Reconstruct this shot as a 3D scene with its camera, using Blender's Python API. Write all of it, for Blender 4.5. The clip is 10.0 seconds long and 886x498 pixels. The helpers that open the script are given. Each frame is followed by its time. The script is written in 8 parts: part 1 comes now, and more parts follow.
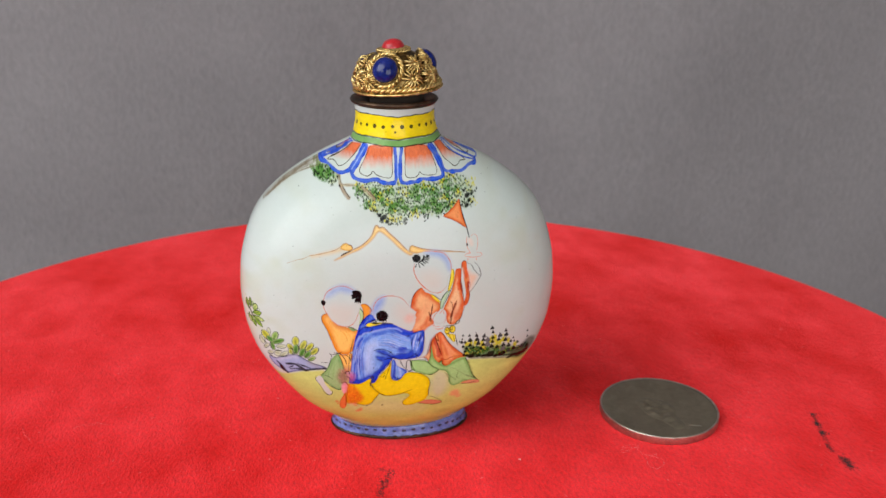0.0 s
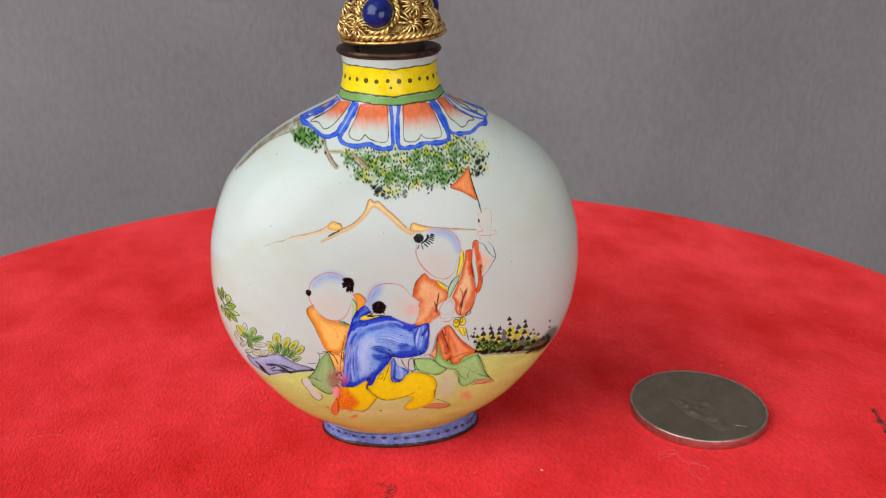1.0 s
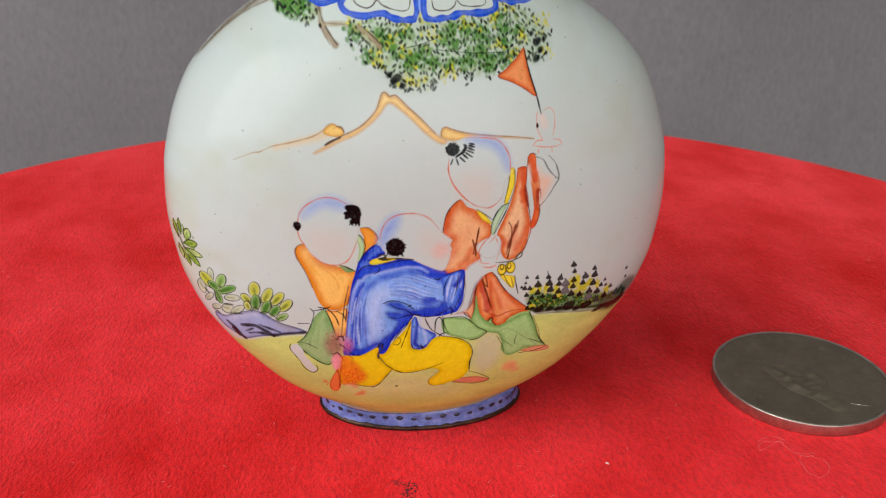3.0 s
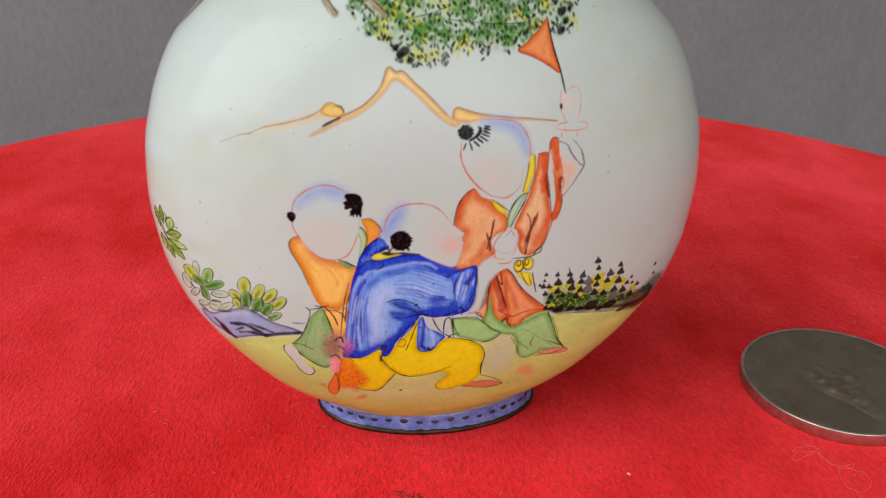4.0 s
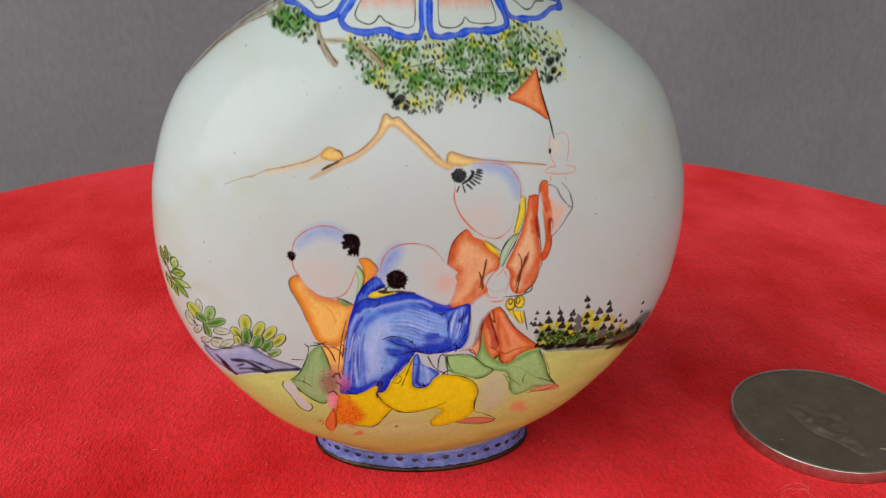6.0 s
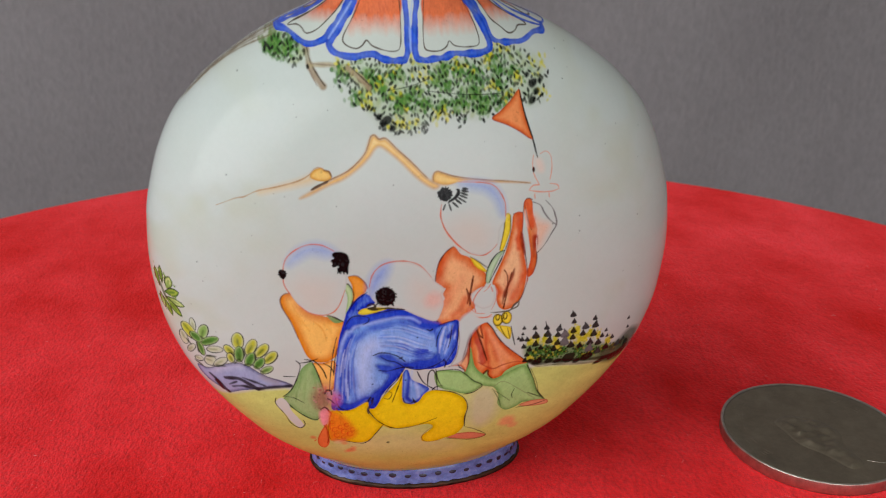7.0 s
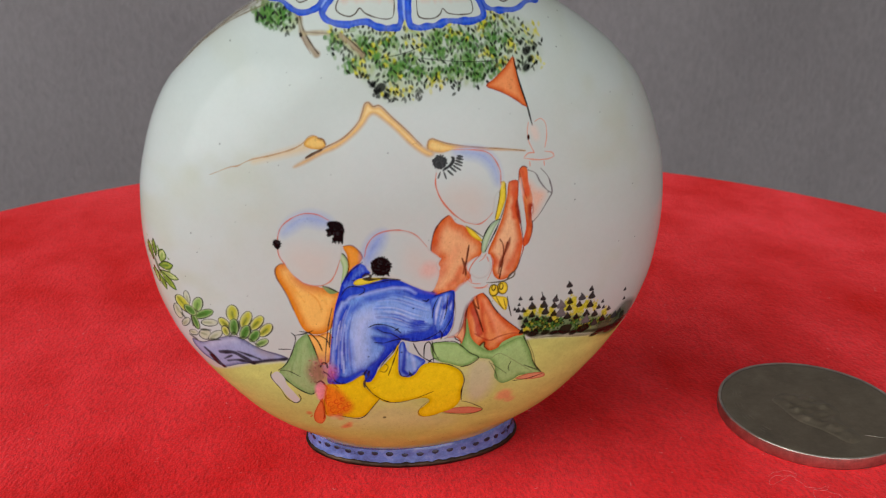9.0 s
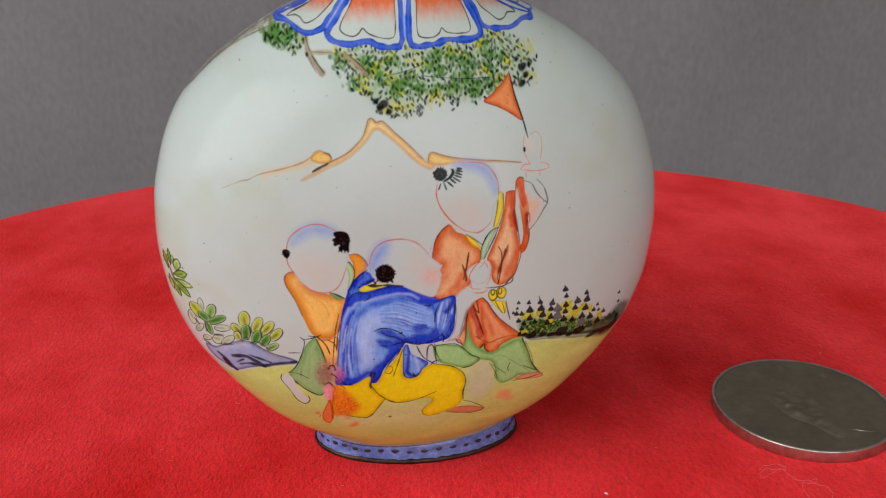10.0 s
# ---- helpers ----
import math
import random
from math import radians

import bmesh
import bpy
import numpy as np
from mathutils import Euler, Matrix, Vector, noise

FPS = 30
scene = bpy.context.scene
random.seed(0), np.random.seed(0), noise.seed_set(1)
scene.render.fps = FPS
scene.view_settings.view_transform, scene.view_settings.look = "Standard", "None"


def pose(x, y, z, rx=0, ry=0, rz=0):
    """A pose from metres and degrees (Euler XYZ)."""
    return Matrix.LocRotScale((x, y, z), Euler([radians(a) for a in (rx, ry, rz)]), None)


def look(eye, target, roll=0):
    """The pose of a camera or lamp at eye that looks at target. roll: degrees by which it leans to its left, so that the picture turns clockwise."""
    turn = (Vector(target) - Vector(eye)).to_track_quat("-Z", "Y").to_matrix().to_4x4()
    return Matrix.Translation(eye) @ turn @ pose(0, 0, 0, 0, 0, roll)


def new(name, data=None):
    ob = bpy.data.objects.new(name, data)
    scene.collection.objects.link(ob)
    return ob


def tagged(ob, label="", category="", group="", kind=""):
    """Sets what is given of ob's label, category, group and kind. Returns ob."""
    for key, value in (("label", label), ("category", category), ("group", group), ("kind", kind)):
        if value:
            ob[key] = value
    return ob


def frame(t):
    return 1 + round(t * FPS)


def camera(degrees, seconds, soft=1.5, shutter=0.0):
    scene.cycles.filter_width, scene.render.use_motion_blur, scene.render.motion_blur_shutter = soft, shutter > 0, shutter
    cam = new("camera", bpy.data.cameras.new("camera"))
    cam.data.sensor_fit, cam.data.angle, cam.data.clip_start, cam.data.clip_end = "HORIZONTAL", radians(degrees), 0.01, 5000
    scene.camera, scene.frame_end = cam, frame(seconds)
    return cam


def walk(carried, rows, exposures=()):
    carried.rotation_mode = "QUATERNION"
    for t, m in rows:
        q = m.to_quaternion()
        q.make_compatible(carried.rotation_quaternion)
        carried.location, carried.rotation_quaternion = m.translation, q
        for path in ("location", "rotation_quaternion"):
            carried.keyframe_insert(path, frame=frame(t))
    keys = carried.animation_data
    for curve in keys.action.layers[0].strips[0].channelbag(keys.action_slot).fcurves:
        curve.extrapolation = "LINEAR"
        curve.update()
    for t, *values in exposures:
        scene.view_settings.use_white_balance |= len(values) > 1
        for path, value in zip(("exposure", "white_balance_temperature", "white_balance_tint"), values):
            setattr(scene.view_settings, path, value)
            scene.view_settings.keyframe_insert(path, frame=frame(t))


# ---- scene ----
# camera: seconds, place, then yaw, pitch and lean to the right in degrees
cam = camera(53.66, 10.0, 1.05)
ROWS = [
    (0.0, -0.01499, -0.16420, 0.10278, -8.570, -20.466, -0.527),
    (0.5, -0.01467, -0.15541, 0.09894, -8.507, -20.659, -0.003),
    (1.0, -0.01297, -0.14032, 0.09327, -8.774, -21.695, 0.276),
    (1.5, -0.01199, -0.12947, 0.08683, -9.270, -22.034, 0.356),
    (2.0, -0.01249, -0.12038, 0.08288, -9.316, -22.873, 0.271),
    (2.5, -0.01320, -0.11415, 0.08039, -9.461, -23.801, 0.170),
    (3.0, -0.01178, -0.10553, 0.07576, -8.402, -25.060, 0.092),
    (3.2, -0.01199, -0.10232, 0.07522, -8.362, -25.480, -0.075),
    (4.3, -0.01061, -0.09533, 0.07282, -7.887, -26.810, -0.236),
    (4.5, -0.01059, -0.09603, 0.07275, -7.819, -26.638, -0.171),
    (5.0, -0.01076, -0.09610, 0.07258, -7.894, -26.230, -0.260),
    (5.5, -0.01119, -0.09748, 0.07326, -8.073, -25.103, -0.316),
    (5.7, -0.01105, -0.09848, 0.07357, -7.970, -24.303, -0.452),
    (6.8, -0.01055, -0.10069, 0.07456, -8.454, -22.593, 0.040),
    (7.0, -0.00985, -0.10163, 0.07418, -8.048, -22.034, 0.222),
    (7.5, -0.01042, -0.10203, 0.07470, -8.201, -21.624, 0.237),
    (8.0, -0.01051, -0.10230, 0.07457, -8.270, -21.381, 0.234),
    (8.5, -0.01075, -0.10282, 0.07442, -8.131, -21.446, 0.340),
    (9.0, -0.01001, -0.10273, 0.07040, -8.363, -21.614, 0.588),
    (9.5, -0.01048, -0.10388, 0.07056, -8.085, -22.112, 0.843),
    (10.0, -0.01023, -0.10647, 0.07345, -8.088, -21.986, 1.204),
]
walk(cam, [(t, pose(x, y, z, 90 + pitch, 0, yaw) @ pose(0, 0, 0, 0, 0, -lean)) for t, x, y, z, yaw, pitch, lean in ROWS],
     exposures=[(0.0, -0.06), (2.5, -0.19), (4.5, -0.27), (7.0, -0.42), (10.0, -0.45)])
cam.data.dof.use_dof, cam.data.dof.focus_distance, cam.data.dof.aperture_fstop = True, 0.114, 66.0


# light: a grey day through the side window, what the walls send back, added fills
world = bpy.data.worlds.new("sky")
scene.world = world
world.use_nodes = True
sky = world.node_tree.nodes.new("ShaderNodeTexSky")
sky.sky_type, sky.sun_disc, sky.sun_elevation, sky.sun_rotation = "NISHITA", False, radians(40), radians(250)
world.node_tree.links.new(sky.outputs[0], world.node_tree.nodes["Background"].inputs[0])
world.node_tree.nodes["Background"].inputs[1].default_value = 0.1


def area_lamp(name, eye, target, width, height, watts, colour):
    data = bpy.data.lights.new(name, "AREA")
    data.shape, data.size, data.size_y, data.energy, data.color = "RECTANGLE", width, height, watts, colour
    ob = new(name, data)
    ob.matrix_world = look(eye, target)
    return ob


area_lamp("window_daylight", (-1.02, -0.60, 0.80), (0.0, 0.0, 0.05), 1.25, 1.1, 23.3, (0.95, 0.98, 1.0))
# unseen fill behind the viewer, set right to brighten the bottle's right side
area_lamp("south_window_fill", (0.22, -2.36, 0.40), (0.0, 0.0, 0.1), 1.5, 1.5, 31, (0.96, 0.985, 1.0))
# added fill from above, no lamp hangs there
area_lamp("top_fill_light", (-0.6, -0.4, 1.70), (-0.2, 0.0, 0), 0.7, 0.7, 1.5, (1.0, 0.98, 0.95))



# materials
def srgb(r, g, b):
    def lin(c):
        c /= 255
        return c / 12.92 if c <= 0.04045 else ((c + 0.055) / 1.055) ** 2.4
    return lin(r), lin(g), lin(b)


def material(name, colour, rough=0.5, metal=0.0, sheen=0.0, coat=0.0):
    m = bpy.data.materials.new(name)
    m.use_nodes = True
    b = m.node_tree.nodes["Principled BSDF"]
    b.inputs["Base Color"].default_value = (*colour, 1)
    b.inputs["Roughness"].default_value = rough
    b.inputs["Metallic"].default_value = metal
    b.inputs["Coat Weight"].default_value = coat
    b.inputs["Sheen Weight"].default_value = sheen
    return m


def node(m, kind, **values):
    n = m.node_tree.nodes.new(kind)
    for key, value in values.items():
        n.inputs[key].default_value = value
    return n


def link(m, a, b):
    m.node_tree.links.new(a, b)


def bsdf(m):
    return m.node_tree.nodes["Principled BSDF"]


def noise_of(m, scale, detail=4.0, rough=0.6, stretch=(1, 1, 1), turn=0):
    co = m.node_tree.nodes.new("ShaderNodeTexCoord")
    mp = node(m, "ShaderNodeMapping")
    mp.inputs["Scale"].default_value = stretch
    mp.inputs["Rotation"].default_value = (0, 0, radians(turn))
    link(m, co.outputs["Object"], mp.inputs["Vector"])
    n = node(m, "ShaderNodeTexNoise", Scale=scale, Detail=detail, Roughness=rough)
    link(m, mp.outputs[0], n.inputs["Vector"])
    return n.outputs["Fac"]


def ramp_of(m, fac, stops):
    r = m.node_tree.nodes.new("ShaderNodeValToRGB")
    r.color_ramp.elements[0].position, r.color_ramp.elements[0].color = stops[0][0], (*stops[0][1], 1)
    r.color_ramp.elements[1].position, r.color_ramp.elements[1].color = stops[-1][0], (*stops[-1][1], 1)
    for at, c in stops[1:-1]:
        r.color_ramp.elements.new(at).color = (*c, 1)
    link(m, fac, r.inputs["Fac"])
    return r.outputs["Color"]


def mixed(m, fac, a, b, kind="MIX"):
    x = m.node_tree.nodes.new("ShaderNodeMix")
    x.data_type, x.blend_type = "RGBA", kind
    for value, socket in ((fac, x.inputs[0]), (a, x.inputs[6]), (b, x.inputs[7])):
        if hasattr(value, "is_linked"):
            link(m, value, socket)
        else:
            socket.default_value = value if isinstance(value, float) else (*value, 1)
    return x.outputs[2]


def bump(m, height, strength, distance, before=None):
    b = node(m, "ShaderNodeBump", Strength=strength, Distance=distance)
    link(m, height, b.inputs["Height"])
    if before is not None:
        link(m, before, b.inputs["Normal"])
    link(m, b.outputs[0], bsdf(m).inputs["Normal"])
    return b.outputs[0]


def rough_by(m, fac, low, high):
    r = node(m, "ShaderNodeMapRange")
    r.inputs["To Min"].default_value, r.inputs["To Max"].default_value = low, high
    link(m, fac, r.inputs["Value"])
    link(m, r.outputs[0], bsdf(m).inputs["Roughness"])


wall_grey = material("grey_felt", (0.2, 0.198, 0.202), 0.95)
fuzz = noise_of(wall_grey, 330, 5, 0.7, (1, 1, 0.55))
link(wall_grey, mixed(wall_grey, 0.36, ramp_of(wall_grey, noise_of(wall_grey, 9, 5, 0.6), [(0.3, (0.178, 0.160, 0.165)), (0.7, (0.230, 0.207, 0.212))]),
                      ramp_of(wall_grey, fuzz, [(0.3, (0.140, 0.127, 0.130)), (0.7, (0.270, 0.245, 0.249))])), bsdf(wall_grey).inputs["Base Color"])
bump(wall_grey, fuzz, 0.5, 0.002)

plaster = material("pale_room_plaster", (0.62, 0.61, 0.58), 0.85)
link(plaster, ramp_of(plaster, noise_of(plaster, 6, 5), [(0.3, (0.58, 0.57, 0.54)), (0.7, (0.65, 0.64, 0.61))]), bsdf(plaster).inputs["Base Color"])
# darker copy of the plaster, its tone sets the bounce from the unseen side
dim_plaster = material("dim_plaster", (0.4, 0.39, 0.38), 0.85)
link(dim_plaster, ramp_of(dim_plaster, noise_of(dim_plaster, 6, 5), [(0.3, (0.37, 0.36, 0.35)), (0.7, (0.43, 0.42, 0.41))]), bsdf(dim_plaster).inputs["Base Color"])
floor_wood = material("brown_floor", (0.2, 0.13, 0.08), 0.5)
link(floor_wood, ramp_of(floor_wood, noise_of(floor_wood, 5, 6, 0.6, (1, 8, 1)), [(0.3, (0.14, 0.09, 0.05)), (0.7, (0.24, 0.16, 0.1))]), bsdf(floor_wood).inputs["Base Color"])

velvet = material("red_velvet", (0.72, 0.016, 0.02), 0.9, sheen=1.0)
bsdf(velvet).inputs["Sheen Roughness"].default_value = 0.62
bsdf(velvet).inputs["Specular IOR Level"].default_value = 0.04
pile = noise_of(velvet, 2600, 2, 0.6, (1, 1, 1))
tuft = noise_of(velvet, 1700, 3, 0.75, (1, 0.4, 1), 35)
nap = noise_of(velvet, 70, 5, 0.58, (1, 0.7, 1), 20)
brushed = noise_of(velvet, 22, 3, 0.55)
tips = node(velvet, "ShaderNodeTexVoronoi", Scale=2300.0, Randomness=1.0)
link(velvet, velvet.node_tree.nodes.new("ShaderNodeTexCoord").outputs["Object"], tips.inputs["Vector"])
# where the pile leans towards the light it is pale and pinkish, elsewhere deep red
patch = mixed(velvet, 0.4, ramp_of(velvet, nap, [(0.36, (0, 0, 0)), (0.64, (1, 1, 1))]), ramp_of(velvet, brushed, [(0.38, (0, 0, 0)), (0.6, (1, 1, 1))]))
cloth = mixed(velvet, patch, (0.59, 0.005, 0.005), (0.96, 0.015, 0.019))
fibre_tone = mixed(velvet, 0.55, ramp_of(velvet, pile, [(0.36, (0.78, 0.78, 0.78)), (0.62, (1.16, 1.2, 1.2))]), ramp_of(velvet, tuft, [(0.37, (0.6, 0.53, 0.53)), (0.5, (1.0, 1.0, 1.0)), (0.64, (1.2, 1.85, 1.85))]))
link(velvet, mixed(velvet, 1.0, cloth, fibre_tone, "MULTIPLY"), bsdf(velvet).inputs["Base Color"])
link(velvet, ramp_of(velvet, patch, [(0.0, (0.72, 0.05, 0.045)), (1.0, (1.0, 0.13, 0.145))]), bsdf(velvet).inputs["Sheen Tint"])
bump(velvet, tips.outputs["Distance"], 0.4, 0.0003, bump(velvet, tuft, 0.6, 0.0008, bump(velvet, nap, 0.22, 0.0015)))
soot = material("black_soot", (0.03, 0.013, 0.012), 0.95)
lint = material("pale_lint", (0.78, 0.26, 0.25), 0.9)
crumb_white = material("white_crumb", (0.8, 0.74, 0.66), 0.8)

enamel = material("painted_enamel", (0.7, 0.72, 0.69), 0.3)
tint = enamel.node_tree.nodes.new("ShaderNodeAttribute")
tint.attribute_name = "paint"
link(enamel, tint.outputs["Color"], bsdf(enamel).inputs["Base Color"])

bump(enamel, noise_of(enamel, 900, 2, 0.5), 0.05, 0.0002, bump(enamel, noise_of(enamel, 120, 2, 0.5), 0.06, 0.001))
rough_by(enamel, noise_of(enamel, 60, 4), 0.12, 0.2)
bsdf(enamel).inputs["Specular IOR Level"].default_value = 0.155
foot_enamel = material("blue_foot_enamel", (0.25, 0.32, 0.62), 0.16)
link(foot_enamel, ramp_of(foot_enamel, noise_of(foot_enamel, 420, 6, 0.75, (1, 1, 1.6)), [(0.28, (0.02, 0.022, 0.05)), (0.37, (0.08, 0.11, 0.27)), (0.52, (0.12, 0.18, 0.46)), (0.72, (0.26, 0.31, 0.54))]), bsdf(foot_enamel).inputs["Base Color"])
black_enamel = material("black_enamel", (0.012, 0.012, 0.03), 0.3)
bronze = material("dark_bronze", (0.10, 0.06, 0.035), 0.45, 0.85)
link(bronze, ramp_of(bronze, noise_of(bronze, 400, 5, 0.7), [(0.35, (0.022, 0.014, 0.010)), (0.7, (0.11, 0.066, 0.04))]), bsdf(bronze).inputs["Base Color"])
rough_by(bronze, noise_of(bronze, 250, 4), 0.35, 0.6)
gold = material("gilt_metal", (0.72, 0.45, 0.12), 0.34, 1.0)
link(gold, ramp_of(gold, noise_of(gold, 700, 5, 0.7), [(0.34, (0.15, 0.085, 0.022)), (0.5, (0.66, 0.46, 0.165)), (0.72, (0.92, 0.74, 0.37))]), bsdf(gold).inputs["Base Color"])
rough_by(gold, noise_of(gold, 500, 4), 0.32, 0.55)
# darker copy of the gilt, the shade of recesses behind the filigree put into colour
recess_gilt = material("recess_gilt", (0.4, 0.26, 0.09), 0.5, 1.0)
link(recess_gilt, ramp_of(recess_gilt, noise_of(recess_gilt, 420, 5, 0.7), [(0.40, (0.035, 0.020, 0.008)), (0.56, (0.22, 0.13, 0.04)), (0.76, (0.68, 0.48, 0.2))]), bsdf(recess_gilt).inputs["Base Color"])
rough_by(recess_gilt, noise_of(recess_gilt, 600, 4), 0.4, 0.65)
lapis = material("dark_blue_stone", (0.004, 0.008, 0.075), 0.12)
bsdf(lapis).inputs["Specular IOR Level"].default_value = 0.3
link(lapis, ramp_of(lapis, noise_of(lapis, 500, 5, 0.7), [(0.3, (0.002, 0.004, 0.045)), (0.7, (0.008, 0.018, 0.16))]), bsdf(lapis).inputs["Base Color"])
coral = material("red_coral", (0.55, 0.02, 0.025), 0.32)
link(coral, ramp_of(coral, noise_of(coral, 600, 4), [(0.3, (0.27, 0.005, 0.009)), (0.7, (0.46, 0.014, 0.02))]), bsdf(coral).inputs["Base Color"])
nickel = material("worn_nickel", (0.2, 0.185, 0.16), 0.42, 1.0)
link(nickel, ramp_of(nickel, noise_of(nickel, 300, 6, 0.7), [(0.3, (0.25, 0.215, 0.155)), (0.7, (0.38, 0.33, 0.24))]), bsdf(nickel).inputs["Base Color"])
rough_by(nickel, noise_of(nickel, 450, 5, 0.7), 0.36, 0.56)
bump(nickel, noise_of(nickel, 1500, 4, 0.6), 0.12, 0.0002)
# paler nickel: the reeded edge's whitish highlights are put into its colour
bright_nickel = material("glint_nickel", (0.6, 0.56, 0.5), 0.4, 1.0)
link(bright_nickel, ramp_of(bright_nickel, noise_of(bright_nickel, 500, 5, 0.7), [(0.3, (0.38, 0.345, 0.30)), (0.7, (0.70, 0.65, 0.57))]), bsdf(bright_nickel).inputs["Base Color"])
cork = material("cork", (0.022, 0.013, 0.008), 0.9)



# building blocks
def part(name, bm, mat, parent=None, label="", smooth=True):
    me = bpy.data.meshes.new(name)
    bm.to_mesh(me)
    bm.free()
    me.materials.append(mat)
    if smooth:
        me.shade_smooth()
    ob = new(name, me)
    ob.parent = parent
    return tagged(ob, label)


def thing(name, at, label, category, group="", kind="", turn=0):
    ob = new(name)
    ob.matrix_world = pose(*at, 0, 0, turn)
    return tagged(ob, label, category, group, kind)


def box(lo, hi, bevel=0.0):
    bm = bmesh.new()
    bmesh.ops.create_cube(bm, size=1)
    for v in bm.verts:
        v.co = [(a + b) / 2 + c * (b - a) for a, b, c in zip(lo, hi, v.co)]
    if bevel:
        bmesh.ops.bevel(bm, geom=bm.edges[:], offset=bevel, segments=2, profile=0.5, affect="EDGES")
    return bm


def moved(bm, m):
    bmesh.ops.transform(bm, matrix=m, verts=bm.verts[:])
    return bm


def lathe(profile, steps=96, ex=1.0, ey=1.0, bm=None):
    """A turned form from (radius, height) pairs; ex, ey stretch it to an oval."""
    bm = bm or bmesh.new()
    rings = []
    for r, z in profile:
        if r < 1e-7:
            rings.append([bm.verts.new((0, 0, z))])
        else:
            rings.append([bm.verts.new((r * ex * math.cos(a), r * ey * math.sin(a), z))
                          for a in (2 * math.pi * i / steps for i in range(steps))])
    for low, high in zip(rings, rings[1:]):
        for i in range(steps):
            j = (i + 1) % steps
            face = ([low[i], low[j], high[j], high[i]] if len(low) > 1 and len(high) > 1 else
                    [low[0], high[j], high[i]] if len(high) > 1 else [low[i], low[j], high[0]])
            bm.faces.new(face)
    return bm


def tube(points, radius, sides=6, closed=False, bm=None, taper=0.0):
    """A round wire along points."""
    bm = bm or bmesh.new()
    pts = [Vector(p) for p in points]
    n = len(pts)
    rings = []
    side = None
    for i, p in enumerate(pts):
        d = (pts[(i + 1) % n] - pts[i - 1]) if closed or 0 < i < n - 1 else (pts[1] - pts[0] if i == 0 else pts[-1] - pts[-2])
        d.normalize()
        side = (d.cross(Vector((0.3, 0.2, 1))) if side is None else side - d * side.dot(d)).normalized()
        up = d.cross(side)
        r = radius * (1 - taper * i / max(1, n - 1))
        rings.append([bm.verts.new(p + (side * math.cos(a) + up * math.sin(a)) * r) for a in (2 * math.pi * k / sides for k in range(sides))])
    for i in range(n if closed else n - 1):
        a, b = rings[i], rings[(i + 1) % n]
        shift = min(range(sides), key=lambda s: (a[0].co - b[s].co).length) if i == n - 1 else 0
        for k in range(sides):
            bm.faces.new([a[k], a[(k + 1) % sides], b[(k + 1 + shift) % sides], b[(k + shift) % sides]])
    if not closed:
        bm.faces.new(rings[0][::-1])
        bm.faces.new(rings[-1])
    return bm


# the room: only the grey wall behind the table is seen, the rest closes it
X0, X1, Y0, Y1, Z0, Z1 = -1.05, 1.5, -2.4, 0.40, -0.75, 1.8


def structure(name, bm, mat, label, category):
    ob = part(name, bm, mat, None, label, False)
    return tagged(ob, "", category, "", "structure")


structure("wall_north", box((X0, Y1 + 0.03, Z0), (X1, Y1 + 0.13, Z1)), plaster, "plain wall behind the grey cloth", "wall")


def hanging_cloth():
    """The grey cloth on the wall, with a few shallow diagonal folds."""
    bm = bmesh.new()
    nx, nz = 150, 110
    sides = []
    for thick in (0.0, 0.004):
        rows = []
        for k in range(nz + 1):
            z = Z0 + 0.02 + (Z1 - Z0 - 0.04) * k / nz
            row = []
            for i in range(nx + 1):
                x = X0 + 0.02 + (X1 - X0 - 0.04) * i / nx
                fold = 0.006 * math.exp(-((x - 0.28 - 0.55 * (z - 0.1)) / 0.07) ** 2) - 0.005 * math.exp(-((x - 0.10 - 0.5 * (z - 0.1)) / 0.06) ** 2)
                wave = 0.004 * noise.noise((x * 3, z * 2, 0.5)) + 0.0015 * noise.noise((x * 11, z * 7, 2.5))
                row.append(bm.verts.new((x, Y1 - fold - wave + thick, z)))
            rows.append(row)
        for low, high in zip(rows, rows[1:]):
            for i in range(nx):
                quad = [low[i], low[i + 1], high[i + 1], high[i]]
                bm.faces.new(quad[::-1] if thick else quad)
        sides.append(rows)
    front, back = sides
    for k in range(nz):
        for i, flip in ((0, False), (nx, True)):
            quad = [front[k][i], front[k + 1][i], back[k + 1][i], back[k][i]]
            bm.faces.new(quad[::-1] if flip else quad)
    return bm


tagged(part("backdrop", hanging_cloth(), wall_grey, None, "matt grey felt backdrop cloth behind the red table"), "", "backdrop", "", "structure")
# the unseen opening is cut to the width of the south fill
wall_south = structure("wall_south", box((X0, Y0 - 0.1, Z0), (X1, Y0, -0.38)), plaster, "unseen pale plastered wall with a wide window opening for the fill light", "wall")
for lo, hi in (((X0, Y0 - 0.1, -0.38), (-0.60, Y0, 1.28)), ((1.02, Y0 - 0.1, -0.38), (X1, Y0, 1.28)), ((X0, Y0 - 0.1, 1.28), (X1, Y0, Z1))):
    part("wall_section", box(lo, hi), plaster, wall_south, "", False)
structure("wall_east", box((X1, Y0 - 0.1, Z0), (X1 + 0.1, Y1 + 0.1, Z1)), dim_plaster, "unseen plastered side wall, its tone set for the light it bounces", "wall")
wall_west = structure("wall_west", box((X0 - 0.1, Y0 - 0.1, Z0), (X0, -1.30, Z1)), plaster, "pale plastered wall with the window", "wall")
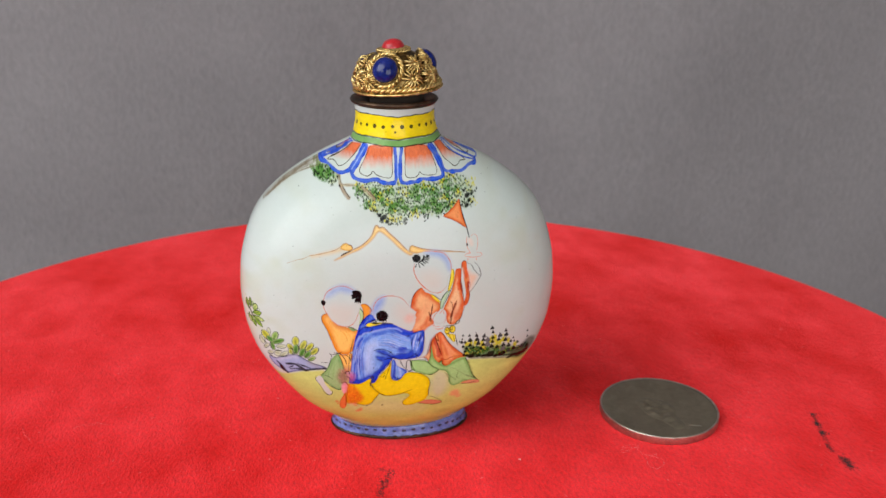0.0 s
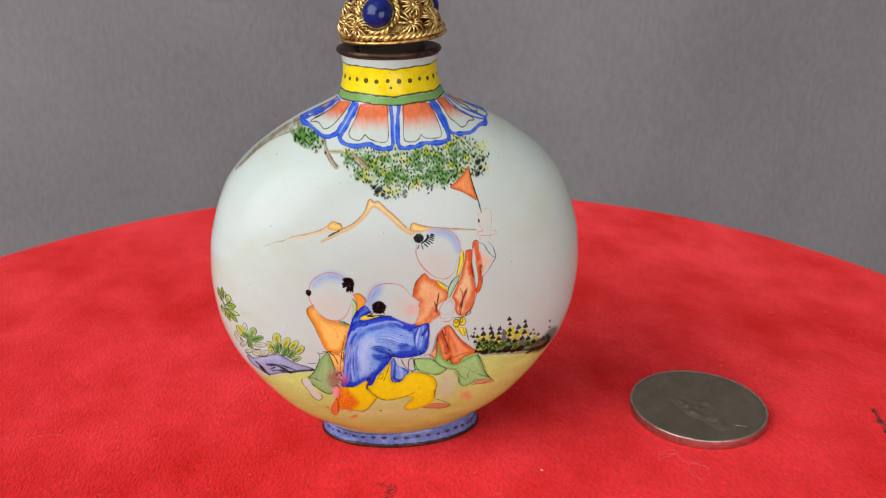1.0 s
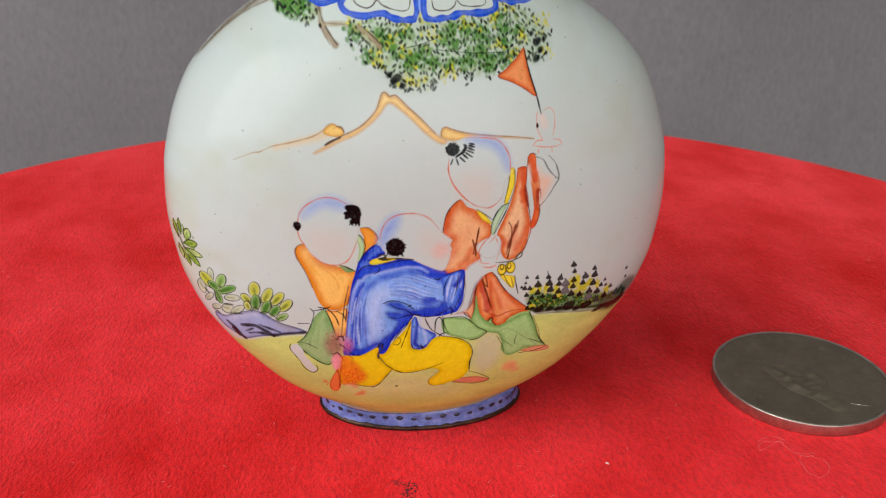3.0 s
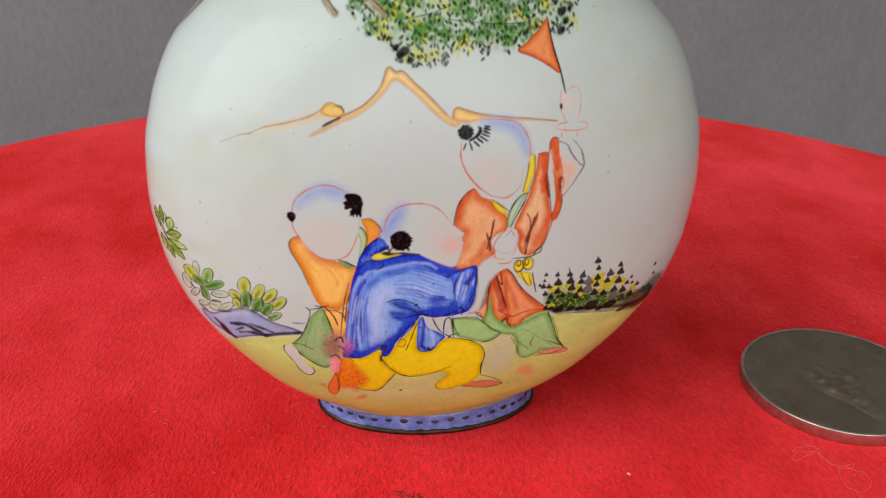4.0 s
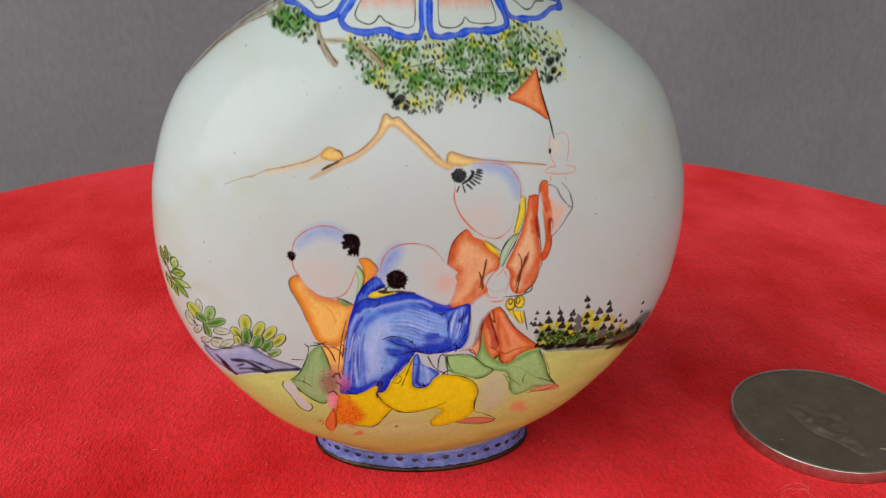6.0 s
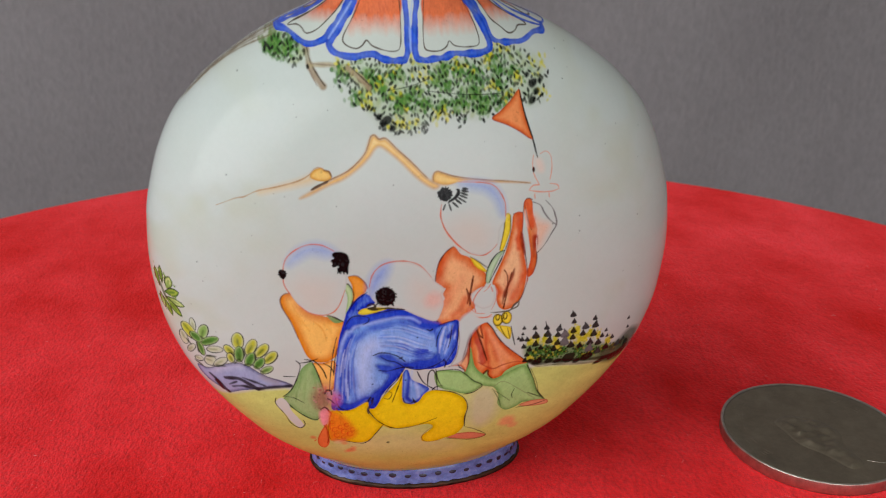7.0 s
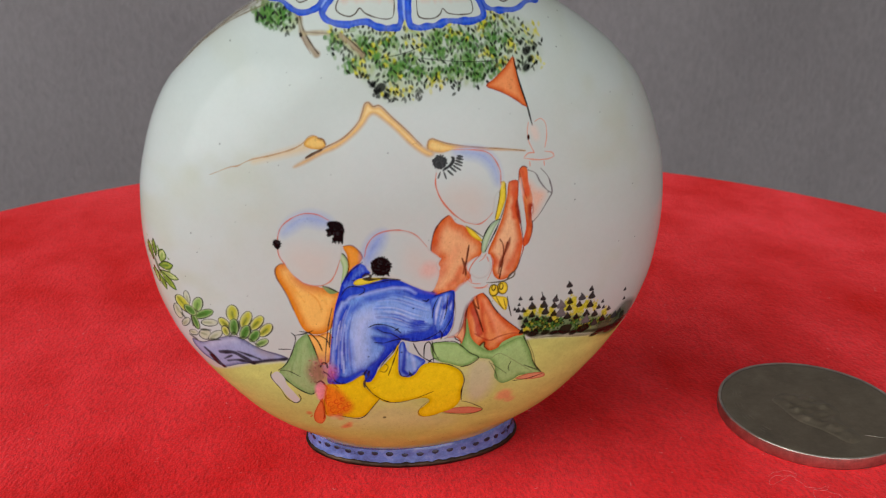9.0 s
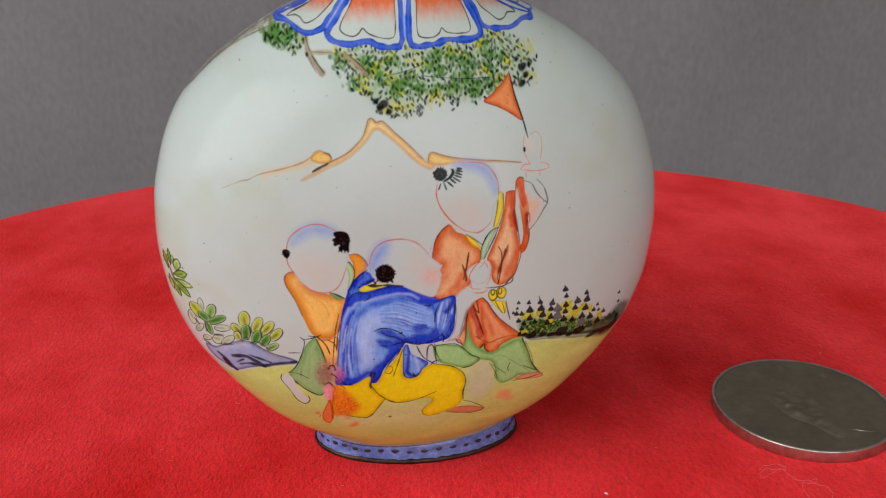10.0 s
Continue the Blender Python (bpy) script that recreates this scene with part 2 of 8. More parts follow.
for lo, hi in (((X0 - 0.1, 0.10, Z0), (X0, Y1 + 0.1, Z1)), ((X0 - 0.1, -1.30, Z0), (X0, 0.10, 0.2)), ((X0 - 0.1, -1.30, 1.45), (X0, 0.10, Z1))):
    part("wall_section", box(lo, hi), plaster, wall_west, "", False)
structure("floor", box((X0 - 0.1, Y0 - 0.1, Z0 - 0.1), (X1 + 0.1, Y1 + 0.1, Z0)), floor_wood, "brown wooden floor under the table", "floor")
structure("ceiling", box((X0 - 0.1, Y0 - 0.1, Z1), (X1 + 0.1, Y1 + 0.1, Z1 + 0.1)), plaster, "pale plain ceiling over the room", "ceiling")

# the round table, covered with red velvet
TABLE_R = 0.150
table = thing("round_display_table", (0, 0.0025, 0), "round table covered in bright red velvet, against a grey wall", "table")
cover = lathe([(0.0, 0.0)] + [(0.004 * i, 0.0) for i in range(1, 36)] + [(TABLE_R - 0.006 + 0.006 * math.sin(a), -0.006 + 0.006 * math.cos(a)) for a in (i * math.pi / 16 for i in range(9))]
              + [(TABLE_R, -0.012), (TABLE_R - 0.001, -0.022), (TABLE_R - 0.006, -0.025), (0.0, -0.025)][0:], 160)
part("velvet_cover", cover, velvet, table, "red velvet cloth with brushed patches of nap and dark soot marks")
part("pedestal", lathe([(0.0, -0.0252), (0.03, -0.0252), (0.025, -0.1), (0.022, -0.6), (0.04, -0.70), (0.13, -0.735), (0.13, -0.75), (0.0, -0.75)], 48), bronze, table, "dark pedestal under the velvet top")



# the flask: half width and half depth of the body, in millimetres, by height
WIDE = [(2.4, 13.3), (3.4, 13.9), (5, 15.0), (7.3, 16.97), (9, 18.66), (12.5, 21.63), (16, 24.04), (20, 26.59), (25, 29.16), (30, 30.58), (36, 31.15), (41, 30.83),
        (46, 29.65), (51, 27.5), (55, 24.15), (58, 20.45), (60, 17.35), (61.5, 14.57), (63, 11.12), (64.2, 8.84), (66, 8.00), (69, 7.50), (70.8, 7.70)]
DEEP = [(2.4, 4.35), (3.2, 5.2), (4, 6.4), (5, 7.6), (6.5, 8.95), (9, 10.9), (13, 13.21), (18, 15.39), (24, 16.95), (30, 17.68), (40, 17.95), (46, 17.60), (50, 16.9), (54, 15.55),
        (57, 13.95), (60, 11.9), (62, 10.35), (64, 9.15), (66, 8.00), (69, 7.50), (70.8, 7.70)]


def glide(table, z):
    """Smooth monotone curve through the table (pchip)."""
    t = np.array(table, float)
    x, y = t[:, 0], t[:, 1]
    h, d = np.diff(x), np.diff(y) / np.diff(x)
    m = np.zeros_like(x)
    w1, w2 = 2 * h[1:] + h[:-1], h[1:] + 2 * h[:-1]
    same = d[:-1] * d[1:] > 0
    m[1:-1][same] = ((w1 + w2)[same]) / (w1[same] / d[:-1][same] + w2[same] / d[1:][same])
    m[0], m[-1] = d[0], d[-1]
    i = np.clip(np.searchsorted(x, z) - 1, 0, len(h) - 1)
    s = (z - x[i]) / h[i]
    return ((2 * s**3 - 3 * s**2 + 1) * y[i] + (s**3 - 2 * s**2 + s) * h[i] * m[i] + (3 * s**2 - 2 * s**3) * y[i + 1] + (s**3 - s**2) * h[i] * m[i + 1])


def squareness(z):
    """Exponent of the oval section: a flat-fronted body, a round neck."""
    up, down = np.clip((66 - z) / 30, 0, 1), np.clip((z + 2) / 26, 0, 1)
    return 2.0 + 0.9 * up * up * (3 - 2 * up) * down * down * (3 - 2 * down)



# the body as a fine grid, on which the enamel colours are laid vertex by vertex
ROWS_UP, ACROSS, BEHIND = 1120, 1120, 60
zz = np.linspace(2.4, 70.9, 3000)
arc = np.concatenate([[0], np.cumsum(np.hypot(np.diff(glide(DEEP, zz)), np.diff(zz)))])
heights = np.interp(np.linspace(0, arc[-1], ROWS_UP), arc, zz)
A, B, N = glide(WIDE, heights)[:, None], glide(DEEP, heights)[:, None], squareness(heights)[:, None]
tuck = np.clip((12 - heights[:, None]) / 9.6, 0, 1)
set_back = 3.3 * tuck * tuck * (3 - 2 * tuck)  # the foot stands a little behind the middle of the body
B = B + set_back


def oval(turn, a, b, n):
    c, s = np.cos(turn), np.sin(turn)
    return a * np.sign(c) * np.abs(c) ** (2 / n), b * np.sign(s) * np.abs(s) ** (2 / n)


def even_turns(start, count):
    """Turns of half an oval, at even steps along its outline."""
    fine = start + math.pi * np.linspace(0, 1, 400001)
    x, y = oval(fine, 30.0, 17.5, 2.9)
    weight = np.where(np.abs(x[1:]) > 29.2, 0.5, 1.0)  # coarser round the narrow sides
    run = np.concatenate([[0], np.cumsum(np.hypot(np.diff(x), np.diff(y)) * weight)])
    return np.interp(np.linspace(0, run[-1], count, endpoint=False), run, fine)


ang = np.concatenate([even_turns(math.pi, ACROSS), even_turns(0, BEHIND)])[None, :]
PX, PY = oval(ang, A, B, N)
PY = PY + set_back
neck_shift = np.clip((heights[:, None] - 61) / 6, 0, 1)
bulge = 0.45 * np.exp(-((heights[:, None] - 54) / 7) ** 2)
PX = PX - 0.3 * neck_shift + bulge * np.clip(PX / A, 0, 1) ** 2  # the neck sits off the middle, one shoulder is fuller
PZ = np.repeat(heights[:, None], ang.shape[1], 1)
FRONT = np.repeat(np.sin(ang) <= 1e-6, ROWS_UP, 0)
FX, FZ = PX.ravel(), PZ.ravel()
rng = np.random.default_rng(7)


def enamel_colour(c):
    return np.minimum(np.array(srgb(*c)) * 0.92, 0.8)


COLOUR = np.empty((FX.size, 3))
COLOUR[:] = np.array((0.478, 0.526, 0.500))
MOTIF = np.zeros(FX.size, np.int32)
MOTIFS = [("body", "white enamel body")]


def rough_noise(x, y, size, seed):
    """Smooth value noise between 0 and 1."""
    grid = np.random.default_rng(seed).random((97, 97))
    gx, gy = x / size, y / size
    ix, iy = np.floor(gx).astype(int), np.floor(gy).astype(int)
    fx, fy = gx - ix, gy - iy
    fx, fy = fx * fx * (3 - 2 * fx), fy * fy * (3 - 2 * fy)
    at = lambda a, b: grid[a % 97, b % 97]
    return (at(ix, iy) * (1 - fx) + at(ix + 1, iy) * fx) * (1 - fy) + (at(ix, iy + 1) * (1 - fx) + at(ix + 1, iy + 1) * fx) * fy


# faint yellowing and clouding of the white glaze
cloud = rough_noise(FX + 50, FZ, 11, 1)[:, None] * 0.6 + rough_noise(FX + 50, FZ, 3.1, 2)[:, None] * 0.4
stain = np.clip(rough_noise(FX + 50, FZ + 20, 6.5, 12) * 0.65 + rough_noise(FX + 50, FZ + 20, 1.9, 13) * 0.35 - 0.55, 0, 1)[:, None] * np.clip((np.abs(FX) - 12) / 12, 0, 1)[:, None]
COLOUR *= (1 - 0.07 * cloud * np.array([0.7, 0.75, 1.3])) * (1 - 0.5 * stain * np.array([0.35, 0.55, 1.3]))


def motif(name, label):
    MOTIFS.append((name, label))


def curve_through(pts, closed, steps=5):
    p = np.array(pts, float)
    n = len(p)
    if n < 3:
        return p
    out = []
    for i in range(n if closed else n - 1):
        a, b, c, d = (p[(i + k) % n] if closed else p[min(max(i + k, 0), n - 1)] for k in (-1, 0, 1, 2))
        for s in np.arange(steps) / steps:
            out.append(0.5 * (2 * b + (c - a) * s + (2 * a - 5 * b + 4 * c - d) * s**2 + (3 * b - a - 3 * c + d) * s**3))
    if not closed:
        out.append(p[-1])
    return np.array(out)


def near(line, margin):
    lo, hi = line.min(0) - margin, line.max(0) + margin
    return np.nonzero((FX > lo[0]) & (FX < hi[0]) & (FZ > lo[1]) & (FZ < hi[1]) & FRONT.ravel())[0]


def distance(x, z, line, closed, along=False):
    """Distance to a line, negative inside a closed one; along: with how far along the line (0 to 1) the nearest place lies."""
    a = line
    b = np.roll(line, -1, 0) if closed else line[1:]
    a = a[:len(b)]
    best = np.full(x.shape, 1e9)
    inside = np.zeros(x.shape, bool)
    at = np.zeros(x.shape)
    for k, ((ax, az), (bx, bz)) in enumerate(zip(a, b)):
        dx, dz = bx - ax, bz - az
        s = np.clip(((x - ax) * dx + (z - az) * dz) / (dx * dx + dz * dz + 1e-12), 0, 1)
        d = np.hypot(x - ax - s * dx, z - az - s * dz)
        if along:
            at = np.where(d < best, (k + s) / len(a), at)
        np.minimum(best, d, out=best)
        if closed and az != bz:
            inside ^= ((az > z) != (bz > z)) & (x < ax + (z - az) * dx / dz)
    return (best, at) if along else np.where(inside, -best, best)


def lay(i, mask, colour):
    COLOUR[i] += (colour - COLOUR[i]) * mask[:, None]
    MOTIF[i[mask > 0.45]] = len(MOTIFS) - 1


def fill(pts, edge, inner, width, soft=0.08, alpha=1.0, grain=0.0, fade=False):
    """A painted patch, the colour pooled and darker towards its edge; grain: uneven brushwork; fade: it thins out downwards."""
    line = curve_through(pts, True)
    i = near(line, soft)
    x, z = FX[i], FZ[i]
    d = distance(x, z, line, True)
    mask = np.clip(0.5 - d / soft, 0, 1) * alpha
    streak = rough_noise(x * 2.2 + 40, z * 0.8, 0.55, 3) * 0.35 + rough_noise(x + 60, z + 9, 1.3, 4) * 0.25 + rough_noise(x * 2.6 + 45, z * 0.9, 0.24, 11) * 0.4
    grain = grain * 1.7
    if fade:
        lo, hi = line[:, 1].min(), line[:, 1].max()
        uneven = rough_noise(x * 1.5 + 45, z * 0.4, 0.5, 14)
        thin = np.clip((z - lo) / (hi - lo) * 2.5 - 0.62 + 0.22 * (uneven - 0.5), 0.0, 1)
        mask = mask * thin
    t = np.clip(-d / (0.62 * width), 0, 1) if width else np.zeros_like(x)
    t = t * t * (3 - 2 * t)
    t = np.clip(t + grain * 2.2 * (streak - 0.5), 0, 1)[:, None] if width else t[:, None]
    c = enamel_colour(edge) * (1 - t) + enamel_colour(inner) * t
    pooled = np.clip(1 + d / 0.22, 0, 1) * (0.16 if width else 0.0)
    c = c * ((1 + grain * 0.8 * (streak - 0.5)) * (1 - pooled))[:, None]
    lay(i, mask, c)


def stroke(pts, width, colour, alpha=1.0, soft=0.05, grain=0.08, kept=False):
    """A brush line: pressed in the middle, drawn out thin at its ends, its width and strength a little uneven; kept, or soft: it stays on its own patch."""
    line = curve_through(pts, False)
    i = near(line, width + soft)
    x, z = FX[i], FZ[i]
    d, at = distance(x, z, line, False, True)
    uneven = rough_noise(x + 70, z + 30, 0.8, 5)
    press = 0.5 + 0.5 * np.sqrt(np.sin(np.pi * np.clip(at, 0.0, 1.0))) if width < 0.4 else 1.0
    half = (width * (0.42 + 0.34 * (uneven - 0.5)) + 0.012) * press
    mask = np.clip(0.5 - (d - half) / soft, 0, 1) * min(1.0, alpha * 1.08) * (0.92 + 0.25 * (uneven - 0.5))
    if kept or soft >= 0.3:
        mask = mask * (MOTIF[i] == len(MOTIFS) - 1)
    lay(i, np.clip(mask, 0, 1), enamel_colour(colour) * (1 + grain * 2 * (rough_noise(x * 2 + 33, z, 0.4, 6) - 0.5))[:, None])


def hatch(side, other, count, colours, width, alpha):
    """Brush hairs laid between two lines, each following a mean of both."""
    a, b = curve_through(side, False, 6), curve_through(other, False, 6)
    n = min(len(a), len(b))
    a, b = a[np.linspace(0, len(a) - 1, n).astype(int)], b[np.linspace(0, len(b) - 1, n).astype(int)]
    for k in range(count):
        f = rng.uniform(0, 1)
        lo = rng.uniform(0, 0.5)
        hi = rng.uniform(lo + 0.25, 1.0)
        line = (a * (1 - f) + b * f)[int(lo * n):max(int(hi * n), int(lo * n) + 3)]
        stroke(line[::3], width * rng.uniform(0.6, 1.4), colours[rng.integers(len(colours))], alpha * rng.uniform(0.5, 1.0), 0.12, kept=True)


def blob(u, v, r1, r2, turn, colour, alpha=1.0, soft=0.15):
    m = max(r1, r2) + soft
    i = near(np.array([[u, v]]), m)
    c, s = math.cos(radians(turn)), math.sin(radians(turn))
    x, z = FX[i] - u, FZ[i] - v
    p, q = x * c + z * s, -x * s + z * c
    wob = 1 + 0.25 * (rough_noise(FX[i] + 50, FZ[i], 0.5, 8) - 0.5)
    d = (np.hypot(p / r1, q / r2) - wob) * min(r1, r2)
    lay(i, np.clip(0.5 - d / soft, 0, 1) * alpha, enamel_colour(colour))


def leaf(foot, tip, half, colour, vein):
    """A small leaf between two points: a wash, a darker vein from its foot, and a thin dark outline."""
    a, b = np.array(foot), np.array(tip)
    side = np.array([-(b - a)[1], (b - a)[0]]) / np.hypot(*(b - a)) * half
    left = [tuple(a + (b - a) * s + side * w) for s, w in ((0.18, 0.5), (0.5, 1.0), (0.8, 0.75))]
    right = [tuple(a + (b - a) * s - side * w) for s, w in ((0.18, 0.5), (0.5, 1.0), (0.8, 0.75))]
    fill([tuple(a)] + left + [tuple(b)] + right[::-1], vein, colour, 0.5, grain=0.12)
    stroke([tuple(a), tuple(a + (b - a) * 0.4), tuple(a + (b - a) * 0.7)], half * 0.7, vein, 0.75, soft=0.16)
    stroke([tuple(a)] + left + [tuple(b)], 0.12, (48, 52, 40), 0.85)
    stroke([tuple(a)] + right + [tuple(b)], 0.1, (48, 52, 40), 0.75)


def drop(u, v, half, colour):
    """A pointed dab, wide at the bottom, its paint thicker on one side."""
    half *= 1.34
    lean = 0.3 * half * math.sin(7 * u + 3 * v)
    outline = [(u + lean, v + 1.25 * half), (u + 0.62 * half, v + 0.25 * half), (u + half, v - 0.55 * half), (u + 0.3 * half, v - 0.85 * half), (u - 0.7 * half, v - 0.7 * half), (u - 0.85 * half, v - 0.1 * half), (u - 0.35 * half, v + 0.6 * half)]
    fill(outline, colour, tuple(min(255, c + 10) for c in colour), 0.3, soft=0.1, alpha=0.96, grain=0.2)


def dabs(spots, colours, count):
    """Small crisp touches of the brush crowded round each spot."""
    for u, v, wide, high in spots:
        for k in range(count):
            r = rng.uniform(0.07, 0.19)
            blob(u + rng.normal(0, 0.5) * wide, v + rng.normal(0, 0.5) * high, r, r * rng.uniform(0.5, 1.0), rng.uniform(40, 140), colours[rng.integers(len(colours))], rng.uniform(0.55, 0.95), 0.09)


def tuft_of_ink(u, v, radius, count):
    """Short ink hairs round a black dab, and a few dry gaps inside it."""
    for k in range(count):
        a = 2 * math.pi * (k + rng.uniform(-0.3, 0.3)) / count
        near_end, far_end = rng.uniform(0.75, 0.9) * radius, rng.uniform(0.98, 1.16) * radius
        turn = a + rng.uniform(-0.3, 0.3)
        stroke([(u + near_end * math.cos(a), v + near_end * math.sin(a)), (u + far_end * math.cos(turn), v + far_end * math.sin(turn))], 0.17, (12, 12, 14), 0.9)
    for k in range(count // 2):
        a, r = rng.uniform(0, 6.28), radius * math.sqrt(rng.uniform(0, 0.7))
        blob(u + r * math.cos(a), v + r * math.sin(a), 0.12, 0.05, rng.uniform(0, 180), (58, 56, 58), 0.5, 0.08)


def inside_points(pts, count):
    line = np.array(pts)
    lo, hi = line.min(0), line.max(0)
    p = lo + (hi - lo) * rng.random((count * 4, 2))
    return p[distance(p[:, 0], p[:, 1], line, True) < 0][:count]


def foliage(pts, count, greens, yellows):
    """Loose dabs: a thin wash, clumps of green and of yellow touches, and small dark leaves kept apart from one another over them."""
    fill(pts, (170, 184, 148), (150, 170, 126), 1.0, soft=1.2, alpha=0.45, grain=0.6)
    for u, v in greens:
        blob(u, v, rng.uniform(0.55, 0.85), rng.uniform(0.4, 0.6), rng.uniform(0, 180), (92, 138, 66), 0.45, 0.5)
    for u, v in yellows:
        blob(u, v, rng.uniform(0.4, 0.6), rng.uniform(0.3, 0.45), rng.uniform(0, 180), (184, 184, 80), 0.25, 0.4)
    for u, v in inside_points(pts, count // 3):
        blob(u, v, rng.uniform(0.25, 0.5), rng.uniform(0.18, 0.3), rng.uniform(0, 180), [(100, 142, 70), (120, 154, 86), (140, 152, 70)][rng.integers(3)], 0.4, 0.3)
    for spots, shades, touches in ((greens, [(64, 114, 42), (52, 100, 36), (80, 126, 54), (106, 140, 70)], 34), (yellows, [(190, 184, 40), (172, 170, 36), (206, 196, 70)], 8)):
        for u, v in spots:
            for k in range(touches):
                blob(u + rng.normal(0, 0.55), v + rng.normal(0, 0.42), rng.uniform(0.13, 0.3), rng.uniform(0.1, 0.2), rng.uniform(40, 140), shades[rng.integers(len(shades))], rng.uniform(0.4, 0.85), 0.13)
    line = np.array(pts)
    leaves = []
    for u, v in inside_points(pts, count * 5):
        if all(abs(u - a) > 0.3 or abs(v - b) > 0.46 for a, b in leaves):
            leaves.append((u, v))
    for j in rng.integers(0, len(line), count // 3):
        s = rng.random()
        u, v = line[j] * (1 - s) + line[(j + 1) % len(line)] * s + rng.normal(0, 0.4, 2)
        if v < line[:, 1].mean() + 1.5:
            leaves.append((u, v))
    for u, v in leaves:
        blob(u, v, rng.uniform(0.17, 0.3), rng.uniform(0.1, 0.15), rng.uniform(35, 145), [(12, 13, 11), (18, 20, 16), (46, 52, 40)][rng.integers(3)], rng.uniform(0.65, 0.98), 0.09)


def petal(outer, inner, border=0.72, bold=None):
    """A petal: pale ground with a thick blue border, and a thinly outlined heart, orange where it meets the neck; bold: how many points of the edge carry the full border."""
    fill(outer, (188, 195, 187), (188, 195, 187), 0)
    fill(inner, (204, 80, 34), (212, 102, 54), 0.7, soft=0.2, alpha=0.95, grain=0.3, fade=True)
    stroke(inner, 0.13, (74, 62, 52), 0.9)
    if bold:
        stroke(outer[bold - 1:], 0.2, (30, 70, 184), 0.9)
    stroke(outer[:bold], border, (30, 70, 184), 1.0, grain=0.25)
    stroke(outer[:bold], border / 3, (84, 128, 214), 0.3, soft=0.2)


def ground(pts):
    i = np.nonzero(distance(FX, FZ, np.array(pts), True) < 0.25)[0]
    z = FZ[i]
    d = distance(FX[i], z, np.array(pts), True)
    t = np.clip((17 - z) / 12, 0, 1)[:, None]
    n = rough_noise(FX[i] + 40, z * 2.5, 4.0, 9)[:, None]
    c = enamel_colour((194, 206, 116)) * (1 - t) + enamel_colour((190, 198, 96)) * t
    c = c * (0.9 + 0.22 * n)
    c = c * (1 - 0.8 * np.clip((3.6 - z) / 0.2, 0, 1))[:, None]  # contact shade at the joint with the foot, put into the colour
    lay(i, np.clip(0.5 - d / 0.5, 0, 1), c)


def neck_bands(at):
    wob = 0.12 * np.sin(3 * np.arctan2(PY, PX)).ravel() + 0.08 * np.sin(7 * np.arctan2(PY, PX) + 1).ravel()
    z = FZ + wob
    for low, high, c in ((at["gb"], at["gt"], (112, 152, 86)), (at["yb"] - 0.25, at["yt"], (228, 202, 22))):
        i = np.nonzero((z > low - 0.1) & (z < high + 0.1))[0]
        n = rough_noise(FX[i] + 40, FZ[i], 1.1, 10)[:, None]
        lay(i, np.clip(np.minimum(z[i] - low, high - z[i]) / 0.15 + 0.5, 0, 1), enamel_colour(c) * (0.93 + 0.14 * n))
    for at_z, w in ((at["gb"] - 0.05, 0.09), (at["gt"] + 0.12, 0.12), (at["yt"], 0.1)):
        i = np.nonzero(np.abs(z - at_z) < 0.6)[0]
        shaky = z[i] - at_z + 0.22 * (rough_noise(FX[i] + 40, PY.ravel()[i] + 40, 1.1, 31) - 0.5)
        lay(i, np.clip((w * (0.7 + 0.6 * rough_noise(FX[i] + 20, PY.ravel()[i] + 40, 0.7, 32)) - np.abs(shaky)) / 0.1 + 0.5, 0, 1) * 0.92, enamel_colour((34, 40, 26)))
    middle = (at["yb"] + at["yt"]) / 2 - 0.1
    level = int(np.argmin(np.abs(heights - middle)))
    ring = np.stack([PX[level], PY[level]], 1)
    run = np.concatenate([[0], np.cumsum(np.hypot(*np.diff(ring, axis=0).T))])
    for k, along in enumerate(np.arange(0.4, run[-1], 1.74)):
        u, y = np.interp(along, run, ring[:, 0]), np.interp(along, run, ring[:, 1])
        i = np.nonzero(np.hypot(np.hypot(FX - u, PY.ravel() - y), FZ - middle - 0.07 * math.sin(k * 2.3)) < 0.35 + 0.05 * math.sin(k * 1.9))[0]
        lay(i, np.full(len(i), 0.92), enamel_colour((48, 44, 22)))
    i = np.nonzero(np.hypot(FX + 1.0, FZ - middle + 0.95) + (PY.ravel() > 0) < 0.22)[0]
    lay(i, np.full(len(i), 0.9), enamel_colour((48, 44, 22)))



# the painted scene, in millimetres across and up the front of the flask

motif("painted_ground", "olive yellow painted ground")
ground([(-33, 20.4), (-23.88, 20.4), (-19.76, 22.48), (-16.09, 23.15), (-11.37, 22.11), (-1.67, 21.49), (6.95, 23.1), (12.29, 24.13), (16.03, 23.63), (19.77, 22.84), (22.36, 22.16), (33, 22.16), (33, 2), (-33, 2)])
fill([(-11.08, 12.47), (-5.3, 15.91), (-1.44, 15.29), (3.52, 11.31), (-3.87, 11.12)], (205, 200, 150), (205, 200, 150), 0, soft=3.0, alpha=0.45)
fill([(6.08, 22.13), (7.38, 21.79), (8.21, 19.9), (8.03, 17.52), (7.07, 15.54), (5.78, 15.22), (4.79, 17.04), (4.68, 19.91), (5.19, 21.46)], (192, 196, 150), (192, 196, 150), 0, soft=1.6)
stroke([(12.26, 24.38), (16.03, 23.63), (19.77, 22.84), (22.16, 22.27)], 0.15, (90, 90, 50), 0.6)

